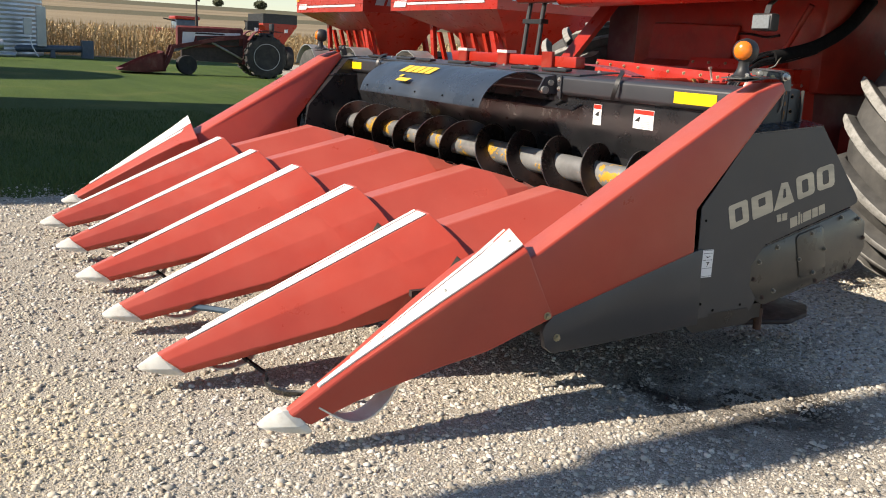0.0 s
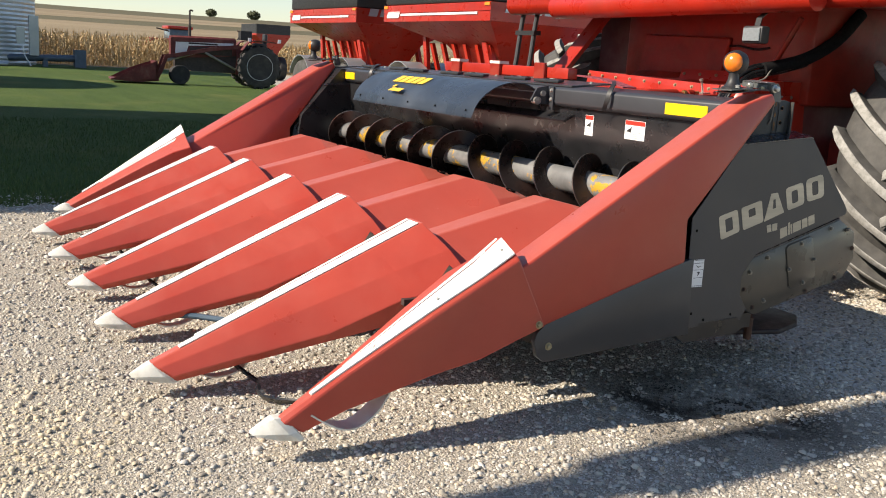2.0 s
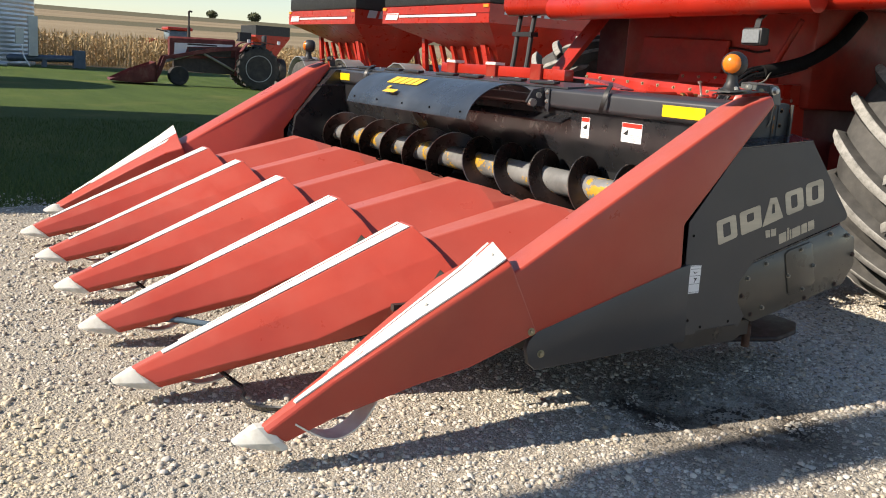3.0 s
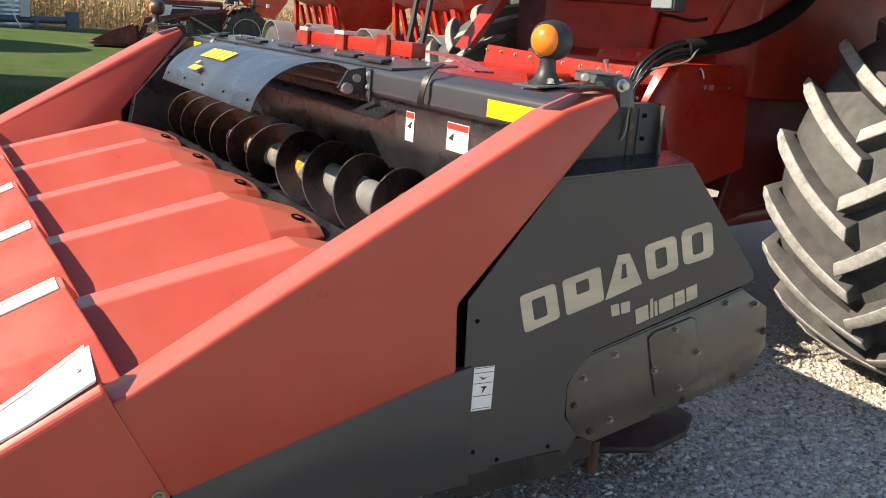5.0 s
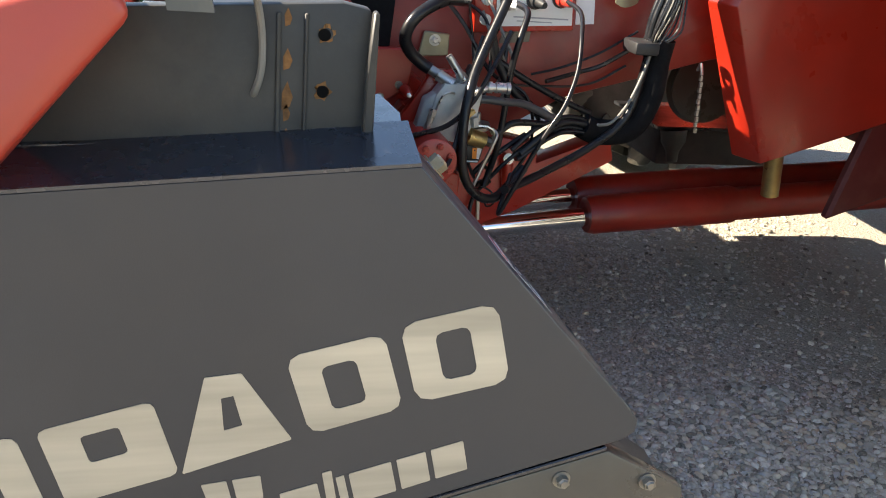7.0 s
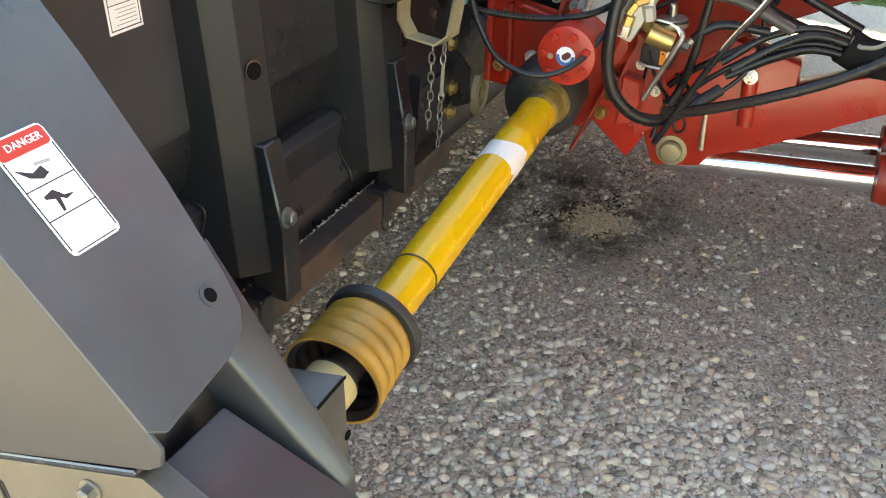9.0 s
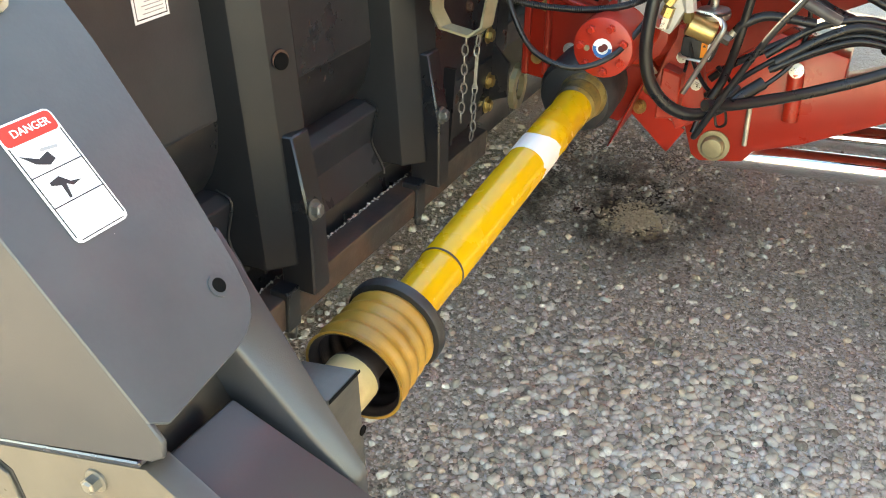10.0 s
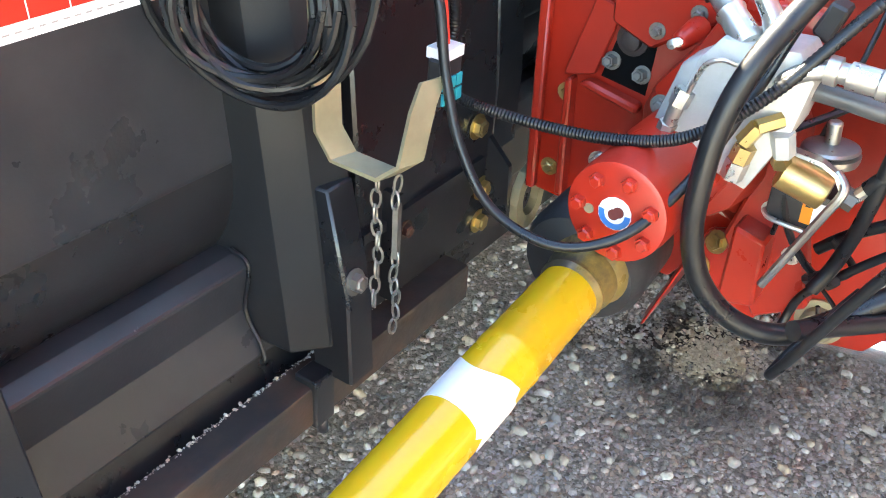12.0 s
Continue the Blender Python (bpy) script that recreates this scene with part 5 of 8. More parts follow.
side(bm, [(3.13, 0.40), (3.13, 1.03), (3.20, 1.05), (3.47, 0.79), (3.51, 0.70), (3.50, 0.45), (3.40, 0.40)], -0.20, -0.068)
part("chain_case", bm, BLACK_DIRTY, header, "black chain case behind the side panel")
bolts(header, [(-0.156, 3.2875, 1.0790)], (0, 0.731, 0.682), 0.0125, 0.011, TAN_ZINC, "large tan zinc bolt")

# label with pictograms on the rear flange
FO = Vector((-0.079, 3.4335, 0.9175))
FN = Vector((0, 0.731, 0.682))
FV = Vector((0, -0.682, 0.731))
FU = FV.cross(FN).normalized()


def on_flange(u, v, lift=0.0):
    return FO + FU * u + FV * v + FN * lift


def flange_poly(name, pts, material, parent, lift, h=0.0005, label=""):
    bm = bmesh.new()
    prism(bm, [on_flange(u, v, lift) for u, v in pts], FN * h)
    return part(name, bm, material, parent, label, 60)


def rounded(u0, u1, v0, v1, c):
    return [(u0 + c, v0), (u1 - c, v0), (u1 - c * 0.3, v0 + c * 0.3), (u1, v0 + c), (u1, v1 - c), (u1 - c * 0.3, v1 - c * 0.3), (u1 - c, v1), (u0 + c, v1), (u0 + c * 0.3, v1 - c * 0.3), (u0, v1 - c), (u0, v0 + c), (u0 + c * 0.3, v0 + c * 0.3)]


W, HT = 0.0590, 0.1130
LIFT = 0.0006
lab = flange_poly("danger_label", rounded(0, W, 0, HT, 0.006), LABEL_WHITE, header, LIFT, label="white danger label with two pictograms")
LIFT += 0.0006
flange_poly("band", rounded(0.002, W - 0.002, HT - 0.020, HT - 0.002, 0.004), LABEL_RED, lab, LIFT)
for v in (0.034, 0.063):
    flange_poly("rule", [(0.002, v), (W - 0.002, v), (W - 0.002, v + 0.0009), (0.002, v + 0.0009)], LABEL_BLACK, lab, LIFT)
for u in (0.002, W - 0.0029):
    flange_poly("rule", [(u, 0.006), (u + 0.0009, 0.006), (u + 0.0009, HT - 0.020), (u, HT - 0.020)], LABEL_BLACK, lab, LIFT)
flange_poly("rule", [(0.006, 0.002), (W - 0.006, 0.002), (W - 0.006, 0.0029), (0.006, 0.0029)], LABEL_BLACK, lab, LIFT)
flange_poly("pictogram", [(0.006, 0.084), (0.015, 0.073), (0.026, 0.068), (0.034, 0.071), (0.031, 0.079), (0.020, 0.076)], LABEL_BLACK, lab, LIFT)
flange_poly("pictogram", [(0.026, 0.081), (0.043, 0.079), (0.043, 0.0815), (0.027, 0.0835)], LABEL_GREY, lab, LIFT)
flange_poly("pictogram", [(0.014, 0.055), (0.025, 0.057), (0.032, 0.049), (0.042, 0.047), (0.032, 0.045), (0.027, 0.049), (0.024, 0.037), (0.0215, 0.037), (0.0225, 0.049), (0.014, 0.052)], LABEL_BLACK, lab, LIFT)
for k in range(6):
    flange_poly("print", [(0.006, 0.008 + 0.004 * k), (W - 0.008 - 0.004 * (k % 3), 0.008 + 0.004 * k), (W - 0.008 - 0.004 * (k % 3), 0.0088 + 0.004 * k), (0.006, 0.0088 + 0.004 * k)], PRINT_PALE, lab, LIFT, 0.0002)
m = Matrix((FU, FV, FN)).transposed().to_4x4()
m.translation = on_flange(W / 2 + 0.002, HT - 0.011, LIFT + 0.0010)
text_part("lettering", "DANGER", 0.0098, m, LABEL_WHITE, lab)
discs("bolt_hole", header, [Vector((-0.170, 3.4965, 0.8498)) + FN * 0.0002], FN, 0.0112, FLANGE, "scuffed slot rim", 0.0012)
discs("bolt_hole", header, [Vector((-0.170, 3.4965, 0.8498)) + FN * 0.0012], FN, 0.0072, HOLE, "", 0.0006)

# ---- combine harvester ----
combine = thing("combine_harvester", (-2.36, 5.4, 0), "red combine harvester with chalky lugged tyres", "combine harvester")
bm = bmesh.new()
feeder = [(3.285, 0.545), (3.285, 1.15), (3.42, 1.176), (4.36, 1.232), (4.72, 1.26), (4.74, 1.33), (5.60, 1.80), (5.60, 1.20), (4.42, 0.985), (4.20, 0.920), (3.985, 0.860), (3.80, 0.755), (3.62, 0.60), (3.45, 0.53)]
side(bm, feeder, -3.00, -1.655)
soft(bm, 0.008, 2)
fh = part("feeder_house", bm, RED_DIRTY, combine, "dusty red feeder house")
bm = bmesh.new()
side(bm, [(3.273, 0.585), (3.25, 1.05), (3.34, 1.12), (3.43, 0.98), (3.56, 0.90), (3.62, 0.70), (3.50, 0.52), (3.40, 0.535), (3.34, 0.580)], -1.665, -1.545)
soft(bm, 0.006, 2)
fp = part("face_plate", bm, RED_PAINT, fh, "red bolted face plate")
bolts(fp, [(-1.545, 3.308, 0.748), (-1.545, 3.296, 0.628), (-1.545, 3.30, 0.92)], (1, 0, 0), 0.0095, 0.004, BRASS, "dull brass-coloured flat bolt")
bolts(fp, [(-1.545, 3.371, 0.661), (-1.545, 3.56, 0.66)], (1, 0, 0), 0.011, 0.010, ZINC, "zinc-plated bolt")
bm = bmesh.new()
side(bm, [(3.266, 0.59), (3.255, 0.95), (3.272, 0.95), (3.280, 0.59)], -1.545, -1.530)
soft(bm, 0.003, 1)
part("face_rib", bm, RED_PAINT, fp, "red turned plate edge")
bm = bmesh.new()
side(bm, [(3.318, 0.60), (3.312, 0.775), (3.322, 0.778), (3.330, 0.60)], -1.545, -1.522)
soft(bm, 0.003, 1)
part("face_rib", bm, RED_PAINT, fp, "red vertical rib")
bm = bmesh.new()
prism(bm, [(-1.535, 3.306, 0.778), (-1.535, 3.352, 0.790), (-1.540, 3.375, 0.880), (-1.540, 3.338, 0.895)], (0.006, 0, 0))
soft(bm, 0.002, 1)
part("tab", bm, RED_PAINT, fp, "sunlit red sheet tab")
# thin black sheet paints the shade of a cavity; nothing is cut out
bm = bmesh.new()
side(bm, [(3.355, 0.785), (3.375, 0.862), (3.425, 0.848), (3.420, 0.775)], -1.545, -1.5435)
part("opening", bm, HOLE, fp, "black sheet painting the shade of an opening")
bm = bmesh.new()
side(bm, [(3.368, 0.868), (3.425, 0.846), (3.505, 0.900), (3.52, 1.00), (3.36, 1.00)], -1.545, -1.520)
soft(bm, 0.004, 1)
flg = part("flange", bm, RED_PAINT, fp, "red casting flange")
bolts(flg, [(-1.520, 3.430, 0.872), (-1.520, 3.478, 0.905)], (1, 0, 0), 0.0075, 0.006, NUT, "zinc-plated bolt")
bolts(fp, [(-1.543, 3.368, 0.810), (-1.543, 3.412, 0.802)], (1, 0, 0.2), 0.0085, 0.016, NUT, "long zinc-plated bolt")
bm = bmesh.new()
revolve(bm, (-1.543, 3.392, 0.845), (1, 0, 0), [(0, 0.022), (0.003, 0.022), (0.004, 0.014), (0.012, 0.013), (0.014, 0.008)], 18)
part("washer", bm, ENGINE, fp, "dark greasy washer")
bm = bmesh.new()
side(bm, [(3.33, 0.772), (3.345, 0.781), (3.42, 0.766), (3.42, 0.752)], -1.545, -1.522)
soft(bm, 0.004, 1)
part("face_rib", bm, RED_PAINT, fp, "red slanting rib")
bm = bmesh.new()
side(bm, [(3.30, 1.16), (3.47, 1.17), (3.455, 0.96), (3.405, 0.900), (3.335, 0.925)], -1.60, -1.578)
soft(bm, 0.004, 1)
part("rubber_flap", bm, SLEEVE, fh, "black rubber flap")
bm = bmesh.new()
side(bm, [(3.54, 0.965), (3.555, 1.035), (3.625, 1.03), (3.625, 0.972)], -1.622, -1.612)
soft(bm, 0.003, 1)
kb = part("bracket", bm, KHAKI_ZINC, fh, "square khaki-zinc bracket")
bolts(kb, [(-1.612, 3.585, 1.012)], (1, 0, 0), 0.011, 0.008, ZINC, "zinc-plated bolt")
bm = bmesh.new()
side(bm, [(3.775, 1.005), (3.785, 1.040), (3.865, 1.046), (3.862, 1.014)], -1.656, -1.653)
part("plate", bm, COVER_GREY, fh, "worn dark grey data plate")
# swing arm down to the lift cylinders
bm = bmesh.new()
side(bm, [(3.575, 0.66), (3.615, 0.520), (3.650, 0.432), (3.670, 0.420), (3.765, 0.440), (3.785, 0.470), (3.885, 0.512), (4.17, 0.672), (4.15, 0.750), (3.93, 0.660), (3.93, 0.715), (3.70, 0.76)], -1.76, -1.665)
soft(bm, 0.005, 2)
arm = part("lift_arm", bm, RED_PAINT, combine, "red lift arm")
bm = bmesh.new()
revolve(bm, (-1.69, 3.698, 0.466), (1, 0, 0), [(0, 0.036), (0.030, 0.036), (0.031, 0.026), (0.045, 0.026), (0.050, 0.022), (0.052, 0.012)], 20)
part("pin", bm, KHAKI_ZINC, arm, "greasy steel pin")
bm = bmesh.new()
prism(bm, [(-1.520, 3.530, 0.560), (-1.585, 3.610, 0.458), (-1.585, 3.643, 0.520), (-1.545, 3.590, 0.560), (-1.525, 3.585, 0.645), (-1.510, 3.553, 0.640)], (-0.010, -0.004, -0.004))
soft(bm, 0.003, 1)
splate = part("shield_plate", bm, RED_PAINT, arm, "red folded shield plate")
bm = bmesh.new()
prism(bm, [(-1.445, 3.508, 0.500), (-1.492, 3.553, 0.645), (-1.515, 3.557, 0.643), (-1.535, 3.525, 0.545), (-1.480, 3.500, 0.498)], (0, 0.004, 0.002))
soft(bm, 0.0015, 1)
part("turned_edge", bm, RED_PAINT, splate, "turned red plate edge")
bolts(splate, [(-1.500, 3.568, 0.630), (-1.514, 3.550, 0.578)], (1, -0.3, 0.3), 0.011, 0.008, BRASS, "brass-coloured bolt")
bm = bmesh.new()
cyl(bm, (-1.655, 3.764, 0.485), (-1.655, 3.758, 0.575), 0.006, n=10)
part("stub_rod", bm, ZINC, arm, "bare steel stub rod")
bm = bmesh.new()
cyl(bm, (-1.650, 3.845, 0.565), (-1.650, 3.835, 0.67), 0.017, n=14)
part("hose_stub", bm, RED_PAINT, arm, "red pipe stub")
bm = bmesh.new()
revolve(bm, (-1.640, 3.835, 0.678), (1, 0, 0.2), [(0, 0.016), (0.004, 0.016), (0.0045, 0.006), (0.006, 0.006)], 14)
part("washer", bm, ZINC, arm, "zinc washer")
for dx in (0.0, -0.14):
    bm = bmesh.new()
    cyl(bm, (-1.70 + dx, 3.66, 0.430 + 0.02 * (dx < 0)), (-1.76 + dx, 4.16, 0.462 + 0.02 * (dx < 0)), 0.031, n=20)
    rod = part("cylinder_rod", bm, CHROME, combine, "chromed lift cylinder rod")
    bm = bmesh.new()
    revolve(bm, (-1.76 + dx, 4.145, 0.466 + 0.02 * (dx < 0)), (-0.03, 1, 0.075), [(0, 0.056), (0.02, 0.062), (0.5, 0.062), (0.52, 0.055), (1.5, 0.055)], 20)
    part("lift_cylinder", bm, RED_DIRTY, combine, "red hydraulic lift cylinder")
# top of the feeder house: latch beam, hinge plates, ribbed sheets, cloth strap
bm = bmesh.new()
box(bm, -3.36, -1.88, 3.30, 3.37, 1.285, 1.350)
soft(bm, 0.005, 2)
lb = part("latch_beam", bm, RED_PAINT, combine, "bright red latch beam")
bm = bmesh.new()
box(bm, -0.055, 0.055, -0.012, 0.012, -0.05, 0.05)
soft(bm, 0.004, 1)
repeat("hinge_plate", bm, [(x, 3.288, 1.325) for x in (-3.18, -2.66, -2.15)], RED_DIRTY, lb, "scuffed red hinge plate")
bm = bmesh.new()
box(bm, -0.06, 0.06, -0.025, 0.05, -0.006, 0.012)
repeat("hinge_cap", bm, [(x, 3.30, 1.36) for x in (-3.18, -2.66)], TIP_WHITE, lb, "bird-limed hinge cap")
bm = bmesh.new()
prism(bm, [(-1.648, 3.44, 1.182), (-1.648, 4.36, 1.236), (-3.04, 4.36, 1.236), (-3.04, 3.44, 1.182)], (0, 0, 0.010))
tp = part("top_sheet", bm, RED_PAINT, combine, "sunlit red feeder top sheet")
bm = bmesh.new()
prism(bm, [(-1.70, 4.352, 1.240), (-1.70, 4.372, 1.300), (-3.04, 4.372, 1.345), (-3.04, 4.352, 1.240)], (0, 0.012, 0))
part("top_rib", bm, RED_PAINT, combine, "red folded rib with a bolt row")
bm = bmesh.new()
prism(bm, [(-1.70, 4.70, 1.325), (-1.70, 4.725, 1.395), (-2.42, 4.725, 1.395), (-2.42, 4.70, 1.325)], (0, 0.012, 0))
rib2 = part("top_rib", bm, RED_PAINT, combine, "shaded red rib with a bolt row")
bolts(rib2, [(-1.76 - 0.155 * k, 4.710, 1.362) for k in range(5)], (0, -0.9, 0.3), 0.008, 0.009, KHAKI_ZINC, "brass-coloured bolt")
bolts(tp, [(-1.78 - 0.155 * k, 4.362, 1.272 + 0.0055 * k) for k in range(9)], (0, -0.9, 0.3), 0.008, 0.009, KHAKI_ZINC, "brass-coloured bolt")
bm = bmesh.new()
cyl(bm, (-1.72, 3.79, 1.226), (-1.72, 4.03, 1.236), 0.026, n=14)
cyl(bm, (-1.72, 4.02, 1.236), (-1.72, 4.12, 1.240), 0.010, n=10)
cyl(bm, (-1.72, 4.12, 1.240), (-1.72, 4.17, 1.242), 0.022, n=12)
part("tilt_link", bm, RED_DIRTY, combine, "red tilt link")
bm = bmesh.new()
cyl(bm, (-1.72, 4.085, 1.240), (-1.72, 4.105, 1.241), 0.019, n=6)
part("lock_nut", bm, BRASS, combine, "brass-coloured lock nut")
bm = bmesh.new()
cyl(bm, (-1.72, 4.165, 1.243), (-1.72, 4.215, 1.246), 0.010, n=10)
part("lock_bolt", bm, BRASS, combine, "brass-coloured lock bolt")
bm = bmesh.new()
cyl(bm, (-1.74, 4.275, 1.24), (-1.74, 4.25, 1.325), 0.007, n=10)
cyl(bm, (-1.74, 4.249, 1.322), (-1.74, 4.246, 1.334), 0.013, n=10)
prism(bm, [(-1.70, 4.235, 1.222), (-1.70, 4.30, 1.226), (-1.70, 4.30, 1.252), (-1.70, 4.235, 1.248)], (-0.07, 0, 0))
part("lever", bm, ZINC, combine, "small steel lever")
bm = bmesh.new()
strap(bm, spline([(-1.45, 3.42, 1.262), (-1.75, 3.46, 1.30), (-2.15, 3.50, 1.31), (-2.5, 3.5, 1.30)]), (0.01, 0.04, 0.0), 0.008)
part("cloth_strap", bm, CLOTH_PINK, combine, "dark red patterned cloth strap")
# socket box with three plugs
bm = bmesh.new()
prism(bm, [(-1.590, 3.684, 1.040), (-1.590, 3.966, 1.058), (-1.590, 3.955, 1.194), (-1.590, 3.678, 1.172)], (-0.075, 0, 0))
soft(bm, 0.005, 2)
sb = part("socket_box", bm, RED_PAINT, combine, "red electrical socket box")
bm = bmesh.new()
prism(bm, [(-1.589, 3.744, 1.060), (-1.589, 3.958, 1.073), (-1.589, 3.949, 1.184), (-1.589, 3.738, 1.166)], (0.0025, 0, 0))
part("plate", bm, WHITE_PLASTIC, sb, "pale grey socket plate")
for y, z, m1, m2 in ((3.773, 1.128, LABEL_BLACK, LABEL_WHITE), (3.845, 1.134, LABEL_BLACK, LABEL_BLACK), (3.917, 1.141, LABEL_BLACK, LABEL_RED)):
    bm = bmesh.new()
    cyl(bm, (-1.588, y, z), (-1.580, y, z), 0.024, n=20)
    part("socket", bm, m1, sb, "black round socket")
    bm = bmesh.new()
    revolve(bm, (-1.582, y, z), (1, 0.15, -0.1), [(0, 0.019), (0.02, 0.018), (0.022, 0.013), (0.045, 0.012), (0.06, 0.008)], 16)
    part("plug", bm, m2, sb, "cable plug")
bm = bmesh.new()
prism(bm, [(-1.654, 3.992, 1.068), (-1.654, 4.046, 1.072), (-1.654, 4.036, 1.189), (-1.654, 3.982, 1.184)], (0.002, 0, 0))
dl = part("danger_label", bm, LABEL_WHITE, sb, "narrow white danger label with a red head")
bm = bmesh.new()
prism(bm, [(-1.6518, 3.985, 1.158), (-1.6518, 4.038, 1.162), (-1.6518, 4.036, 1.189), (-1.6518, 3.982, 1.184)], (0.0012, 0, 0))
part("band", bm, LABEL_RED, dl)
bm = bmesh.new()
box(bm, -1.5868, -1.586, 3.79, 3.945, 1.086, 1.090)
part("print", bm, LABEL_GREY, sb, "line of small print")
bm = bmesh.new()
box(bm, -1.5868, -1.586, 3.80, 3.90, 1.076, 1.079)
part("print", bm, LABEL_GREY, sb, "lines of small print")
for z in (1.077, 1.129):
    bm = bmesh.new()
    revolve(bm, (-1.592, 3.712, z), (1, 0, 0), [(0, 0.015), (0.016, 0.015), (0.018, 0.010), (0.032, 0.010)], 14)
    part("fitting", bm, TIP_WHITE, sb, "pale cable fitting")
bm = bmesh.new()
strap(bm, spline([(-1.655, 4.05, 1.17), (-1.60, 4.08, 1.182), (-1.59, 4.12, 1.180), (-1.61, 4.15, 1.155), (-1.60, 4.11, 1.140), (-1.60, 4.08, 1.150)]), (0, 0, 0.012), 0.004)
part("clip", bm, KHAKI_ZINC, sb, "bent pale metal spring clip")

# hydraulic motor, valve block, solenoid and filter on the feeder side
bm = bmesh.new()
revolve(bm, (-1.50, 3.527, 0.775), (1, 0, 0.02), [(0, 0.060), (0.14, 0.060), (0.145, 0.057), (0.24, 0.057), (0.265, 0.055), (0.267, 0.050)], 32)
motor = part("hydraulic_motor", bm, RED_PAINT, combine, "round red hydraulic motor")
bolts(motor, [(-1.235, 3.527 + 0.041 * math.cos(k * 0.8976 + 0.4), 0.778 + 0.041 * math.sin(k * 0.8976 + 0.4)) for k in range(7)], (1, 0, 0), 0.0085, 0.0075, RED_PAINT, "red painted bolt", False)
discs("badge", motor, [(-1.2335, 3.527, 0.780)], (1, 0, 0), 0.0185, LABEL_WHITE, "round white and blue badge with a worn middle", 0.0015)
bm = bmesh.new()
for k in range(9):
    a0, a1 = math.pi * (0.95 + 0.12 * k), math.pi * (0.95 + 0.12 * (k + 1))
    prism(bm, [(-1.2320, 3.527 + r * math.cos(t), 0.780 + r * math.sin(t)) for r, t in ((0.0115, a0), (0.0178, a0), (0.0178, a1), (0.0115, a1))], (0.0006, 0, 0))
part("badge_ring", bm, LABEL_BLUE, motor, "blue ring of a badge")
discs("badge", motor, [(-1.2318, 3.526, 0.779), (-1.2318, 3.531, 0.783)], (1, 0, 0), 0.0062, RED_OLD, "", 0.0008)
discs("port_plug", motor, [(-1.2335, 3.498, 0.776)], (1, 0, 0), 0.0055, KHAKI_ZINC, "small dull plug", 0.002)
bm = bmesh.new()
loft(bm, [[(x, 3.535 + r * math.cos(a) * sy, 0.765 + r * math.sin(a) * sz) for a in [2 * math.pi * k / 14 + 0.3 for k in range(14)]] for x, r, sy, sz in ((-1.56, 0.105, 1.0, 1.0), (-1.50, 0.100, 1.0, 1.0), (-1.485, 0.080, 1.0, 1.0), (-1.42, 0.070, 1.0, 1.0))])
soft(bm, 0.006, 2)
gearbox = part("gearbox", bm, RED_DIRTY, combine, "lumpy red cast gearbox")
# cast flange behind the valve block, with ears, studs and ribs
bm = bmesh.new()
prism(bm, [(-1.43, 3.482, 0.800), (-1.43, 3.470, 0.840), (-1.43, 3.515, 0.905), (-1.43, 3.545, 0.965), (-1.43, 3.640, 0.965), (-1.43, 3.635, 0.80), (-1.43, 3.56, 0.760)], (-0.030, 0, 0))
soft(bm, 0.006, 2)
part("cast_flange", bm, RED_PAINT, gearbox, "red cast flange behind the valve block")
for y, z, d in ((3.484, 0.820, 0.016), (3.490, 0.898, 0.011)):
    bm = bmesh.new()
    revolve(bm, (-1.49, y, z), (1, 0, 0), [(0, d + 0.004), (0.055, d), (0.060, d - 0.004)], 14)
    part("boss", bm, RED_PAINT, gearbox, "red cast boss")
bolts(gearbox, [(-1.430, 3.484, 0.820)], (1, 0, 0.1), 0.009, 0.008, NUT, "zinc-plated bolt")
bm = bmesh.new()
tube(bm, [(-1.432, 3.490, 0.898), (-1.422, 3.489, 0.899), (-1.412, 3.488, 0.900)], 0.0050, 10, 16, 0.16)
part("stud", bm, ZINC, gearbox, "threaded zinc stud")
for y0, z0, y1, z1 in ((3.44, 0.80, 3.485, 0.865), (3.455, 0.735, 3.485, 0.76), (3.58, 0.66, 3.56, 0.70)):
    bm = bmesh.new()
    prism(bm, [(-1.55, y0, z0), (-1.55, y1, z1), (-1.47, y1, z1), (-1.505, y0, z0)], (0, 0.010, -0.008))
    soft(bm, 0.003, 1)
    part("cast_rib", bm, RED_DIRTY, gearbox, "red cast rib")
bm = bmesh.new()
prism(bm, [(-1.47, 3.64, 0.56), (-1.47, 3.70, 0.60), (-1.47, 3.655, 0.76), (-1.47, 3.61, 0.78), (-1.47, 3.58, 0.66)], (-0.03, 0, 0))
prism(bm, [(-1.43, 3.600, 0.590), (-1.43, 3.645, 0.60), (-1.43, 3.640, 0.69), (-1.43, 3.600, 0.70)], (-0.05, 0, 0))
soft(bm, 0.004, 1)
mb = part("mounting_bracket", bm, RED_PAINT, combine, "red folded mounting bracket")
bolts(mb, [(-1.47, 3.628, 0.715), (-1.47, 3.665, 0.665)], (1, 0, 0), 0.008, 0.007, ZINC, "zinc-plated bolt")
CAST_ALU = surface("cast_aluminium_block", (0.50, 0.50, 0.47), 0.46, 0.30, dark=0.82, scale=24, dust=(0.36, 0.34, 0.28), dust_at=(0.5, 0.9), dust_scale=18, grain=0.14, grain_scale=260)
bm = bmesh.new()
prism(bm, [(-1.345, 3.543, 0.918), (-1.345, 3.562, 0.945), (-1.345, 3.640, 0.950), (-1.345, 3.660, 0.924), (-1.345, 3.651, 0.868), (-1.345, 3.620, 0.793), (-1.345, 3.569, 0.807), (-1.345, 3.523, 0.828)], (-0.062, 0, 0))
soft(bm, 0.002, 2)
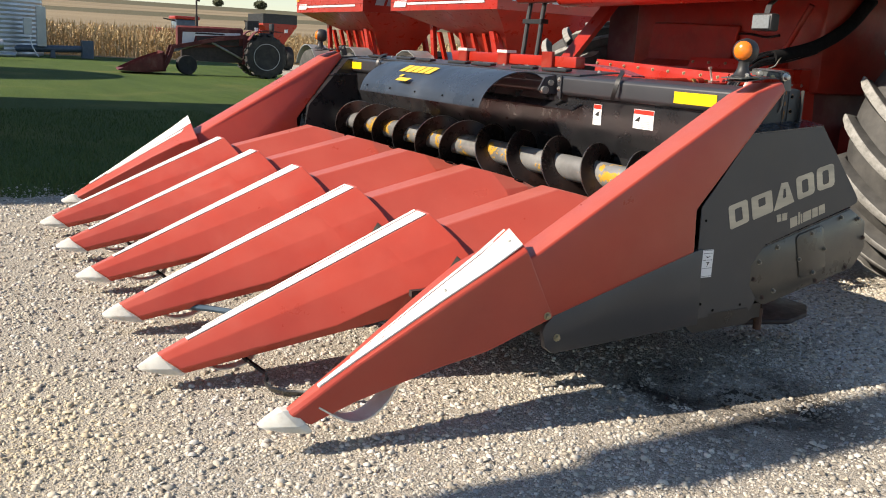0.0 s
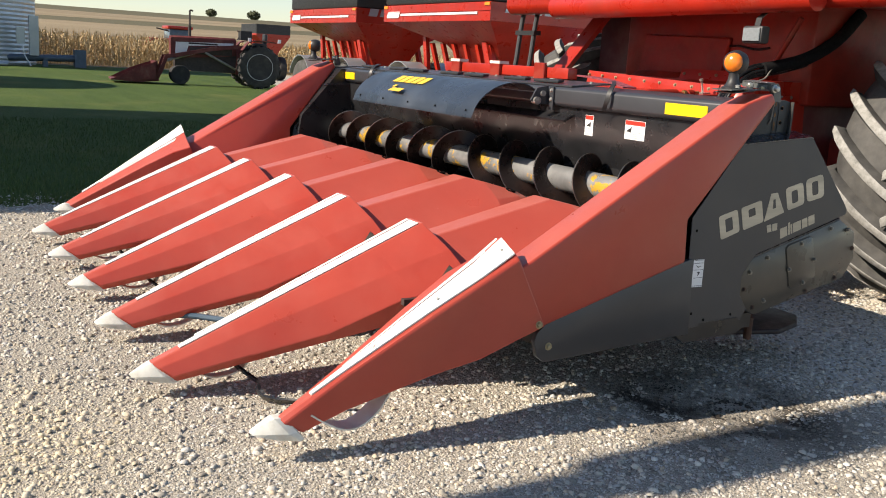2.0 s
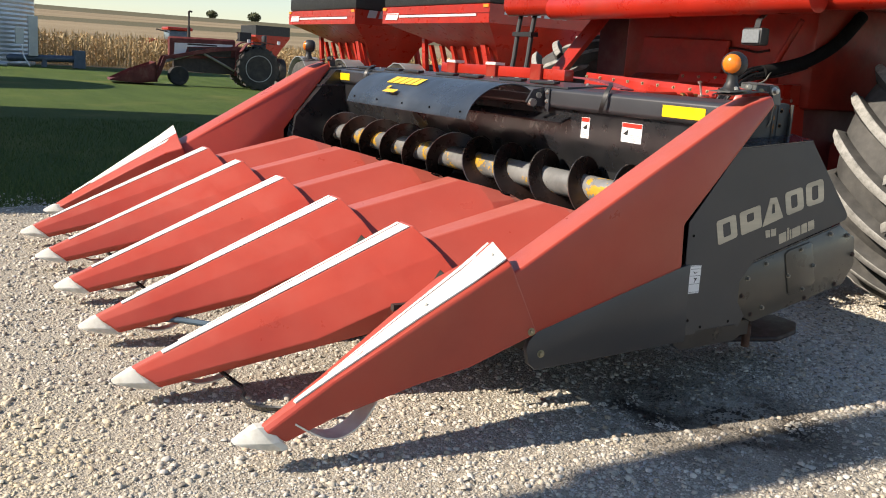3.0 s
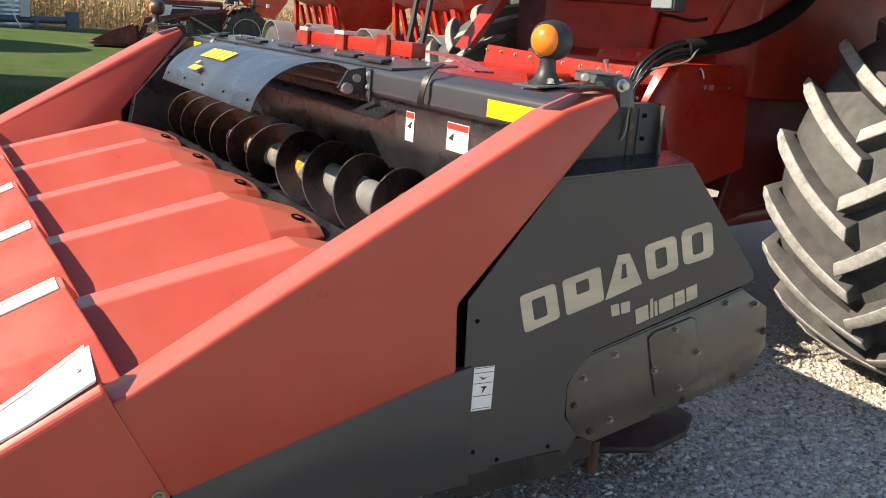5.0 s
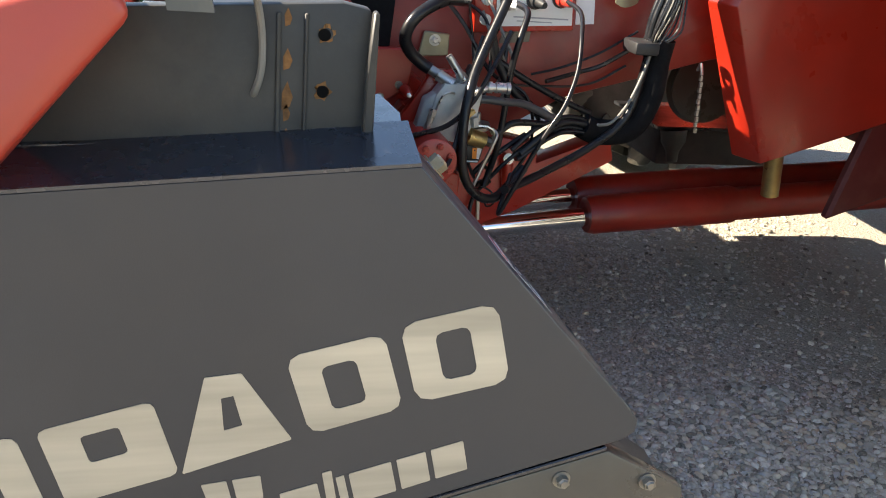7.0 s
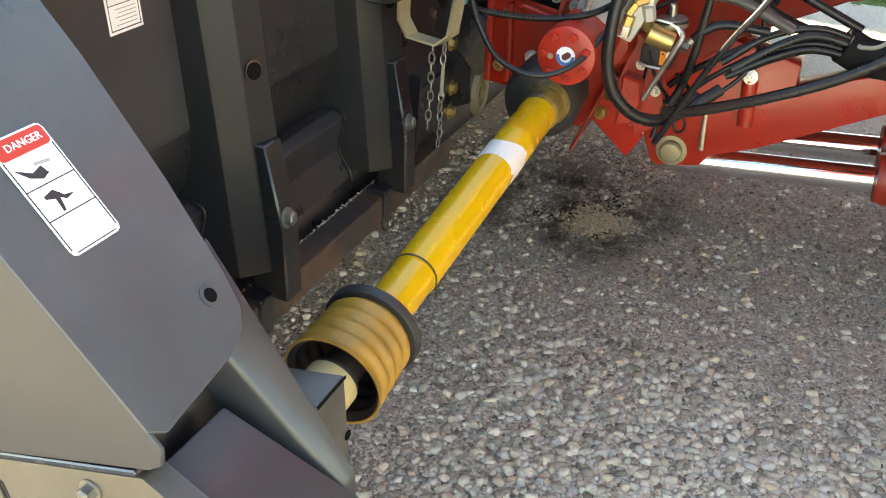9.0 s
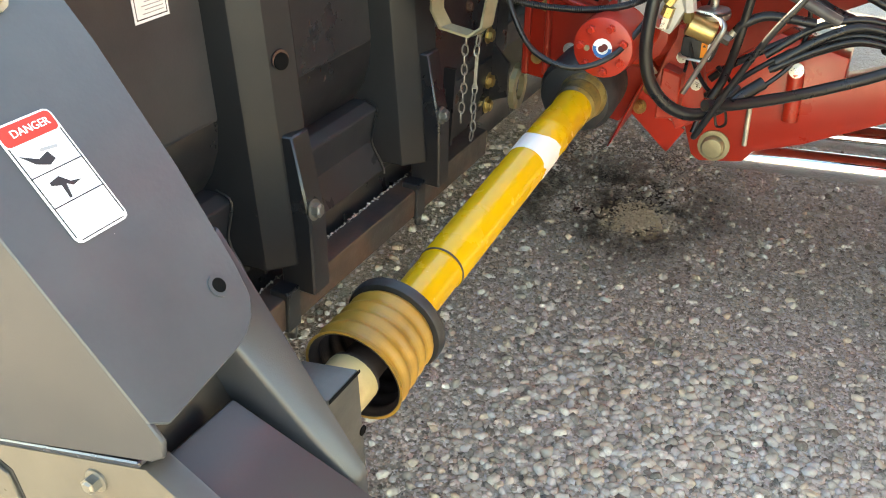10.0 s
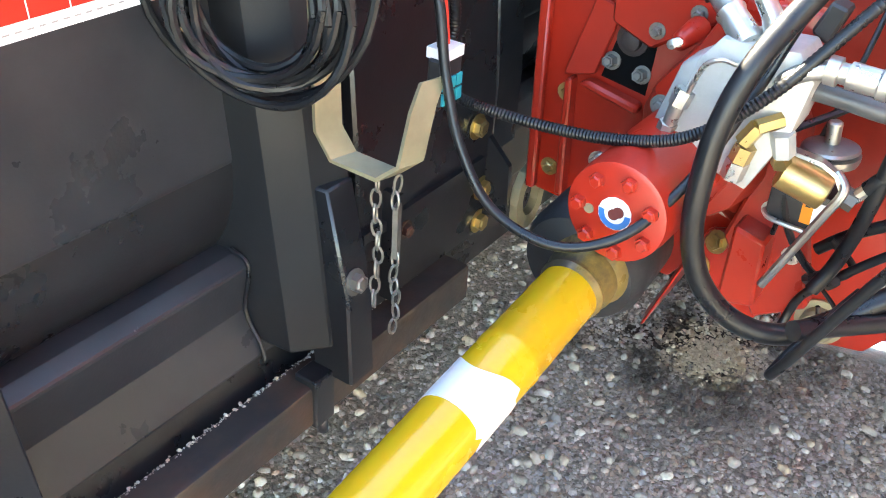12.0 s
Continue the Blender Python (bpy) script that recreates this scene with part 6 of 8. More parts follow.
vb = part("valve_block", bm, CAST_ALU, combine, "pale aluminium valve block with small fittings")
bm = bmesh.new()
prism(bm, [(-1.352, 3.545, 0.922), (-1.366, 3.520, 0.902), (-1.366, 3.500, 0.828), (-1.352, 3.524, 0.822)], (-0.045, 0, 0))
soft(bm, 0.004, 2)
part("side_face", bm, CAST_ALU, vb, "bevelled end cap of the block")
bm = bmesh.new()
tube(bm, [(-1.340, 3.541, 0.878), (-1.334, 3.545, 0.890), (-1.331, 3.556, 0.919), (-1.331, 3.572, 0.929), (-1.336, 3.584, 0.926), (-1.346, 3.588, 0.925)], 0.0028, 8)
part("pipe", bm, ZINC, vb, "thin bent zinc pipe")
bm = bmesh.new()
cyl(bm, (-1.342, 3.538, 0.884), (-1.340, 3.533, 0.866), 0.011, n=6)
cyl(bm, (-1.340, 3.533, 0.866), (-1.342, 3.527, 0.842), 0.008, n=12)
cyl(bm, (-1.342, 3.527, 0.844), (-1.344, 3.524, 0.832), 0.0105, n=6)
part("plug", bm, ZINC, vb, "zinc cartridge plug")
for p, q, r, mt in (((-1.345, 3.640, 0.880), (-1.328, 3.621, 0.872), 0.0085, BRASS), ((-1.332, 3.622, 0.873), (-1.330, 3.611, 0.852), 0.0095, BRASS), ((-1.335, 3.614, 0.847), (-1.335, 3.610, 0.829), 0.0115, BRASS), ((-1.335, 3.610, 0.829), (-1.336, 3.606, 0.808), 0.0125, ZINC), ((-1.345, 3.643, 0.868), (-1.352, 3.648, 0.842), 0.0125, CAST_ALU), ((-1.372, 3.640, 0.838), (-1.385, 3.642, 0.815), 0.011, BRASS)):
    bm = bmesh.new()
    cyl(bm, p, q, r, n=6)
    part("fitting", bm, mt, vb, "hex fitting")
bm = bmesh.new()
revolve(bm, (-1.370, 3.572, 0.950), (0.025, 0.035, -0.020), [(-0.058, 0.0125), (-0.03, 0.0125), (-0.024, 0.0165), (-0.018, 0.0145), (0.008, 0.0155), (0.016, 0.0165), (0.022, 0.0150), (0.023, 0.010)], 20)
part("pipe_elbow", bm, ZINC, combine, "capped zinc pipe end")
bm = bmesh.new()
revolve(bm, (-1.365, 3.600, 0.972), (0.0, 0.021, -0.029), [(-0.05, 0.009), (0.0, 0.0105), (0.008, 0.0135), (0.022, 0.0135), (0.024, 0.010)], 18)
part("pipe_elbow", bm, ZINC, combine, "second zinc pipe end")
bm = bmesh.new()
tube(bm, [(-1.347, 3.630, 0.915), (-1.332, 3.640, 0.930), (-1.330, 3.655, 0.940), (-1.338, 3.675, 0.944)], 0.009, 14)
revolve(bm, (-1.338, 3.668, 0.944), (0, 1, -0.02), [(0, 0.010), (0.001, 0.0145), (0.012, 0.0145), (0.013, 0.0105), (0.020, 0.0105), (0.021, 0.0135), (0.048, 0.0130), (0.050, 0.0150), (0.058, 0.0150), (0.060, 0.010)], 20)
part("pipe_elbow", bm, ZINC, combine, "zinc hose tail with a ring")
SA, SB = Vector((-1.395, 3.641, 0.806)), Vector((-1.405, 3.692, 0.790))
bm = bmesh.new()
revolve(bm, SA, SB - SA, [(0, 0.018), (0.002, 0.0215), (0.052, 0.0215), (0.054, 0.017)], 24)
sol = part("solenoid", bm, BRASS, combine, "brass-coloured solenoid coil")
bm = bmesh.new()
strap(bm, [(-1.378, 3.645, 0.838), (-1.372, 3.684, 0.837), (-1.372, 3.700, 0.829), (-1.375, 3.707, 0.815)], (0.011, 0.002, 0.002), 0.004)
part("solenoid_frame", bm, ZINC, sol, "bent steel solenoid frame")
bm = bmesh.new()
tube(bm, [(-1.372, 3.700, 0.831), (-1.366, 3.711, 0.822), (-1.362, 3.712, 0.812), (-1.360, 3.703, 0.789), (-1.360, 3.682, 0.735), (-1.358, 3.661, 0.682)], 0.0050, 10)
part("bent_pipe", bm, STEEL, combine, "dull bent steel rod")
bm = bmesh.new()
revolve(bm, (-1.43, 3.680, 0.812), (0, -0.1, 1), [(0, 0.020), (0.002, 0.030), (0.008, 0.032), (0.012, 0.032), (0.013, 0.026), (0.017, 0.031), (0.020, 0.029), (0.023, 0.016), (0.0235, 0.008), (0.046, 0.008), (0.048, 0.006)], 24)
part("accumulator", bm, STEEL, combine, "round capped accumulator with a stud")
bm = bmesh.new()
prism(bm, [(-1.425, 3.630, 0.771), (-1.425, 3.700, 0.774), (-1.425, 3.690, 0.728), (-1.425, 3.630, 0.726)], (-0.045, 0, 0))
soft(bm, 0.004, 2)
flt = part("relay_box", bm, RUBBER, combine, "black valve housing with an orange sticker")
bm = bmesh.new()
prism(bm, [(-1.4245, 3.668, 0.766), (-1.4245, 3.680, 0.766), (-1.4245, 3.681, 0.736), (-1.4245, 3.669, 0.736)], (0.0006, 0, 0))
part("sticker", bm, ORANGE, flt, "orange warning sticker")
bm = bmesh.new()
prism(bm, [(-1.4245, 3.6802, 0.765), (-1.4245, 3.694, 0.765), (-1.4245, 3.687, 0.735), (-1.4245, 3.6812, 0.736)], (0.0006, 0, 0))
part("sticker", bm, LABEL_WHITE, flt, "white sticker")
bm = bmesh.new()
prism(bm, [(-1.4235, 3.671, 0.757), (-1.4235, 3.6775, 0.757), (-1.4235, 3.674, 0.762)], (0.0004, 0, 0))
part("mark", bm, LABEL_BLACK, flt, "black warning mark")
bm = bmesh.new()
tube(bm, [(-1.430, 3.628, 0.734), (-1.418, 3.640, 0.732), (-1.415, 3.682, 0.731)], 0.0032, 8)
part("rod", bm, ZINC, combine, "thin zinc rod under the valve")
bm = bmesh.new()
cyl(bm, (-1.420, 3.700, 0.787), (-1.420, 3.720, 0.781), 0.013, n=8)
part("connector", bm, COVER_GREY, combine, "grey cable connector")
bm = bmesh.new()
cyl(bm, (-1.420, 3.716, 0.785), (-1.420, 3.727, 0.800), 0.0075, n=10)
part("ferrule", bm, ZINC, combine, "zinc hose ferrule")
bm = bmesh.new()
prism(bm, [(-1.415, 3.628, 0.949), (-1.415, 3.641, 0.983), (-1.415, 3.660, 0.978), (-1.415, 3.648, 0.938)], (-0.03, 0, 0))
soft(bm, 0.003, 1)
part("connector", bm, LABEL_BLACK, combine, "square black connector")
for k in range(6):
    bm = bmesh.new()
    cyl(bm, (-1.448 + 0.004 * (k % 2), 3.692 + 0.005 * k, 0.655 + 0.004 * ((k * 5) % 4)), (-1.440 + 0.003 * (k % 3), 3.700 + 0.005 * k, 0.663 + 0.005 * (k % 3)), 0.0065, n=7)
    part("cable_joint", bm, LABEL_BLACK, combine, "black taped cable joint")

# hoses and cables of the machine
def hose(pts, r, material, label, ribs=0.0, steps=6, parent=combine, name="hose", n=14):
    bm = bmesh.new()
    tube(bm, pts, r, n, steps, ribs)
    return part(name, bm, material, parent, label)


hose([(-1.40, 3.72, 1.16), (-1.33, 3.641, 1.008), (-1.29, 3.614, 0.948), (-1.27, 3.600, 0.886), (-1.26, 3.598, 0.820), (-1.26, 3.602, 0.768), (-1.265, 3.620, 0.718), (-1.278, 3.655, 0.681), (-1.30, 3.699, 0.667), (-1.335, 3.740, 0.680), (-1.38, 3.80, 0.725)], 0.0120, HOSE, "thick black hydraulic hose loop")
hose([(-1.36, 3.760, 0.715), (-1.30, 3.728, 0.672), (-1.275, 3.711, 0.636), (-1.268, 3.720, 0.655), (-1.262, 3.745, 0.715), (-1.258, 3.782, 0.800), (-1.255, 3.815, 0.865), (-1.265, 3.852, 0.925), (-1.30, 3.885, 1.0), (-1.358, 3.905, 1.077), (-1.44, 3.925, 1.125), (-1.53, 3.918, 1.141)], 0.0060, HOSE, "black plug cable")
hose([(-1.54, 3.782, 1.128), (-1.46, 3.790, 1.115), (-1.42, 3.766, 1.06), (-1.42, 3.752, 0.99), (-1.42, 3.745, 0.90), (-1.42, 3.735, 0.78), (-1.43, 3.72, 0.70), (-1.42, 3.705, 0.66)], 0.0085, HOSE, "thick black plug cable")
hose([(-1.398, 3.532, 0.972), (-1.402, 3.510, 0.986), (-1.395, 3.480, 1.012), (-1.380, 3.462, 1.045), (-1.372, 3.472, 1.085), (-1.38, 3.506, 1.117), (-1.42, 3.567, 1.140), (-1.52, 3.64, 1.13)], 0.0155, HOSE, "thick black hydraulic hose")
hose([(-1.20, 3.285, 1.03), (-1.19, 3.325, 0.97), (-1.18, 3.345, 0.90), (-1.17, 3.375, 0.83), (-1.17, 3.42, 0.772), (-1.18, 3.49, 0.752), (-1.21, 3.55, 0.775), (-1.27, 3.585, 0.825), (-1.325, 3.61, 0.90), (-1.36, 3.635, 0.99), (-1.39, 3.66, 1.06)], 0.0054, HOSE, "thin black cable")
hose([(-1.25, 3.285, 0.845), (-1.275, 3.335, 0.825), (-1.285, 3.42, 0.823), (-1.285, 3.50, 0.835), (-1.285, 3.57, 0.862), (-1.31, 3.63, 0.915), (-1.36, 3.69, 1.0), (-1.42, 3.74, 1.07)], 0.0064, HOSE, "corrugated black conduit", 0.07, 40)
hose([(-1.38, 3.640, 0.905), (-1.38, 3.682, 0.904), (-1.385, 3.729, 0.899), (-1.42, 3.80, 0.885), (-1.45, 3.90, 0.84)], 0.0105, GREY_HOSE, "dull grey return hose")
hose([(-1.48, 3.689, 0.679), (-1.48, 3.717, 0.709), (-1.48, 3.755, 0.739), (-1.49, 3.83, 0.79)], 0.0072, HOSE, "dirty black pipe")
hose([(-1.42, 3.727, 0.800), (-1.42, 3.742, 0.818), (-1.43, 3.78, 0.835), (-1.45, 3.86, 0.83)], 0.009, HOSE, "black connector hose")
hose([(-1.44, 3.680, 0.575), (-1.45, 3.684, 0.600), (-1.45, 3.692, 0.628), (-1.45, 3.712, 0.655), (-1.45, 3.764, 0.715), (-1.46, 3.83, 0.77)], 0.0055, HOSE, "thin black looped cable")
hose([(-1.44, 3.712, 0.655), (-1.43, 3.735, 0.640), (-1.43, 3.742, 0.612), (-1.44, 3.725, 0.600), (-1.44, 3.715, 0.63)], 0.0028, HOSE, "loose thin black wire", name="wire", n=6)
hose([(-1.27, 3.72, 0.70), (-1.34, 3.77, 0.69), (-1.42, 3.88, 0.71), (-1.47, 4.02, 0.77), (-1.49, 4.12, 0.86), (-1.50, 4.16, 1.06)], 0.011, HOSE, "black wiring hose")
hose([(-1.46, 4.02, 0.83), (-1.455, 4.03, 0.83), (-1.455, 4.06, 0.84), (-1.46, 4.10, 0.89), (-1.475, 4.14, 0.98), (-1.49, 4.165, 1.07)], 0.0042, GREY_CORD, "grey cable")
hose([(-1.51, 3.995, 0.815), (-1.52, 4.05, 0.795), (-1.51, 4.135, 0.81), (-1.51, 4.180, 0.89), (-1.515, 4.190, 1.0), (-1.51, 4.195, 1.06)], 0.036, SLEEVE, "matt black woven hose sleeve", name="hose_sleeve", n=12)
for k, (dx, dy, dz, r) in enumerate(((0.0, 0.0, 0.0, 0.0105), (0.012, 0.012, 0.018, 0.009), (-0.014, 0.006, -0.016, 0.0085), (0.004, -0.01, 0.030, 0.007), (0.020, 0.004, -0.006, 0.006))):
    hose([(-1.46 + dx, 3.795 + dy, 0.735 + dz * 0.6), (-1.48 + dx, 3.870 + dy, 0.785 + dz), (-1.50 + dx, 3.945, 0.810 + dz), (-1.51 + dx, 4.03, 0.800 + dz * 0.8)], r, HOSE, "black hydraulic hose of a loose bundle")
hose([(-1.50, 3.74, 0.98), (-1.50, 3.80, 0.945), (-1.51, 3.90, 0.895), (-1.52, 4.02, 0.845)], 0.009, HOSE, "black hydraulic hose of a loose bundle")
hose([(-1.50, 3.712, 1.05), (-1.50, 3.735, 0.98), (-1.50, 3.78, 0.91), (-1.51, 3.86, 0.85), (-1.52, 3.95, 0.82), (-1.52, 4.03, 0.80)], 0.0115, HOSE, "black hydraulic hose of a loose bundle")
hose([(-1.46, 4.48, 1.415), (-1.44, 4.60, 1.44), (-1.40, 4.80, 1.50), (-1.36, 5.0, 1.62), (-1.36, 5.2, 1.80)], 0.040, SLEEVE, "matt black woven hose sleeve", name="hose_sleeve", n=12)
for k in range(8):
    dx, dz = 0.032 * math.cos(k * 0.83), 0.034 * math.sin(k * 0.83)
    hose([(-1.52 + dx * 0.7, 4.165 + dz * 0.3, 1.03), (-1.52 + dx, 4.185 + dz * 0.5, 1.13), (-1.52 + dx, 4.222 + dz * 0.4, 1.228), (-1.51 + dx, 4.275, 1.305 + dz * 0.8), (-1.49 + dx * 0.8, 4.40, 1.39 + dz), (-1.45 + dx, 4.60, 1.43 + dz), (-1.41 + dx, 4.80, 1.49 + dz)], 0.0095, HOSE, "black hydraulic hose of a bundle")
bm = bmesh.new()
box(bm, -1.56, -1.46, 4.10, 4.17, 1.02, 1.055)
soft(bm, 0.008, 2)
part("hose_clamp", bm, RUBBER, combine, "black hose clamp block")
for k in range(9):
    a = k * 0.7
    hose([(-1.485 + 0.008 * math.cos(a * 2), 4.150 + 0.004 * k, 1.045), (-1.475 + 0.012 * math.cos(a), 4.150 + 0.009 * k, 1.085), (-1.470 + 0.01 * math.sin(a), 4.175 + 0.007 * k, 1.15), (-1.480 + 0.012 * math.sin(a), 4.205 + 0.004 * k, 1.225), (-1.478 + 0.012 * math.cos(a), 4.265 + 0.003 * k, 1.300 + 0.008 * math.sin(a))], 0.0026, GREY_CORD if k % 2 else HOSE, "loose thin wire", name="wire", n=6)
hose([(-1.48, 4.27, 1.305), (-1.44, 4.36, 1.33), (-1.42, 4.46, 1.36), (-1.42, 4.53, 1.43), (-1.41, 4.70, 1.46)], 0.0045, GREY_CORD, "loose grey wire", name="wire", n=6)
hose([(-1.52, 4.26, 1.315), (-1.50, 4.34, 1.375), (-1.47, 4.46, 1.43), (-1.43, 4.62, 1.465)], 0.005, GREY_CORD, "loose grey wire", name="wire", n=6)
hose([(-1.57, 3.70, 1.10), (-1.53, 3.72, 1.04), (-1.52, 3.76, 0.97), (-1.53, 3.74, 0.90)], 0.005, GREY_CORD, "grey twin cable", name="wire", n=6)
hose([(-1.57, 3.70, 1.155), (-1.51, 3.74, 1.06), (-1.50, 3.78, 0.97), (-1.52, 3.76, 0.88)], 0.005, GREY_CORD, "grey twin cable", name="wire", n=6)
hose([(-1.52, 3.88, 0.93), (-1.56, 3.98, 0.95), (-1.57, 4.05, 0.97), (-1.55, 4.12, 1.02)], 0.006, HOSE, "thin black cable", name="wire", n=6)

# loose wiring that hangs between the sockets, the valve block and the sleeves
rngw = random.Random(9)
WIRES = (((-1.56, 3.66, 1.13), (-1.555, 3.684, 1.0), (-1.47, 3.675, 0.87), (-1.44, 3.655, 0.77), (-1.46, 3.64, 0.69)),
         ((-1.57, 3.63, 1.14), (-1.55, 3.70, 1.08), (-1.52, 3.72, 0.98), (-1.48, 3.70, 0.88), (-1.42, 3.63, 0.84)),
         ((-1.58, 3.60, 1.13), (-1.56, 3.66, 1.05), (-1.54, 3.73, 0.95), (-1.53, 3.82, 0.90), (-1.53, 3.88, 0.82)),
         ((-1.58, 3.74, 1.04), (-1.55, 3.78, 0.93), (-1.56, 3.90, 0.915), (-1.57, 4.02, 0.92), (-1.56, 4.12, 0.98)),
         ((-1.50, 3.75, 0.93), (-1.50, 3.82, 0.90), (-1.49, 3.85, 0.83), (-1.48, 3.83, 0.75), (-1.44, 3.78, 0.69)),
         ((-1.60, 3.79, 1.02), (-1.59, 3.78, 0.96), (-1.58, 3.80, 0.90), (-1.56, 3.86, 0.86)),
         ((-1.60, 3.86, 0.94), (-1.61, 3.95, 0.955), (-1.61, 4.06, 1.0), (-1.60, 4.16, 1.07)),
         ((-1.44, 3.64, 0.80), (-1.43, 3.66, 0.72), (-1.45, 3.70, 0.66), (-1.46, 3.73, 0.68), (-1.44, 3.70, 0.72)))
for k, pts in enumerate(WIRES):
    jitter = [tuple(q + rngw.uniform(-0.006, 0.006) for q in p) for p in pts]
    hose(jitter, 0.0034 + 0.0012 * (k % 3), HOSE, "loose thin black wire", name="wire", n=7)
bm = bmesh.new()
cyl(bm, (-1.556, 3.682, 1.015), (-1.552, 3.685, 0.985), 0.009, n=10)
cyl(bm, (-1.553, 3.685, 0.982), (-1.545, 3.686, 0.955), 0.0075, n=10)
part("cable_joint", bm, COVER_GREY, combine, "grey plastic cable joint")

# side shield beside the feeder, handle and chain
bm = bmesh.new()
sh = [(4.376, 1.161), (4.539, 0.725), (4.942, 0.864), (4.900, 1.352), (4.46, 1.340)]
a = [bm.verts.new((-1.47, y, z)) for y, z in sh]
b = [bm.verts.new((-1.57, y - (0.04 if i in (0, 1, 4) else 0.0), z)) for i, (y, z) in enumerate(sh)]
bm.faces.new(a)
bm.faces.new(b[::-1])
bridge(bm, a, b)
soft(bm, 0.004, 1)
shield2 = part("side_shield", bm, RED_PAINT, combine, "red folded side shield")
bm = bmesh.new()
strap(bm, [(-1.468, 4.610, 1.243), (-1.462, 4.640, 1.244), (-1.444, 4.655, 1.244), (-1.444, 4.735, 1.248), (-1.462, 4.750, 1.249), (-1.468, 4.785, 1.250)], (0, 0, 0.013), 0.004)
part("handle", bm, RED_PAINT, shield2, "red flat grab handle")
bolts(shield2, [(-1.464, 4.622, 1.244), (-1.464, 4.770, 1.249)], (1, 0, 0), 0.008, 0.006, ZINC, "zinc-plated handle bolt")
bm = bmesh.new()
tube(bm, [(-1.468, 4.575, 1.325), (-1.455, 4.575, 1.325), (-1.450, 4.585, 1.305), (-1.450, 4.592, 1.283)], 0.005, 8)
part("latch_pin", bm, ZINC, shield2, "bent steel latch pin")
bm = bmesh.new()
tube(bm, [(-1.60, 4.36, 0.965), (-1.585, 4.36, 0.985), (-1.58, 4.365, 0.955)], 0.005, 8)
part("chain_pin", bm, ZINC, fh, "small steel pin")
bm = bmesh.new()
for k in range(10):
    box(bm, -1.603 + 0.004 * (k % 2), -1.594 + 0.003 * (k % 2), 4.370 + 0.001 * k, 4.378 + 0.001 * k, 0.935 - 0.017 * k, 0.949 - 0.017 * k)
part("chain", bm, ZINC, fh, "thin hanging chain")
# gear case, pulley and casting under the feeder
bm = bmesh.new()
box(bm, -2.95, -2.52, 4.72, 5.25, 0.42, 0.57)
soft(bm, 0.02, 2)
gc = part("gear_case", bm, ENGINE, combine, "dark gear case")
bm = bmesh.new()
box(bm, -2.97, -2.50, 4.70, 5.10, 0.572, 0.585)
part("top_flange", bm, BLACK_DIRTY, gc, "black flange plate")
bm = bmesh.new()
revolve(bm, (-2.52, 4.78, 0.57), (0.1, 0.06, -1), [(0, 0.055), (0.05, 0.05), (0.09, 0.026), (0.13, 0.022)], 16)
part("casting", bm, COVER_GREY, gc, "pale cast spout")
bm = bmesh.new()
revolve(bm, (-2.02, 4.60, 0.84), (1, 0, 0.05), [(-0.02, 0.02), (-0.02, 0.115), (0, 0.125), (0.02, 0.115), (0.035, 0.118), (0.04, 0.05)], 28)
part("pulley", bm, COVER_GREY, combine, "dusty cream drive pulley")
bm = bmesh.new()
cyl(bm, (-1.56, 4.63, 0.80), (-1.58, 4.66, 0.60), 0.028, n=14)
part("strut", bm, BRASS, combine, "brass-coloured strut")
# body, platform and front wall
bm = bmesh.new()
box(bm, -3.20, -1.40, 4.85, 8.6, 1.20, 2.05)
soft(bm, 0.03, 2)
body = part("body", bm, RED_DIRTY, combine, "dusty red combine body")
bm = bmesh.new()
prism(bm, [(-3.008, 4.847, 1.361), (-2.138, 4.847, 1.361), (-2.084, 4.847, 1.621), (-2.953, 4.847, 1.643)], (0, -0.03, 0))
soft(bm, 0.01, 1)
part("access_panel", bm, RED_DIRTY, body, "red access panel")
bm = bmesh.new()
side(bm, [(4.35, 1.76), (4.30, 1.82), (4.30, 2.05), (8.6, 2.05), (8.6, 1.90), (6.6, 1.90), (4.7, 1.84)], -4.15, -1.30)
soft(bm, 0.02, 2)
part("platform", bm, RED_PAINT, combine, "red cab platform and upper body")
bm = bmesh.new()
side(bm, [(4.35, 1.76), (4.30, 1.80), (4.30, 1.88), (6.4, 1.90), (6.4, 1.85), (4.7, 1.82)], -1.297, -0.05)
soft(bm, 0.015, 2)
part("deck", bm, RED_PAINT, combine, "red outer walkway deck")
bm = bmesh.new()
tube(bm, [(-3.3, 4.22, 1.80), (-2.5, 4.18, 1.80), (-1.6, 4.18, 1.81), (-0.9, 4.22, 1.82)], 0.085, 16)
part("platform_rail", bm, RED_PAINT, combine, "rounded bright red platform edge")
bm = bmesh.new()
box(bm, -2.95, -1.75, 4.85, 6.3, 2.05, 3.55)
soft(bm, 0.06, 2)
part("cab", bm, surface("dark_cab_glass", (0.03, 0.035, 0.04), 0.1, dark=0.9, grain=0), combine, "dark glazed cab")
bm = bmesh.new()
prism(bm, [(-3.90, 4.62, 1.30), (-3.72, 4.62, 1.30), (-3.30, 4.75, 1.82), (-3.46, 4.75, 1.82)], (0, 0.05, 0))
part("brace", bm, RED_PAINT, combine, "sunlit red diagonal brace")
bm = bmesh.new()
cyl(bm, (-1.60, 4.70, 1.41), (-1.40, 4.70, 1.74), 0.018, n=12)
part("brace", bm, RED_DIRTY, combine, "red diagonal brace tube")
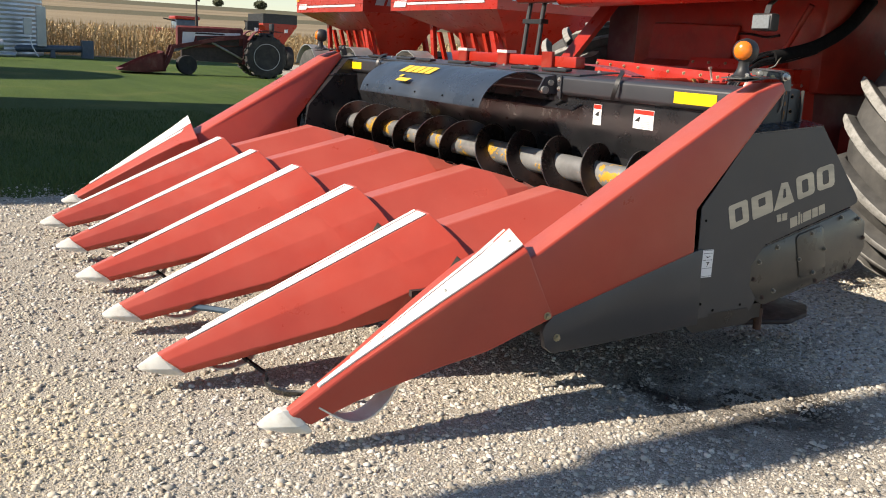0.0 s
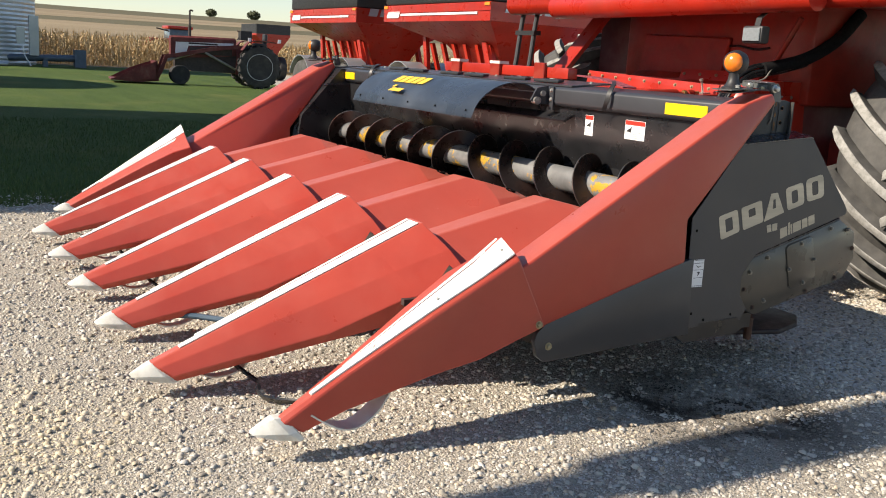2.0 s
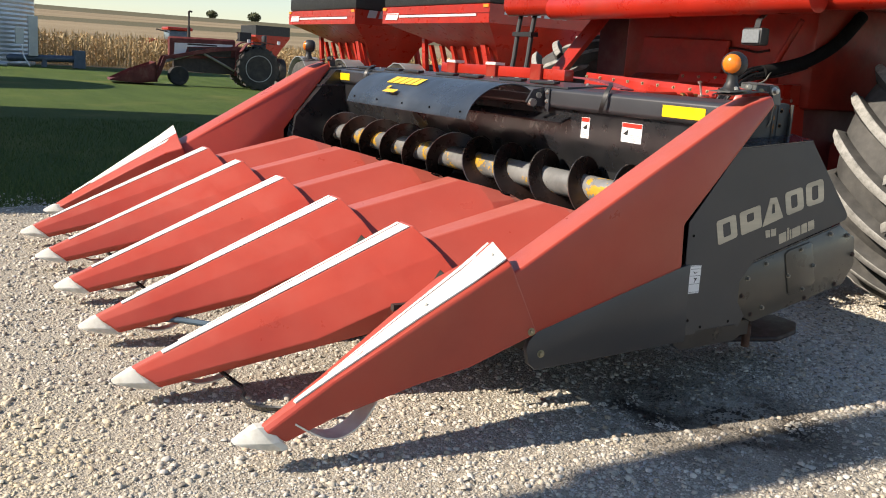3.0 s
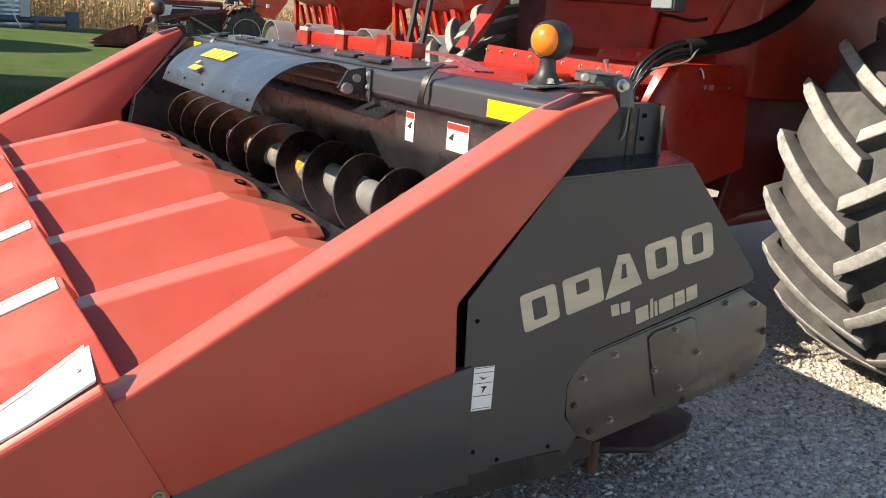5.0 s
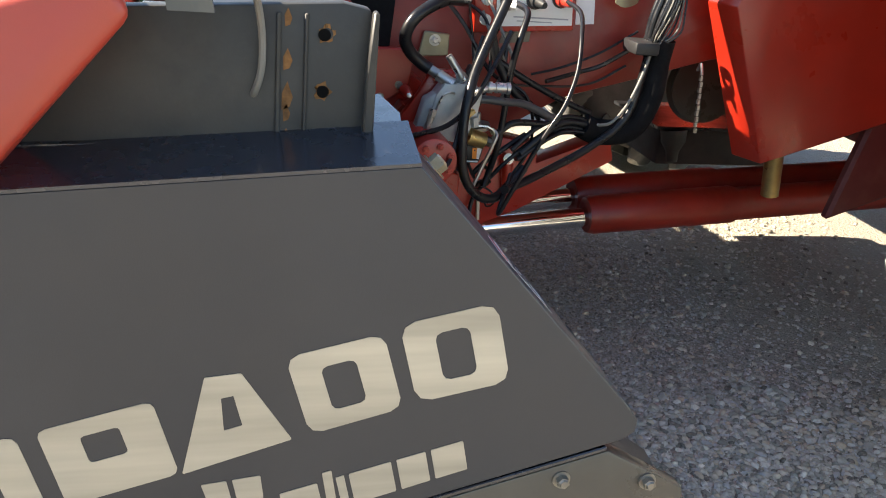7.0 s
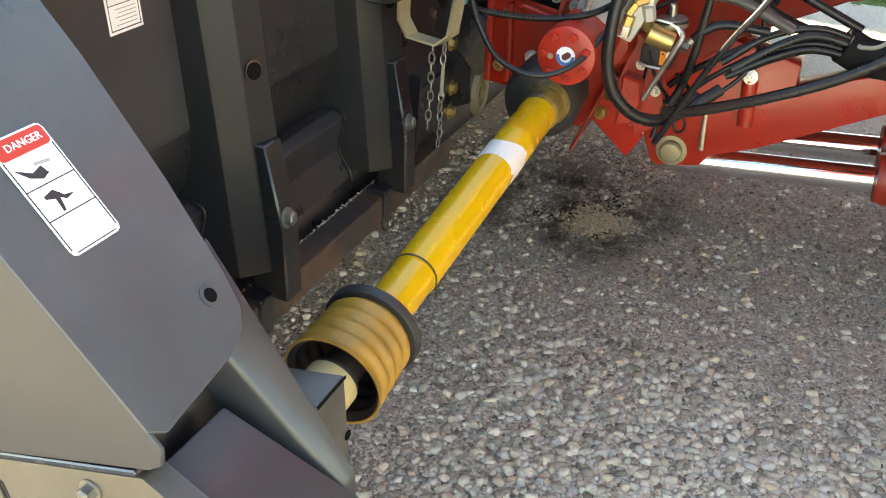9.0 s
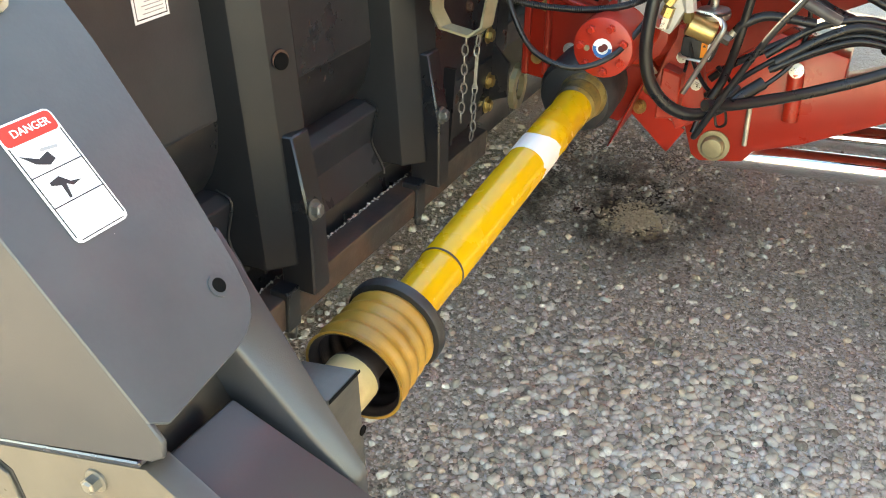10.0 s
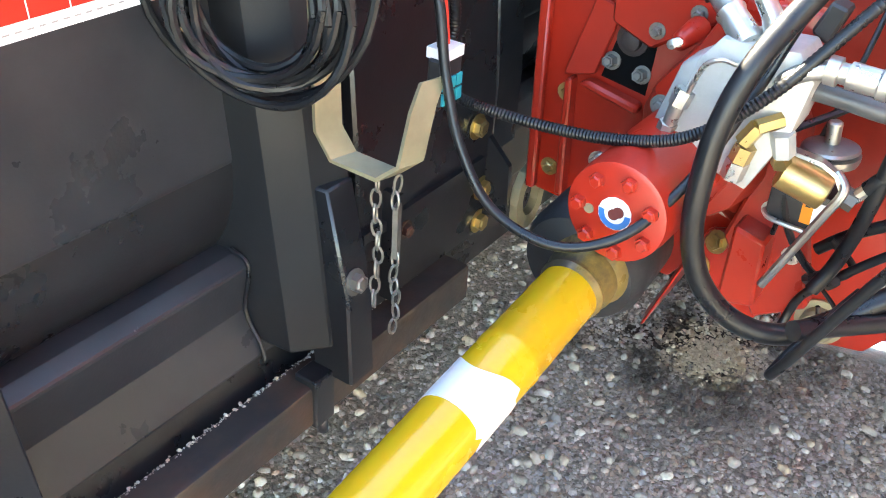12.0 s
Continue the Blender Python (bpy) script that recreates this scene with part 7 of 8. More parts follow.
# work lamp
bm = bmesh.new()
box(bm, -1.345, -1.195, 4.14, 4.21, 1.555, 1.655)
soft(bm, 0.014, 2)
lampb = part("work_lamp", bm, RUBBER, combine, "black rectangular work lamp")
bm = bmesh.new()
box(bm, -1.333, -1.207, 4.132, 4.141, 1.567, 1.643)
soft(bm, 0.003, 1)
part("lens", bm, LAMP_GLASS, lampb, "fluted clear lamp glass")
bm = bmesh.new()
strap(bm, [(-1.27, 4.18, 1.655), (-1.27, 4.19, 1.70), (-1.27, 4.24, 1.74)], (0.02, 0, 0), 0.006)
part("bracket", bm, RUBBER, lampb)
hose([(-2.30, 4.840, 1.555), (-2.04, 4.835, 1.568), (-1.86, 4.835, 1.547), (-1.75, 4.84, 1.56)], 0.008, HOSE, "black lamp cable", name="wire")
# side sheet behind the front tyre
# the darker maroon puts shade into the colour of these sheets
bm = bmesh.new()
side(bm, [(4.80, 0.55), (4.89, 0.90), (4.89, 1.25), (4.89, 1.90), (8.55, 1.90), (8.55, 0.80), (6.0, 0.70), (5.10, 0.665)], -1.52, -1.48)
soft(bm, 0.01, 1)
part("side_sheet", bm, RED_OLD, combine, "red side sheet darkened to stand for shade")
bm = bmesh.new()
side(bm, [(4.95, 1.10), (4.95, 2.0), (8.55, 2.0), (8.55, 1.0)], -3.65, -3.21)
part("side_sheet", bm, RED_OLD, combine, "red side sheet darkened to stand for shade")
# axle
bm = bmesh.new()
box(bm, -4.0, -0.75, 5.22, 5.56, 0.66, 1.0)
soft(bm, 0.03, 2)
part("axle", bm, RED_DIRTY, combine, "red front axle")

# front tyres: carcass, chevron lugs, rim
TY, TZ = 5.42, 0.85


def add_wheel(x0, x1, out):
    w = x1 - x0
    cx = (x0 + x1) / 2
    bm = bmesh.new()
    revolve(bm, (x0, TY, TZ), (1, 0, 0), [(0.10 * w, 0.42), (0.03 * w, 0.52), (0.0, 0.63), (0.025 * w, 0.70), (0.12 * w, 0.738), (0.3 * w, 0.757), (0.5 * w, 0.765), (0.7 * w, 0.757), (0.88 * w, 0.738), (0.975 * w, 0.70), (w, 0.63), (0.97 * w, 0.52), (0.90 * w, 0.42)], 64)
    tyre = part("tyre", bm, TYRE, combine, "wide chalky lugged front tyre", 50)
    n = 19
    # one lug per side, repeated round the wheel
    for s, phase in ((-1, 0.290), (1, 0.153)):
        bm = bmesh.new()
        secs = []
        for f in (0.0, 0.12, 0.25, 0.38, 0.5, 0.62, 0.74, 0.84, 0.90, 0.95, 0.985, 1.0):
            xx = cx + s * (-0.03 + f * 0.535) * w
            a = -0.44 * (0.72 * f + 0.28 * f * f)
            half = (0.029 + 0.006 * f) * (1.0 if f < 0.85 else math.sqrt(max(0.0, 1.0 - ((f - 0.85) / 0.18) ** 2)))
            crown = 0.838 - 0.048 * f ** 2.5
            rb, rt = (0.735, crown) if f < 0.95 else (0.66, crown - 0.010)
            secs.append([(xx, r * math.cos(t), r * math.sin(t)) for r, t in ((rb, a - (half + 0.022) / rb), (rt - 0.035, a - (half + 0.008) / rt), (rt, a - half / rt), (rt, a + half / rt), (rt - 0.035, a + (half + 0.008) / rt), (rb, a + (half + 0.022) / rb))])
        loft(bm, secs)
        soft(bm, 0.007, 2, 34)
        me = to_mesh("lug", bm, [LUG, TYRE], 30)
        for poly in me.polygons:
            rad = math.hypot(poly.center.y, poly.center.z)
            crown = 0.838 - 0.048 * min(1.0, abs(poly.center.x - cx) / (0.505 * w)) ** 2.5
            poly.material_index = 0 if rad > crown - 0.016 else 1
        for k in range(n):
            ob = new("lug", me)
            ob.parent = tyre
            ob.matrix_basis = Matrix.Translation(Vector((0, TY, TZ)) - ORIGIN[combine.name]) @ Matrix.Rotation(2 * math.pi * k / n + phase, 4, "X")
            ob.location.x = -ORIGIN[combine.name].x
    bm = bmesh.new()
    revolve(bm, (x0, TY, TZ), (1, 0, 0), [(0.12 * w, 0.43), (0.10 * w, 0.44), (0.13 * w, 0.40), (0.3 * w, 0.36), (0.7 * w, 0.36), (0.87 * w, 0.40), (0.90 * w, 0.44), (0.88 * w, 0.43)], 40)
    part("rim", bm, RED_DIRTY, tyre, "dusty rim")


add_wheel(-1.045, -0.125, 1)
add_wheel(-4.595, -3.675, -1)
# ladder on the far side
bm = bmesh.new()
tube(bm, [(-3.90, 4.25, 1.20), (-3.93, 4.30, 1.40), (-4.02, 4.40, 1.75), (-4.0, 4.46, 1.93), (-3.92, 4.55, 1.95)], 0.02, 10)
lad = part("ladder", bm, RUBBER, combine, "black tubular ladder")
bm = bmesh.new()
tube(bm, [(-3.70, 4.25, 1.20), (-3.73, 4.30, 1.40), (-3.82, 4.40, 1.75), (-3.80, 4.46, 1.93), (-3.72, 4.55, 1.95)], 0.02, 10)
part("ladder_rail", bm, RUBBER, lad, "black ladder rail")
bm = bmesh.new()
box(bm, -4.02, -3.75, 4.33, 4.40, 1.60, 1.635)
part("rung", bm, RUBBER, lad, "black ladder step")

# ---- things that hang on the header ----
coil = thing("cable_coil", (-1.10, 3.26, 0.90), "coil of thin black cable hung on a post", "cable coil")
CU, CN = Vector((-0.404, 0.915, 0.0)), Vector((0.915, 0.404, 0.0))
for k in range(11):
    rr = 0.076 + 0.010 * math.sin(k * 2.1) + (0.030 if k == 10 else 0.0)
    cc = Vector((-1.047, 3.220, 0.972)) + CU * (0.010 * math.cos(k * 1.7)) + CN * (0.0055 * (k % 5) - 0.011) + Vector((0, 0, 0.008 * math.sin(k * 2.9) + (0.028 if k == 10 else 0.0)))
    pts = [cc + CU * (rr * math.cos(t)) + Vector((0, 0, rr * math.sin(t) * (1.03 + 0.03 * (k % 3)))) + CN * (0.006 * math.sin(3 * t + k)) for t in [2 * math.pi * j / 16 for j in range(17)]]
    hose(pts, 0.0048, HOSE, "loop of black cable", steps=2, parent=coil, name="loop", n=8)
bm = bmesh.new()
strap(bm, spline([(-1.008, 3.157, 0.946), (-1.016, 3.170, 0.930), (-1.026, 3.180, 0.918), (-1.033, 3.187, 0.902)]), (0.004, 0.003, 0.003), 0.0015)
part("tie", bm, surface("tan_tape", (0.42, 0.28, 0.12), 0.6, grain=0.1), coil, "loose end of tan tape")
bm = bmesh.new()
box(bm, -1.265, -1.225, 3.290, 3.312, 0.832, 0.888)
soft(bm, 0.004, 1)
plugt = single("cable_connector", bm, RUBBER, "black and teal multi-pin cable connector hanging by wires", "connector")
ORIGIN[plugt.name] = Vector((0, 0, 0))
bm = bmesh.new()
for k in range(3):
    box(bm, -1.262 + 0.013 * k, -1.252 + 0.013 * k, 3.311, 3.314, 0.836, 0.850)
    box(bm, -1.262 + 0.013 * k, -1.252 + 0.013 * k, 3.311, 3.314, 0.853, 0.866)
part("pins", bm, surface("teal_plastic", (0.02, 0.30, 0.36), 0.4, grain=0), plugt, "teal seal block")
bm = bmesh.new()
box(bm, -1.262, -1.228, 3.288, 3.314, 0.886, 0.898)
part("collar", bm, LABEL_WHITE, plugt, "white collar")
for dx, mm in ((-0.006, LABEL_RED), (0.003, LABEL_WHITE), (0.010, RUBBER)):
    hose([(-1.245 + dx, 3.30, 0.895), (-1.243 + dx, 3.295, 0.94), (-1.25 + dx, 3.28, 0.98), (-1.26, 3.26, 1.02)], 0.0028, mm, "", parent=plugt, name="wire", n=6)
hose([(-1.16, 3.27, 1.06), (-1.20, 3.29, 1.0), (-1.25, 3.30, 0.96), (-1.275, 3.29, 0.90), (-1.25, 3.28, 0.84)], 0.006, HOSE, "black conduit", 0.07, 26, parent=plugt, name="conduit")

# bent flat-bar bracket with a chain and a pin
bm = bmesh.new()
strap(bm, [(-1.105, 3.250, 0.985), (-1.108, 3.252, 0.835), (-1.113, 3.268, 0.805), (-1.125, 3.318, 0.795), (-1.135, 3.338, 0.812), (-1.150, 3.340, 0.868), (-1.172, 3.336, 0.892)], (0.016, -0.004, 0.0), 0.005)
bracket = part("hook_bracket", bm, KHAKI_ZINC, header, "bent yellow-zinc flat-bar hook")
chain = thing("chain", (-1.125, 3.31, 0.56), "short zinc chain with a locking pin, hung on a hook", "chain")


def link(p, d, turn, s=1.0):
    d, u, v = basis(d)
    n = u * math.cos(turn) + v * math.sin(turn)
    pts = [Vector(p) + d * (0.011 * s * math.cos(t)) + n * (0.0055 * s * math.sin(t)) for t in [2 * math.pi * k / 10 for k in range(11)]]
    bm = bmesh.new()
    tube(bm, pts, 0.0017 * s, 6, 1)
    part("link", bm, NUT, chain, "dull zinc chain link")


for k in range(9):
    link((-1.122 + 0.003 * math.sin(k), 3.307, 0.785 - 0.0185 * k), (0.1 * math.sin(k * 2), 0.05, -1), 1.57 * (k % 2) + 0.4)
for k in range(11):
    if not 2 <= k <= 4:
        link((-1.132 + 0.004 * math.sin(k * 1.3), 3.326, 0.785 - 0.0185 * k), (0.08 * math.cos(k), -0.05, -1), 1.57 * (k % 2) + 1.0)
bm = bmesh.new()
strap(bm, [(-1.132, 3.326, 0.760), (-1.132, 3.326, 0.695)], (0.006, 0.002, 0), 0.006)
part("locking_pin", bm, NUT, chain, "flat locking pin")

# ---- farmyard behind ----
def placed(name, label, category, group=""):
    ob = thing(name, (0, 0, 0), label, category, group)
    return ob


def wheel(parent, c, axis, r, w, tread, rim_r, tyre_mat, rim_mat, lugs=0, label="", rim_label=""):
    """A tyre with its rim and, for drive wheels, cleats; axis points across the wheel."""
    c, d = Vector(c), Vector(axis).normalized()
    bm = bmesh.new()
    revolve(bm, c - d * w / 2, d, [(0.06 * w, rim_r), (0, rim_r + 0.35 * (r - rim_r)), (0.06 * w, r * 0.93), (0.25 * w, r * (0.985 if lugs == 0 else 0.955)), (0.75 * w, r * (0.985 if lugs == 0 else 0.955)), (0.94 * w, r * 0.93), (w, rim_r + 0.35 * (r - rim_r)), (0.94 * w, rim_r)], 36)
    t = part("tyre", bm, tyre_mat, parent, label)
    if lugs:
        u, v = basis(d)[1:]
        bm = bmesh.new()
        for k in range(lugs):
            for s in (-1, 1):
                a = 2 * math.pi * (k + 0.25 * s) / lugs
                secs = []
                for f, off in ((0.02, 0.0), (0.5, 0.5)):
                    q = a + s * 0.0 + off * 4.2 / lugs
                    n = u * math.cos(q) + v * math.sin(q)
                    tt = -u * math.sin(q) + v * math.cos(q)
                    p = c + d * (s * f * w)
                    hw = 0.16 * r * 2.2 / (lugs / 10)
                    secs.append([p + n * r * 0.92 - tt * hw * 0.3, p + n * r * 1.01 - tt * hw * 0.22, p + n * r * 1.01 + tt * hw * 0.22, p + n * r * 0.92 + tt * hw * 0.3])
                loft(bm, secs)
        part("cleats", bm, tyre_mat, t, "chevron tread cleats")
    bm = bmesh.new()
    revolve(bm, c + d * w * 0.42, -d, [(0, rim_r * 0.95), (0.02, rim_r * 1.02), (0.06 * w, rim_r * 0.92), (0.2 * w, rim_r * 0.78), (0.25 * w, 0.25 * rim_r), (0.5 * w, 0.2 * rim_r), (0.55 * w, rim_r * 0.78), (0.72 * w, rim_r * 1.02)], 28)
    part("rim", bm, rim_mat, t, rim_label)
    if lugs:
        bm = bmesh.new()
        revolve(bm, c + d * w * 0.45, d, [(0, rim_r * 0.96), (0.02, rim_r * 0.96), (0.02, rim_r * 1.0), (0, rim_r * 1.0)], 32, True)
        part("rim_edge", bm, GALV, t, "pale worn rim edge")
    return t


# old row-crop tractor with a front loader, facing along -y of its own frame
tractor = placed("farm_tractor", "faded red old farm tractor with a front loader on the lawn", "tractor")
bm = bmesh.new()
loft(bm, [[(-0.30, y, z0), (0.30, y, z0), (0.31, y, z1 - 0.06), (0.24, y, z1), (-0.24, y, z1), (-0.31, y, z1 - 0.06)] for y, z0, z1 in ((-2.95, 0.95, 1.66), (-2.9, 0.93, 1.68), (-1.9, 0.98, 1.70), (-0.75, 1.08, 1.70), (-0.70, 1.10, 1.66))])
hoodp = part("engine_hood", bm, RED_OLD, tractor, "faded maroon hood")
bm = bmesh.new()
side(bm, [(-2.80, 1.08), (-2.78, 1.47), (-0.80, 1.52), (-0.80, 1.44), (-2.35, 1.36), (-2.45, 1.05)], 0.312, 0.318)
part("side_trim", bm, LETTER_WHITE, hoodp, "white hood trim")
bm = bmesh.new()
box(bm, 0.318, 0.322, -2.35, -1.35, 1.42, 1.475)
part("badge", bm, LABEL_BLACK, hoodp, "dark name strip")
bm = bmesh.new()
box(bm, 0.305, 0.322, -2.30, -0.85, 1.08, 1.34)
part("grille", bm, ENGINE, hoodp, "dark side grille")
bm = bmesh.new()
loft(bm, [[(-0.26, y, z0), (0.26, y, z0), (0.24, y, z1), (-0.24, y, z1)] for y, z0, z1 in ((-2.8, 0.55, 0.95), (-2.2, 0.50, 1.0), (-1.2, 0.48, 1.08), (-0.4, 0.5, 1.15), (0.45, 0.55, 1.15))])
part("engine", bm, ENGINE, tractor, "grimy engine and gearbox")
bm = bmesh.new()
cyl(bm, (0.05, -2.28, 1.66), (0.05, -2.28, 2.05), 0.055, n=14)
cyl(bm, (0.05, -2.28, 2.05), (0.05, -2.28, 2.50), 0.032, n=12)
tube(bm, [(0.05, -2.28, 2.48), (0.05, -2.28, 2.55), (0.05, -2.23, 2.57), (0.05, -2.17, 2.55)], 0.032, 10)
part("exhaust", bm, ENGINE, tractor, "black exhaust stack")
for s in (-1, 1):
    wheel(tractor, (s * 0.92, 0, 0.75), (s, 0, 0), 0.75, 0.42, 0, 0.46, TYRE_DARK, RED_POLY, 18, "dark rear tyre", "faded red rim")
    wheel(tractor, (s * 0.20, -2.62, 0.345), (s, 0, 0), 0.345, 0.20, 0, 0.19, TYRE_DARK, ENGINE, 0, "dark front tyre", "dark rim")
    bm = bmesh.new()
    strap(bm, spline([(s * 0.92, -0.62, 1.30), (s * 0.92, -0.35, 1.60), (s * 0.92, 0.1, 1.66), (s * 0.92, 0.55, 1.62)]), (0.23, 0, 0), 0.03)
    part("fender", bm, RED_OLD, tractor, "faded maroon fender")
    bm = bmesh.new()
    strap(bm, [(s * 0.50, -0.62, 1.42), (s * 0.52, -1.6, 1.28), (s * 0.52, -2.75, 1.02), (s * 0.52, -3.12, 0.95), (s * 0.52, -3.30, 0.45), (s * 0.52, -3.42, 0.22)], (0.05, 0, 0), 0.13)
    part("loader_arm", bm, RED_OLD, tractor, "maroon loader arm")
    bm = bmesh.new()
    prism(bm, [(s * 0.48, -0.75, 0.45), (s * 0.48, -0.45, 0.45), (s * 0.48, -0.52, 1.45), (s * 0.48, -0.70, 1.45)], (s * 0.08, 0, 0))
    part("loader_post", bm, RED_OLD, tractor, "maroon loader post")
    bm = bmesh.new()
    cyl(bm, (s * 0.50, -0.75, 0.62), (s * 0.50, -1.8, 1.15), 0.04, n=10)
    cyl(bm, (s * 0.50, -1.9, 1.20), (s * 0.50, -3.1, 0.80), 0.03, n=10)
    part("cylinder_rod", bm, STEEL, tractor, "loader cylinder")
bm = bmesh.new()
prof = [(-3.45, 0.78), (-3.40, 0.12), (-4.05, 0.06), (-4.95, 0.10), (-4.93, 0.14), (-4.05, 0.12), (-3.48, 0.20), (-3.52, 0.78)]
side(bm, prof, -1.0, 1.0)
for s in (-1.0, 0.98):
    side(bm, [(-3.45, 0.78), (-3.42, 0.12), (-4.05, 0.07), (-4.93, 0.12), (-4.2, 0.50)], s, s + 0.02)
part("bucket", bm, RED_OLD, tractor, "worn maroon loader bucket")
bm = bmesh.new()
tube(bm, [(0, -0.62, 1.66), (0, -0.48, 1.86)], 0.02, 8)
revolve(bm, (0, -0.47, 1.87), (0, 0.55, 0.83), [(0, 0.19), (0.015, 0.20), (0.03, 0.19), (0.015, 0.17)], 20, True)
part("steering_wheel", bm, ENGINE, tractor, "dark steering wheel")
bm = bmesh.new()
box(bm, -0.25, 0.25, -0.05, 0.40, 1.45, 1.58)
box(bm, -0.25, 0.25, 0.32, 0.42, 1.58, 1.92)
soft(bm, 0.03, 2)
part("seat", bm, RUBBER, tractor, "black seat")
bm = bmesh.new()
box(bm, -0.2, 0.3, -0.55, -0.15, 1.66, 1.98)
part("tool_box", bm, RUBBER, tractor, "black box before the seat")
for y in (-0.35, 0.7):
    bm = bmesh.new()
    box(bm, 0.92, 1.0, y - 0.05, y + 0.05, 1.62, 1.74)
    part("lamp", bm, LETTER_WHITE, tractor, "small pale lamp")
tractor.matrix_basis = Matrix.Translation((-30.9, 11.05, 0)) @ Matrix.Rotation(radians(-8), 4, "Z")

# two gravity grain wagons in a row
def add_wagon(x0, x1, y0):
    w = placed("grain_wagon", "red gravity grain wagon with a sloped hopper on braced legs", "grain wagon", "grain wagons in a row")
    y1 = y0 + 2.5
    bm = bmesh.new()
    loft(bm, [[(x0 - 0.05, y0 - 0.03, z), (x1 + 0.05, y0 - 0.03, z), (x1 + 0.05, y1 + 0.03, z), (x0 - 0.05, y1 + 0.03, z)] for z in (2.05, 2.10, 2.36)])
    loft(bm, [[(x0, y0, 2.06), (x1, y0, 2.06), (x1, y1, 2.06), (x0, y1, 2.06)], [(x0 + 1.55, y0 + 0.55, 1.66), (x1 - 0.55, y0 + 0.55, 1.66), (x1 - 0.55, y1 - 0.6, 1.66), (x0 + 1.55, y1 - 0.6, 1.66)], [(x0 + 2.2, y0 + 0.9, 1.05), (x1 - 0.9, y0 + 0.9, 1.05), (x1 - 0.9, y1 - 0.9, 1.05), (x0 + 2.2, y1 - 0.9, 1.05)]])
    hop = part("hopper", bm, RED_PAINT, w, "glossy red hopper")
    bm = bmesh.new()
    box(bm, x0 + 0.7, x1 - 0.35, y0 - 0.045, y0 - 0.031, 2.16, 2.20)
    part("stripe", bm, LETTER_WHITE, hop, "white stripe")
    bm = bmesh.new()
    prism(bm, [(x0 + 0.10, y0 - 0.031, 2.12), (x0 + 0.62, y0 - 0.031, 2.12), (x0 + 0.68, y0 - 0.031, 2.24), (x0 + 0.16, y0 - 0.031, 2.24)], (0, -0.014, 0))
    part("brand_block", bm, LETTER_WHITE, hop, "white block of a brand mark")
    bm = bmesh.new()
    box(bm, x0 - 0.03, x1 + 0.03, y0 - 0.02, y1 + 0.02, 2.362, 3.05)
    soft(bm, 0.05, 2)
    part("tarpaulin", bm, RUBBER, w, "black roll tarpaulin over the load")
    bm = bmesh.new()
    box(bm, x0 - 0.06, x1 + 0.06, y0 - 0.045, y0 - 0.031, 2.215, 2.225)
    part("bead", bm, RED_PAINT, hop, "pressed bead")
    for xa in (x0 - 0.03, x1 - 0.13):
        bm = bmesh.new()
        box(bm, xa, xa + 0.16, y0 - 0.046, y0 - 0.031, 2.30, 2.35)
        part("marker", bm, ORANGE, hop, "orange side marker")
    for k in range(5):
        bm = bmesh.new()
        ya = y0 + 0.25 + 0.27 * k
        prism(bm, [(x1 + 0.051, ya, 2.20), (x1 + 0.051, ya + 0.2, 2.20), (x1 + 0.051, ya + 0.25, 2.36), (x1 + 0.051, ya + 0.05, 2.36)], (0.012, 0, 0))
        part("brand_block", bm, GALV, hop, "grey block of a brand mark")
    for k in range(6):
        bm = bmesh.new()
        xa = x0 + 0.95 + 0.42 * k
        prism(bm, [(xa, y0 + 0.5, 1.68), (xa + 0.10, y0 + 0.5, 1.68), (xa + 0.34, y0 + 0.62, 0.86), (xa + 0.24, y0 + 0.62, 0.86)], (0, 0.07, 0))
        part("leg", bm, RED_PAINT, w, "red slanted brace")
    for ya in (y0 + 0.45, y1 - 0.6):
        bm = bmesh.new()
        prism(bm, [(x1 - 0.95, ya, 1.72), (x1 - 0.80, ya, 1.72), (x1 - 0.40, ya, 0.86), (x1 - 0.55, ya, 0.86)], (0, 0.08, 0))
        part("corner_leg", bm, RED_PAINT, w, "red corner leg")
        bm = bmesh.new()
        prism(bm, [(x0 + 0.75, ya, 1.80), (x0 + 0.87, ya, 1.80), (x0 + 1.05, ya, 0.86), (x0 + 0.93, ya, 0.86)], (0, 0.08, 0))
        part("corner_leg", bm, RED_PAINT, w, "red corner leg")
    bm = bmesh.new()
    box(bm, x0 + 0.2, x1 - 0.1, y0 + 0.55, y0 + 0.68, 0.72, 0.88)
    box(bm, x0 + 0.2, x1 - 0.1, y1 - 0.7, y1 - 0.57, 0.72, 0.88)
    for xx in (x0 + 0.75, x1 - 0.65):
        box(bm, xx, xx + 0.14, y0 + 0.1, y1 - 0.1, 0.58, 0.72)
    part("chassis", bm, RED_DIRTY, w, "red chassis beams")
    for xx in (x0 + 0.80, x1 - 0.55):
        for ya, s in ((y0 + 0.12, -1), (y1 - 0.12, 1)):
            wheel(w, (xx, ya, 0.60), (0, s, 0), 0.60, 0.40, 0, 0.33, TYRE, GALV, 0, "grey wagon tyre", "pale rim")
            bm = bmesh.new()
            arc = [(xx + 0.70 * math.cos(t), ya, 0.60 + 0.70 * math.sin(t)) for t in [radians(a) for a in range(20, 161, 20)]]
            strap(bm, arc, (0, 0.22, 0), 0.02)
            part("fender", bm, GALV, w, "dull grey curved fender")
    return w


add_wagon(-20.1, -16.25, 8.4)
add_wagon(-14.8, -10.9, 8.4)

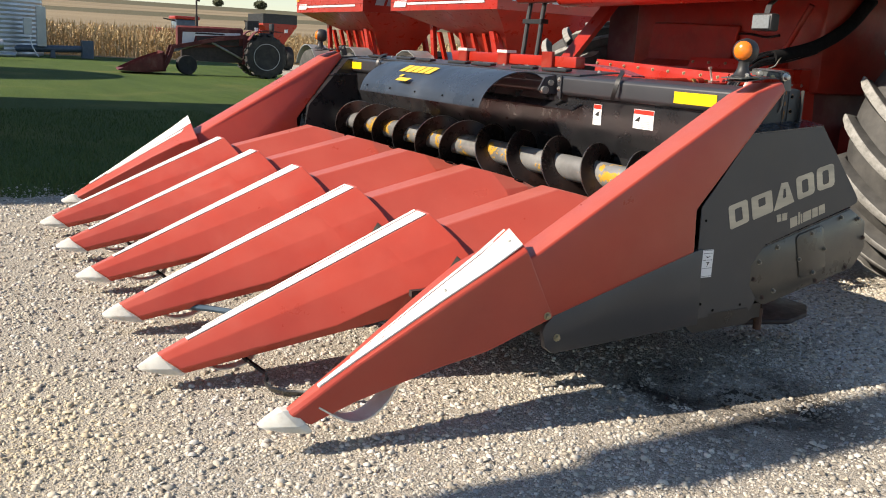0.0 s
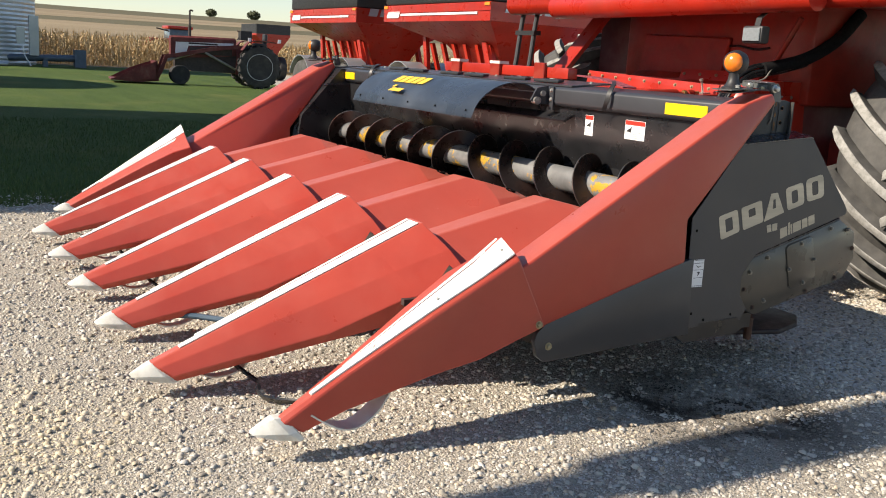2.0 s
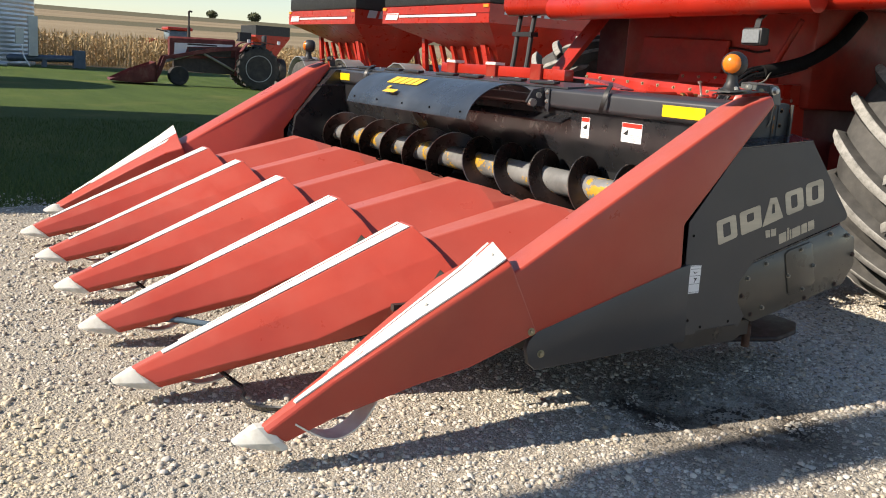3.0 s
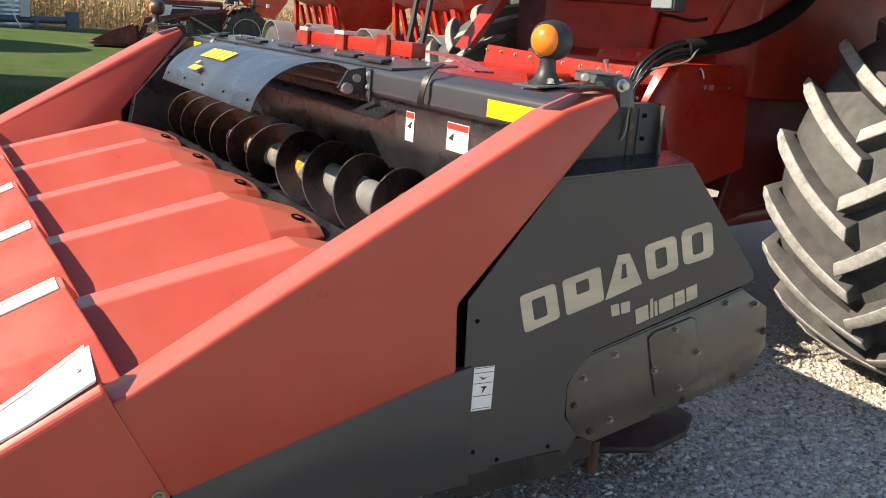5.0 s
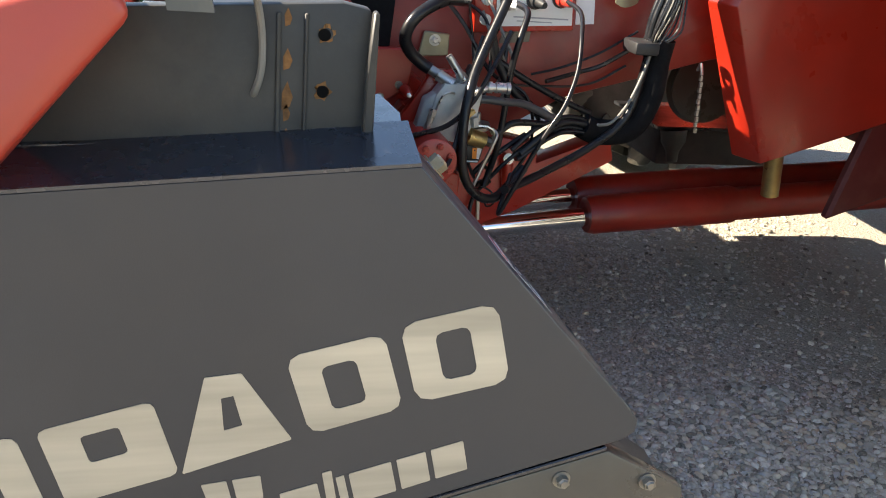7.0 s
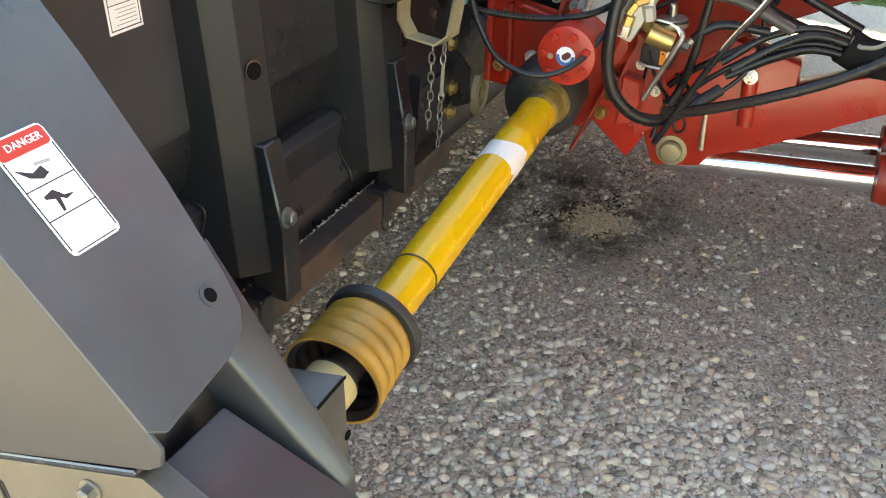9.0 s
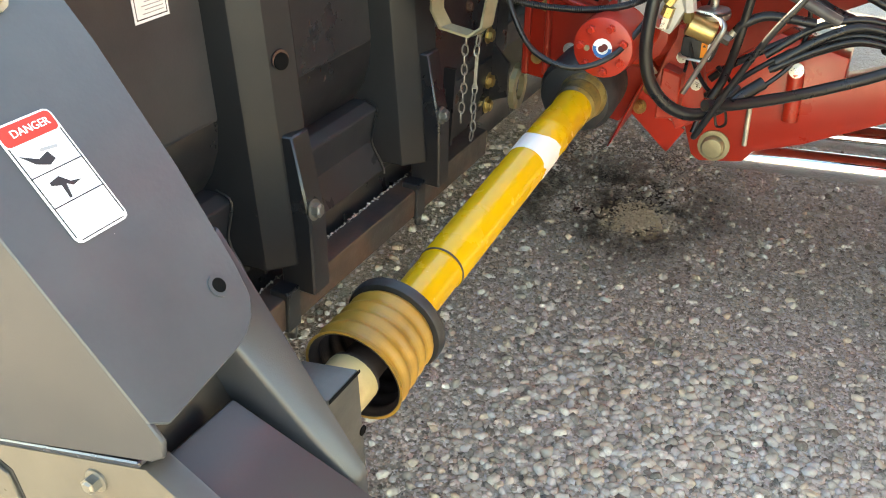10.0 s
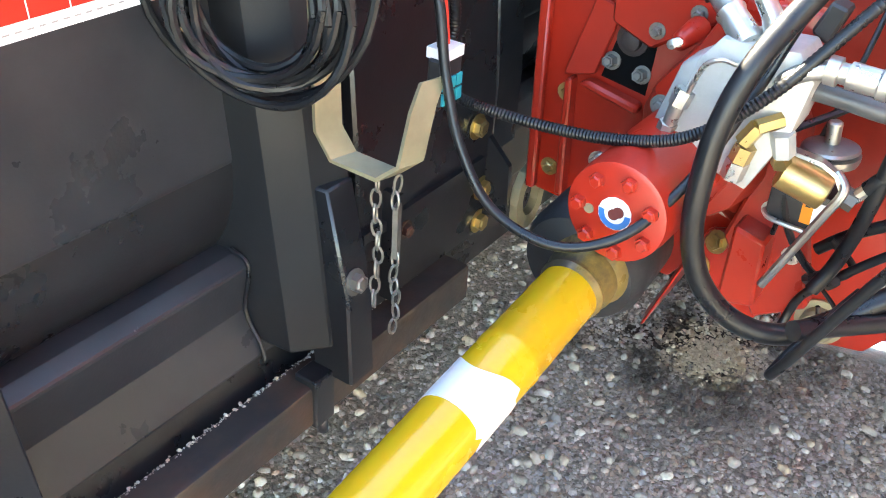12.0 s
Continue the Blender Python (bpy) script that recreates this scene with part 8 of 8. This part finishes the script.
# corrugated grain bin at the far edge of the lawn, and unseen neighbours added for shade
def add_bin(cx, cy, r, hgt):
    b = placed("grain_bin", "corrugated galvanised round grain bin", "grain bin", "grain bins")
    bm = bmesh.new()
    prof = []
    n = int(hgt / 0.10)
    for k in range(n + 1):
        prof.append((hgt * k / n, r + (0.02 if k % 2 else 0.0)))
    revolve(bm, (cx, cy, 0), (0, 0, 1), prof + [(hgt + 0.02, r + 0.15), (hgt + 0.45 * r, 0.4)], 56)
    part("wall", bm, GALV, b, "corrugated galvanised wall", 20)
    return b


gb = add_bin(-49.2, 1.55, 4.3, 7.0)
bm = bmesh.new()
box(bm, -45.9, -45.6, 4.65, 5.0, 1.0, 1.75)
box(bm, -45.9, -45.55, 5.2, 5.6, 0.5, 2.3)
part("switch_box", bm, GALV, gb, "grey electrical boxes")
bm = bmesh.new()
tube(bm, [(-45.5, 4.9, 1.0), (-45.3, 4.95, 0.5), (-45.2, 5.2, 0.02)], 0.03, 8)
part("conduit", bm, LETTER_WHITE, gb, "pale conduit")
bm = bmesh.new()
cyl(bm, (-46.0, 4.0, 0.35), (-46.0, 7.6, 0.45), 0.16, n=14)
box(bm, -46.3, -45.7, 7.2, 7.7, 0.02, 0.85)
box(bm, -46.2, -45.8, 5.8, 6.0, 0.0, 0.35)
part("unload_auger", bm, surface("blue_grey_steel", (0.10, 0.13, 0.17), 0.5, 0.3, grain=0.1), gb, "blue-grey unloading auger")
bm = bmesh.new()
cyl(bm, (-40.0, 1.6, 0.22), (-40.0, 3.75, 0.20), 0.10, n=12)
cyl(bm, (-40.0, 1.6, 0.55), (-40.0, 3.3, 0.60), 0.22, n=14)
single("auger_pipe", bm, GALV, "grey auger tube with a rust-brown end lying on the lawn", "auger")
# unseen bin, added to cast a band of shade on the lawn
add_bin(-29.9, -4.65, 4.0, 4.5)
# unseen shed-shaped block, added and sized to shade the lawn
bm = bmesh.new()
loft(bm, [[(x, y, z) for y, z in ((-11.6, 0), (-2.3, 0), (-2.3, 6.2), (-6.9, 8.4), (-11.6, 6.2))] for x in (-18.3, -7.1)])
single("lawn_shade_shed", bm, GALV, "plain metal-clad shed, unseen, added to shade the lawn", "shed")

# unseen leaning pole and can behind the camera's first stand, added to shade the yard
pole = placed("shadow_pole", "leaning wooden pole with a grey can, added for its shadow", "utility pole")
POLE_WOOD = surface("weathered_pole_wood", (0.20, 0.16, 0.12), 0.85, dark=0.7, scale=3, stretch=(6, 6, 0.4), grain=0.3, grain_scale=60)
LEAN = Vector((-0.27, 0, 1.0))
bm = bmesh.new()
cyl(bm, Vector((0.49, -4.6, 0)), Vector((0.49, -4.6, 0)) + LEAN * 7.2, 0.13, 0.10, 18)
part("pole", bm, POLE_WOOD, pole, "weathered round wooden pole")
bm = bmesh.new()
revolve(bm, Vector((0.49, -4.6, 0)) + LEAN * 4.68, LEAN, [(0, 0.10), (0.03, 0.185), (1.45, 0.195), (1.5, 0.15), (1.55, 0.11)], 20)
part("shadow_can", bm, GALV, pole, "grey can added to widen the shadow")
# standing dry maize beyond the lawn
rng = random.Random(5)
bm = bmesh.new()
verts, faces = [], []


def quad(a, b, c, d):
    i = len(verts)
    verts.extend((a, b, c, d))
    faces.append((i, i + 1, i + 2, i + 3))


for row in range(9):
    for k in range(330):
        x = -52.0 - 0.76 * row + rng.uniform(-0.12, 0.12)
        y = 2.0 + 0.155 * k + rng.uniform(-0.05, 0.05)
        hgt = rng.uniform(1.45, 1.95)
        lx, ly = rng.uniform(-0.10, 0.10), rng.uniform(-0.12, 0.12)
        quad((x, y - 0.015, 0), (x, y + 0.015, 0), (x + lx, y + ly + 0.008, hgt), (x + lx, y + ly - 0.008, hgt))
        for j in range(7):
            z = hgt * (0.16 + 0.115 * j) + rng.uniform(-0.05, 0.05)
            f = z / hgt
            px, py = x + lx * f, y + ly * f
            a = rng.uniform(0, 6.283)
            ln, dr = rng.uniform(0.25, 0.50), rng.uniform(0.05, 0.40)
            ca, sa = math.cos(a), math.sin(a)
            wx, wy = -sa * 0.028, ca * 0.028
            m1 = (px + ca * ln * 0.5, py + sa * ln * 0.5, z + 0.10)
            e1 = (px + ca * ln, py + sa * ln, z - dr)
            quad((px - wx, py - wy, z), (px + wx, py + wy, z), (m1[0] + wx, m1[1] + wy, m1[2]), (m1[0] - wx, m1[1] - wy, m1[2]))
            quad((m1[0] - wx, m1[1] - wy, m1[2]), (m1[0] + wx, m1[1] + wy, m1[2]), (e1[0] + wx * 0.2, e1[1] + wy * 0.2, e1[2]), (e1[0] - wx * 0.2, e1[1] - wy * 0.2, e1[2]))
bm.free()
MAIZE, nt, links, bs = nodes_of("dry_maize")
geo = nt.new("ShaderNodeNewGeometry")
links.new(mix(nt, links, geo.outputs["Random Per Island"], (0.30, 0.19, 0.075), (0.62, 0.46, 0.24)), bs.inputs["Base Color"])
bs.inputs["Roughness"].default_value = 0.8
me = bpy.data.meshes.new("maize")
me.from_pydata(verts, [], faces)
me.materials.append(MAIZE)
tagged(new("maize_crop", me), "dense stand of dry golden maize stalks", "maize", kind="stuff")

# two round bushes on the skyline
def add_bush(x, y, s):
    t = placed("hedge_tree", "small round tree far off on the skyline", "tree", "trees on the skyline")
    z = hill(x, y)
    bm = bmesh.new()
    cyl(bm, (x, y, z - 0.3), (x, y, z + 0.8 * s), 0.18 * s, 0.1 * s, 8)
    for k in range(6):
        a = k * 1.05
        cyl(bm, (x, y, z + 0.5 * s), (x + 0.9 * s * math.cos(a), y + 0.9 * s * math.sin(a), z + 1.6 * s), 0.07 * s, 0.03 * s, 6)
    part("trunk", bm, ENGINE, t)
    bm = bmesh.new()
    r2 = random.Random(int(x * 7))
    for k in range(500):
        d = Vector((r2.gauss(0, 1), r2.gauss(0, 1), r2.gauss(0, 1))).normalized() * (1.6 * s * r2.uniform(0.45, 1.0))
        p = Vector((x, y, z + 1.2 * s)) + Vector((d.x, d.y, d.z * 0.75 + 0.1))
        q = 0.16 * s
        u = Vector((r2.gauss(0, 1), r2.gauss(0, 1), r2.gauss(0, 1))).normalized()
        v = u.orthogonal().normalized()
        bm.faces.new([bm.verts.new(p + a * q * u + b * q * v) for a, b in ((-1, -1), (1, -1), (1, 1), (-1, 1))])
    part("crown", bm, surface("dull_foliage", (0.075, 0.085, 0.04), 0.9, dark=0.6, scale=0.6, grain=0), t)


add_bush(-392, 113, 1.4)
add_bush(-392, 131, 1.7)

# small red tractor and implement far behind
ft = placed("far_tractor", "small red cab tractor far off beside the maize", "tractor")
bm = bmesh.new()
box(bm, -61.0, -59.6, 13.6, 15.3, 1.0, 1.75)
soft(bm, 0.08, 2)
part("body", bm, RED_PAINT, ft, "red hood and body")
bm = bmesh.new()
box(bm, -61.1, -59.6, 15.0, 16.4, 1.3, 2.35)
soft(bm, 0.1, 2)
part("cab", bm, surface("pale_cab_glass", (0.10, 0.13, 0.16), 0.15, dark=0.8, grain=0), ft, "glazed cab")
bm = bmesh.new()
box(bm, -61.2, -59.5, 14.9, 16.5, 2.35, 2.55)
soft(bm, 0.05, 2)
part("roof", bm, RED_PAINT, ft, "red cab roof")
bm = bmesh.new()
cyl(bm, (-59.6, 15.0, 2.2), (-59.6, 14.2, 2.35), 0.04, n=8)
part("mirror_arm", bm, RUBBER, ft, "black mirror arm")
for y, r in ((13.9, 0.5), (15.9, 0.8)):
    wheel(ft, (-59.5, y, r), (1, 0, 0), r, 0.4, 0, r * 0.5, TYRE_DARK, RED_OLD, 0, "dark tyre", "red rim")
    wheel(ft, (-61.1, y, r), (-1, 0, 0), r, 0.4, 0, r * 0.5, TYRE_DARK, RED_OLD, 0, "dark tyre", "red rim")

# small grain cart parked behind the old tractor
cart = placed("grain_cart", "small red grain cart with black side boards", "grain cart")
bm = bmesh.new()
loft(bm, [[(-41.2, 14.75, 1.25), (-39.4, 14.75, 1.25), (-39.4, 15.0, 1.25), (-41.2, 15.0, 1.25)], [(-41.4, 13.9, 2.0), (-39.2, 13.9, 2.0), (-39.2, 15.5, 2.0), (-41.4, 15.5, 2.0)], [(-41.4, 13.9, 2.08), (-39.2, 13.9, 2.08), (-39.2, 15.5, 2.08), (-41.4, 15.5, 2.08)]])
part("hopper", bm, RED_PAINT, cart, "red hopper")
bm = bmesh.new()
for x0, x1, y0, y1 in ((-41.4, -39.2, 13.9, 13.94), (-41.4, -39.2, 15.46, 15.5), (-39.24, -39.2, 13.94, 15.46), (-41.4, -41.36, 13.94, 15.46)):
    box(bm, x0, x1, y0, y1, 2.08, 2.5)
part("side_board", bm, RUBBER, cart, "black side boards")
for y in (14.1, 15.2):
    bm = bmesh.new()
    box(bm, -40.4, -40.25, y, y + 0.1, 0.7, 1.98)
    part("leg", bm, RED_PAINT, cart, "red leg")
bm = bmesh.new()
box(bm, -40.9, -39.9, 13.9, 15.5, 0.62, 0.74)
part("axle", bm, RED_DIRTY, cart, "red axle beam")
for y, d in ((13.95, -1), (15.45, 1)):
    wheel(cart, (-40.3, y, 0.55), (0, d, 0), 0.55, 0.35, 0, 0.28, TYRE_DARK, RED_OLD, 0, "dark cart tyre", "red rim")

# ---- loose stones and grass ----
def scatter_stones(name, x0, x1, y0, y1, count, r0, r1, seed, label, spread=0.22, lift=0.0, power=5.0, fine=False, material=None, clumps=0):
    """Crushed stone as one mesh: water-worn lumps half sunk in the yard, or small domes of grit."""
    g = np.random.default_rng(seed)
    ring5 = [2 * math.pi * k / 5 for k in range(5)]
    if fine:
        v = np.array([(0, 0, 1.0)] + [(math.cos(q), math.sin(q), -0.20) for q in ring5])
        f = np.array([(0, 1 + k, 1 + (k + 1) % 5) for k in range(5)])
    else:
        v = np.array([(0, 0, 0.85)] + [(0.78 * math.cos(q), 0.78 * math.sin(q), 0.58) for q in ring5] + [(math.cos(q + 0.63), math.sin(q + 0.63), -0.30) for q in ring5])
        f = np.array([(0, 1 + k, 1 + (k + 1) % 5) for k in range(5)] + [(1 + k, 6 + k, 1 + (k + 1) % 5) for k in range(5)] + [(1 + (k + 1) % 5, 6 + k, 6 + (k + 1) % 5) for k in range(5)])
    n, nv, nf = count, len(v), len(f)
    r = r0 + (r1 - r0) * g.random(n) ** power
    sc = np.stack([r * g.uniform(0.85, 1.40, n), r * g.uniform(0.62, 1.05, n), r * g.uniform(0.45, 0.85, n)], 1)
    p = v[None] * (1 + g.uniform(-0.30, 0.30, (n, nv, 3))) * sc[:, None]
    a, tilt = g.uniform(0, 6.283, n), g.uniform(-0.45, 0.45, n)
    y, z = p[..., 1].copy(), p[..., 2].copy()
    p[..., 1], p[..., 2] = y * np.cos(tilt)[:, None] - z * np.sin(tilt)[:, None], y * np.sin(tilt)[:, None] + z * np.cos(tilt)[:, None]
    x, y = p[..., 0].copy(), p[..., 1].copy()
    p[..., 0], p[..., 1] = x * np.cos(a)[:, None] - y * np.sin(a)[:, None], x * np.sin(a)[:, None] + y * np.cos(a)[:, None]
    px, py = g.uniform(x0, x1, n), g.uniform(y0, y1, n)
    if clumps:
        # two stones in three gather in loose patches, with bare dirt between them
        near, own = g.random(n) < 0.66, g.integers(0, clumps, n)
        px, py = np.where(near, g.uniform(x0, x1, clumps)[own], px), np.where(near, g.uniform(y0, y1, clumps)[own], py)
    p[..., 0] += (px + g.normal(0, spread, n))[:, None]
    p[..., 1] += (py + g.normal(0, spread, n))[:, None]
    p[..., 2] += (lift + r * g.uniform(0.05, 0.45, n))[:, None]
    faces = (f[None] + nv * np.arange(n)[:, None, None]).reshape(-1)
    me = bpy.data.meshes.new(name)
    me.vertices.add(nv * n)
    me.vertices.foreach_set("co", p.reshape(-1))
    me.loops.add(3 * nf * n)
    me.loops.foreach_set("vertex_index", faces)
    me.polygons.add(nf * n)
    me.polygons.foreach_set("loop_start", np.arange(0, 3 * nf * n, 3))
    me.polygons.foreach_set("use_smooth", np.ones(nf * n, dtype=bool))
    me.update(calc_edges=True)
    me.materials.append(material or STONE)
    return tagged(new(name, me), label, "gravel", kind="stuff")


STONE, nt, links, bs = nodes_of("crushed_limestone")
geo = nt.new("ShaderNodeNewGeometry")
isl = geo.outputs["Random Per Island"]
cr = nt.new("ShaderNodeValToRGB")
els = cr.color_ramp.elements
els[0].position, els[0].color = 0.0, (0.15, 0.132, 0.110, 1)
els[1].position, els[1].color = 1.0, (0.70, 0.66, 0.58, 1)
for p, c in ((0.10, (0.27, 0.245, 0.205, 1)), (0.28, (0.44, 0.405, 0.34, 1)), (0.46, (0.55, 0.51, 0.435, 1)), (0.56, (0.46, 0.455, 0.44, 1)), (0.67, (0.61, 0.55, 0.44, 1)), (0.77, (0.52, 0.42, 0.30, 1)), (0.85, (0.43, 0.41, 0.385, 1)), (0.93, (0.66, 0.615, 0.52, 1))):
    e = els.new(p)
    e.color = c
links.new(isl, cr.inputs[0])
pos = nt.new("ShaderNodeTexCoord").outputs["Object"]
c = mix(nt, links, ramp(nt, links, noise_node(nt, links, pos, 160, 4), 0.50, 0.8), cr.outputs[0], (0.42, 0.37, 0.29))
# oil-dark stones
sep = nt.new("ShaderNodeSeparateXYZ")
links.new(pos, sep.inputs[0])


def op2(kind, a, b):
    n = nt.new("ShaderNodeMath")
    n.operation = kind
    for k, val in ((0, a), (1, b)):
        if isinstance(val, (int, float)):
            n.inputs[k].default_value = val
        else:
            links.new(val, n.inputs[k])
    return n.outputs[0]


def spot2(cx, cy, r):
    dx, dy = op2("SUBTRACT", sep.outputs[0], cx), op2("SUBTRACT", sep.outputs[1], cy)
    return ramp(nt, links, op2("ADD", op2("MULTIPLY", dx, dx), op2("MULTIPLY", dy, dy)), r * r, r * r * 0.2)


stain = op2("MULTIPLY", op2("MAXIMUM", spot2(0.10, 2.70, 0.60), spot2(-2.16, 3.38, 0.42)), ramp(nt, links, noise_node(nt, links, pos, 5.0, 5), 0.38, 0.56))
c = mix(nt, links, stain, c, (0.040, 0.033, 0.026))
tan = op2("MAXIMUM", op2("MULTIPLY", spot2(-2.10, 3.46, 0.13), ramp(nt, links, noise_node(nt, links, pos, 24, 5), 0.42, 0.56)), op2("MULTIPLY", spot2(-0.6, -0.2, 0.9), 0.57))
c = mix(nt, links, tan, c, (0.64, 0.53, 0.34))
links.new(c, bs.inputs["Base Color"])
bs.inputs["Roughness"].default_value = 0.88
bs.inputs["Specular IOR Level"].default_value = 0.25
bump(nt, links, bs, noise_node(nt, links, pos, 240, 4), 0.4, 0.003)

scatter_stones("gravel", -3.3, 0.9, 3.1, 5.7, 26000, 0.0036, 0.0135, 11, "loose grey and tan crushed limestone under the hitch", power=4.0)
scatter_stones("gravel", -1.45, 0.6, 3.5, 5.1, 34000, 0.0036, 0.0150, 18, "coarse crushed limestone beside the drive shaft", 0.085, power=2.6, clumps=110)
scatter_stones("gravel", -2.7, 0.1, 3.15, 4.6, 125000, 0.0020, 0.0078, 14, "fine grit between the stones under the hitch", power=2.0, fine=True)
scatter_stones("gravel", -2.6, 2.6, -0.9, 3.1, 54000, 0.0038, 0.0150, 12, "loose pale crushed limestone before the header")
scatter_stones("gravel", -0.6, 2.6, -0.9, 2.4, 62000, 0.0026, 0.0070, 15, "fine pale grit before the header", power=2.0, fine=True)
scatter_stones("gravel", -5.8, -2.6, -1.2, 2.2, 11000, 0.006, 0.018, 13, "loose pale crushed limestone at the edge of the lawn")
scatter_stones("spilled_grain", -2.16, -2.05, 3.44, 3.49, 750, 0.0020, 0.0065, 16, "pale tan crumbs spilled on oil-dark gravel", 0.032, 0.007, 1.8, True, surface("tan_crumbs", (0.70, 0.60, 0.42), 0.9, dark=0.6, scale=90, grain=0.3))

# stones added on the rail in place of ground showing through a slot
scatter_stones("slot_gravel", -1.40, -0.24, 3.1775, 3.1815, 700, 0.0010, 0.0030, 17, "small stones standing in for ground seen through the rail slot", 0.0012, 0.4705)
# blades of grass along the near part of the lawn
g = np.random.default_rng(21)
n = 26000
bx, by = -5.6 - 9.0 * g.random(n) ** 1.5, g.uniform(-1.5, 4.5, n)
ha, hh = g.uniform(0, 6.283, n), g.uniform(0.03, 0.075, n)
lean = g.uniform(-0.03, 0.03, (n, 2))
v = np.zeros((n, 3, 3))
v[:, 0], v[:, 1], v[:, 2] = np.stack([bx - 0.004 * np.cos(ha), by - 0.004 * np.sin(ha), 0 * bx], 1), np.stack([bx + 0.004 * np.cos(ha), by + 0.004 * np.sin(ha), 0 * bx], 1), np.stack([bx + lean[:, 0], by + lean[:, 1], hh], 1)
me = bpy.data.meshes.new("grass")
me.vertices.add(3 * n)
me.vertices.foreach_set("co", v.reshape(-1))
me.loops.add(3 * n)
me.loops.foreach_set("vertex_index", np.arange(3 * n))
me.polygons.add(n)
me.polygons.foreach_set("loop_start", np.arange(0, 3 * n, 3))
me.update(calc_edges=True)
me.validate()
GRASS, nt, links, bs = nodes_of("lawn_blades")
geo = nt.new("ShaderNodeNewGeometry")
links.new(mix(nt, links, geo.outputs["Random Per Island"], (0.040, 0.085, 0.016), (0.12, 0.16, 0.04)), bs.inputs["Base Color"])
bs.inputs["Roughness"].default_value = 0.8
me.materials.append(GRASS)
tagged(new("grass", me), "short mown green lawn grass", "grass", kind="stuff")
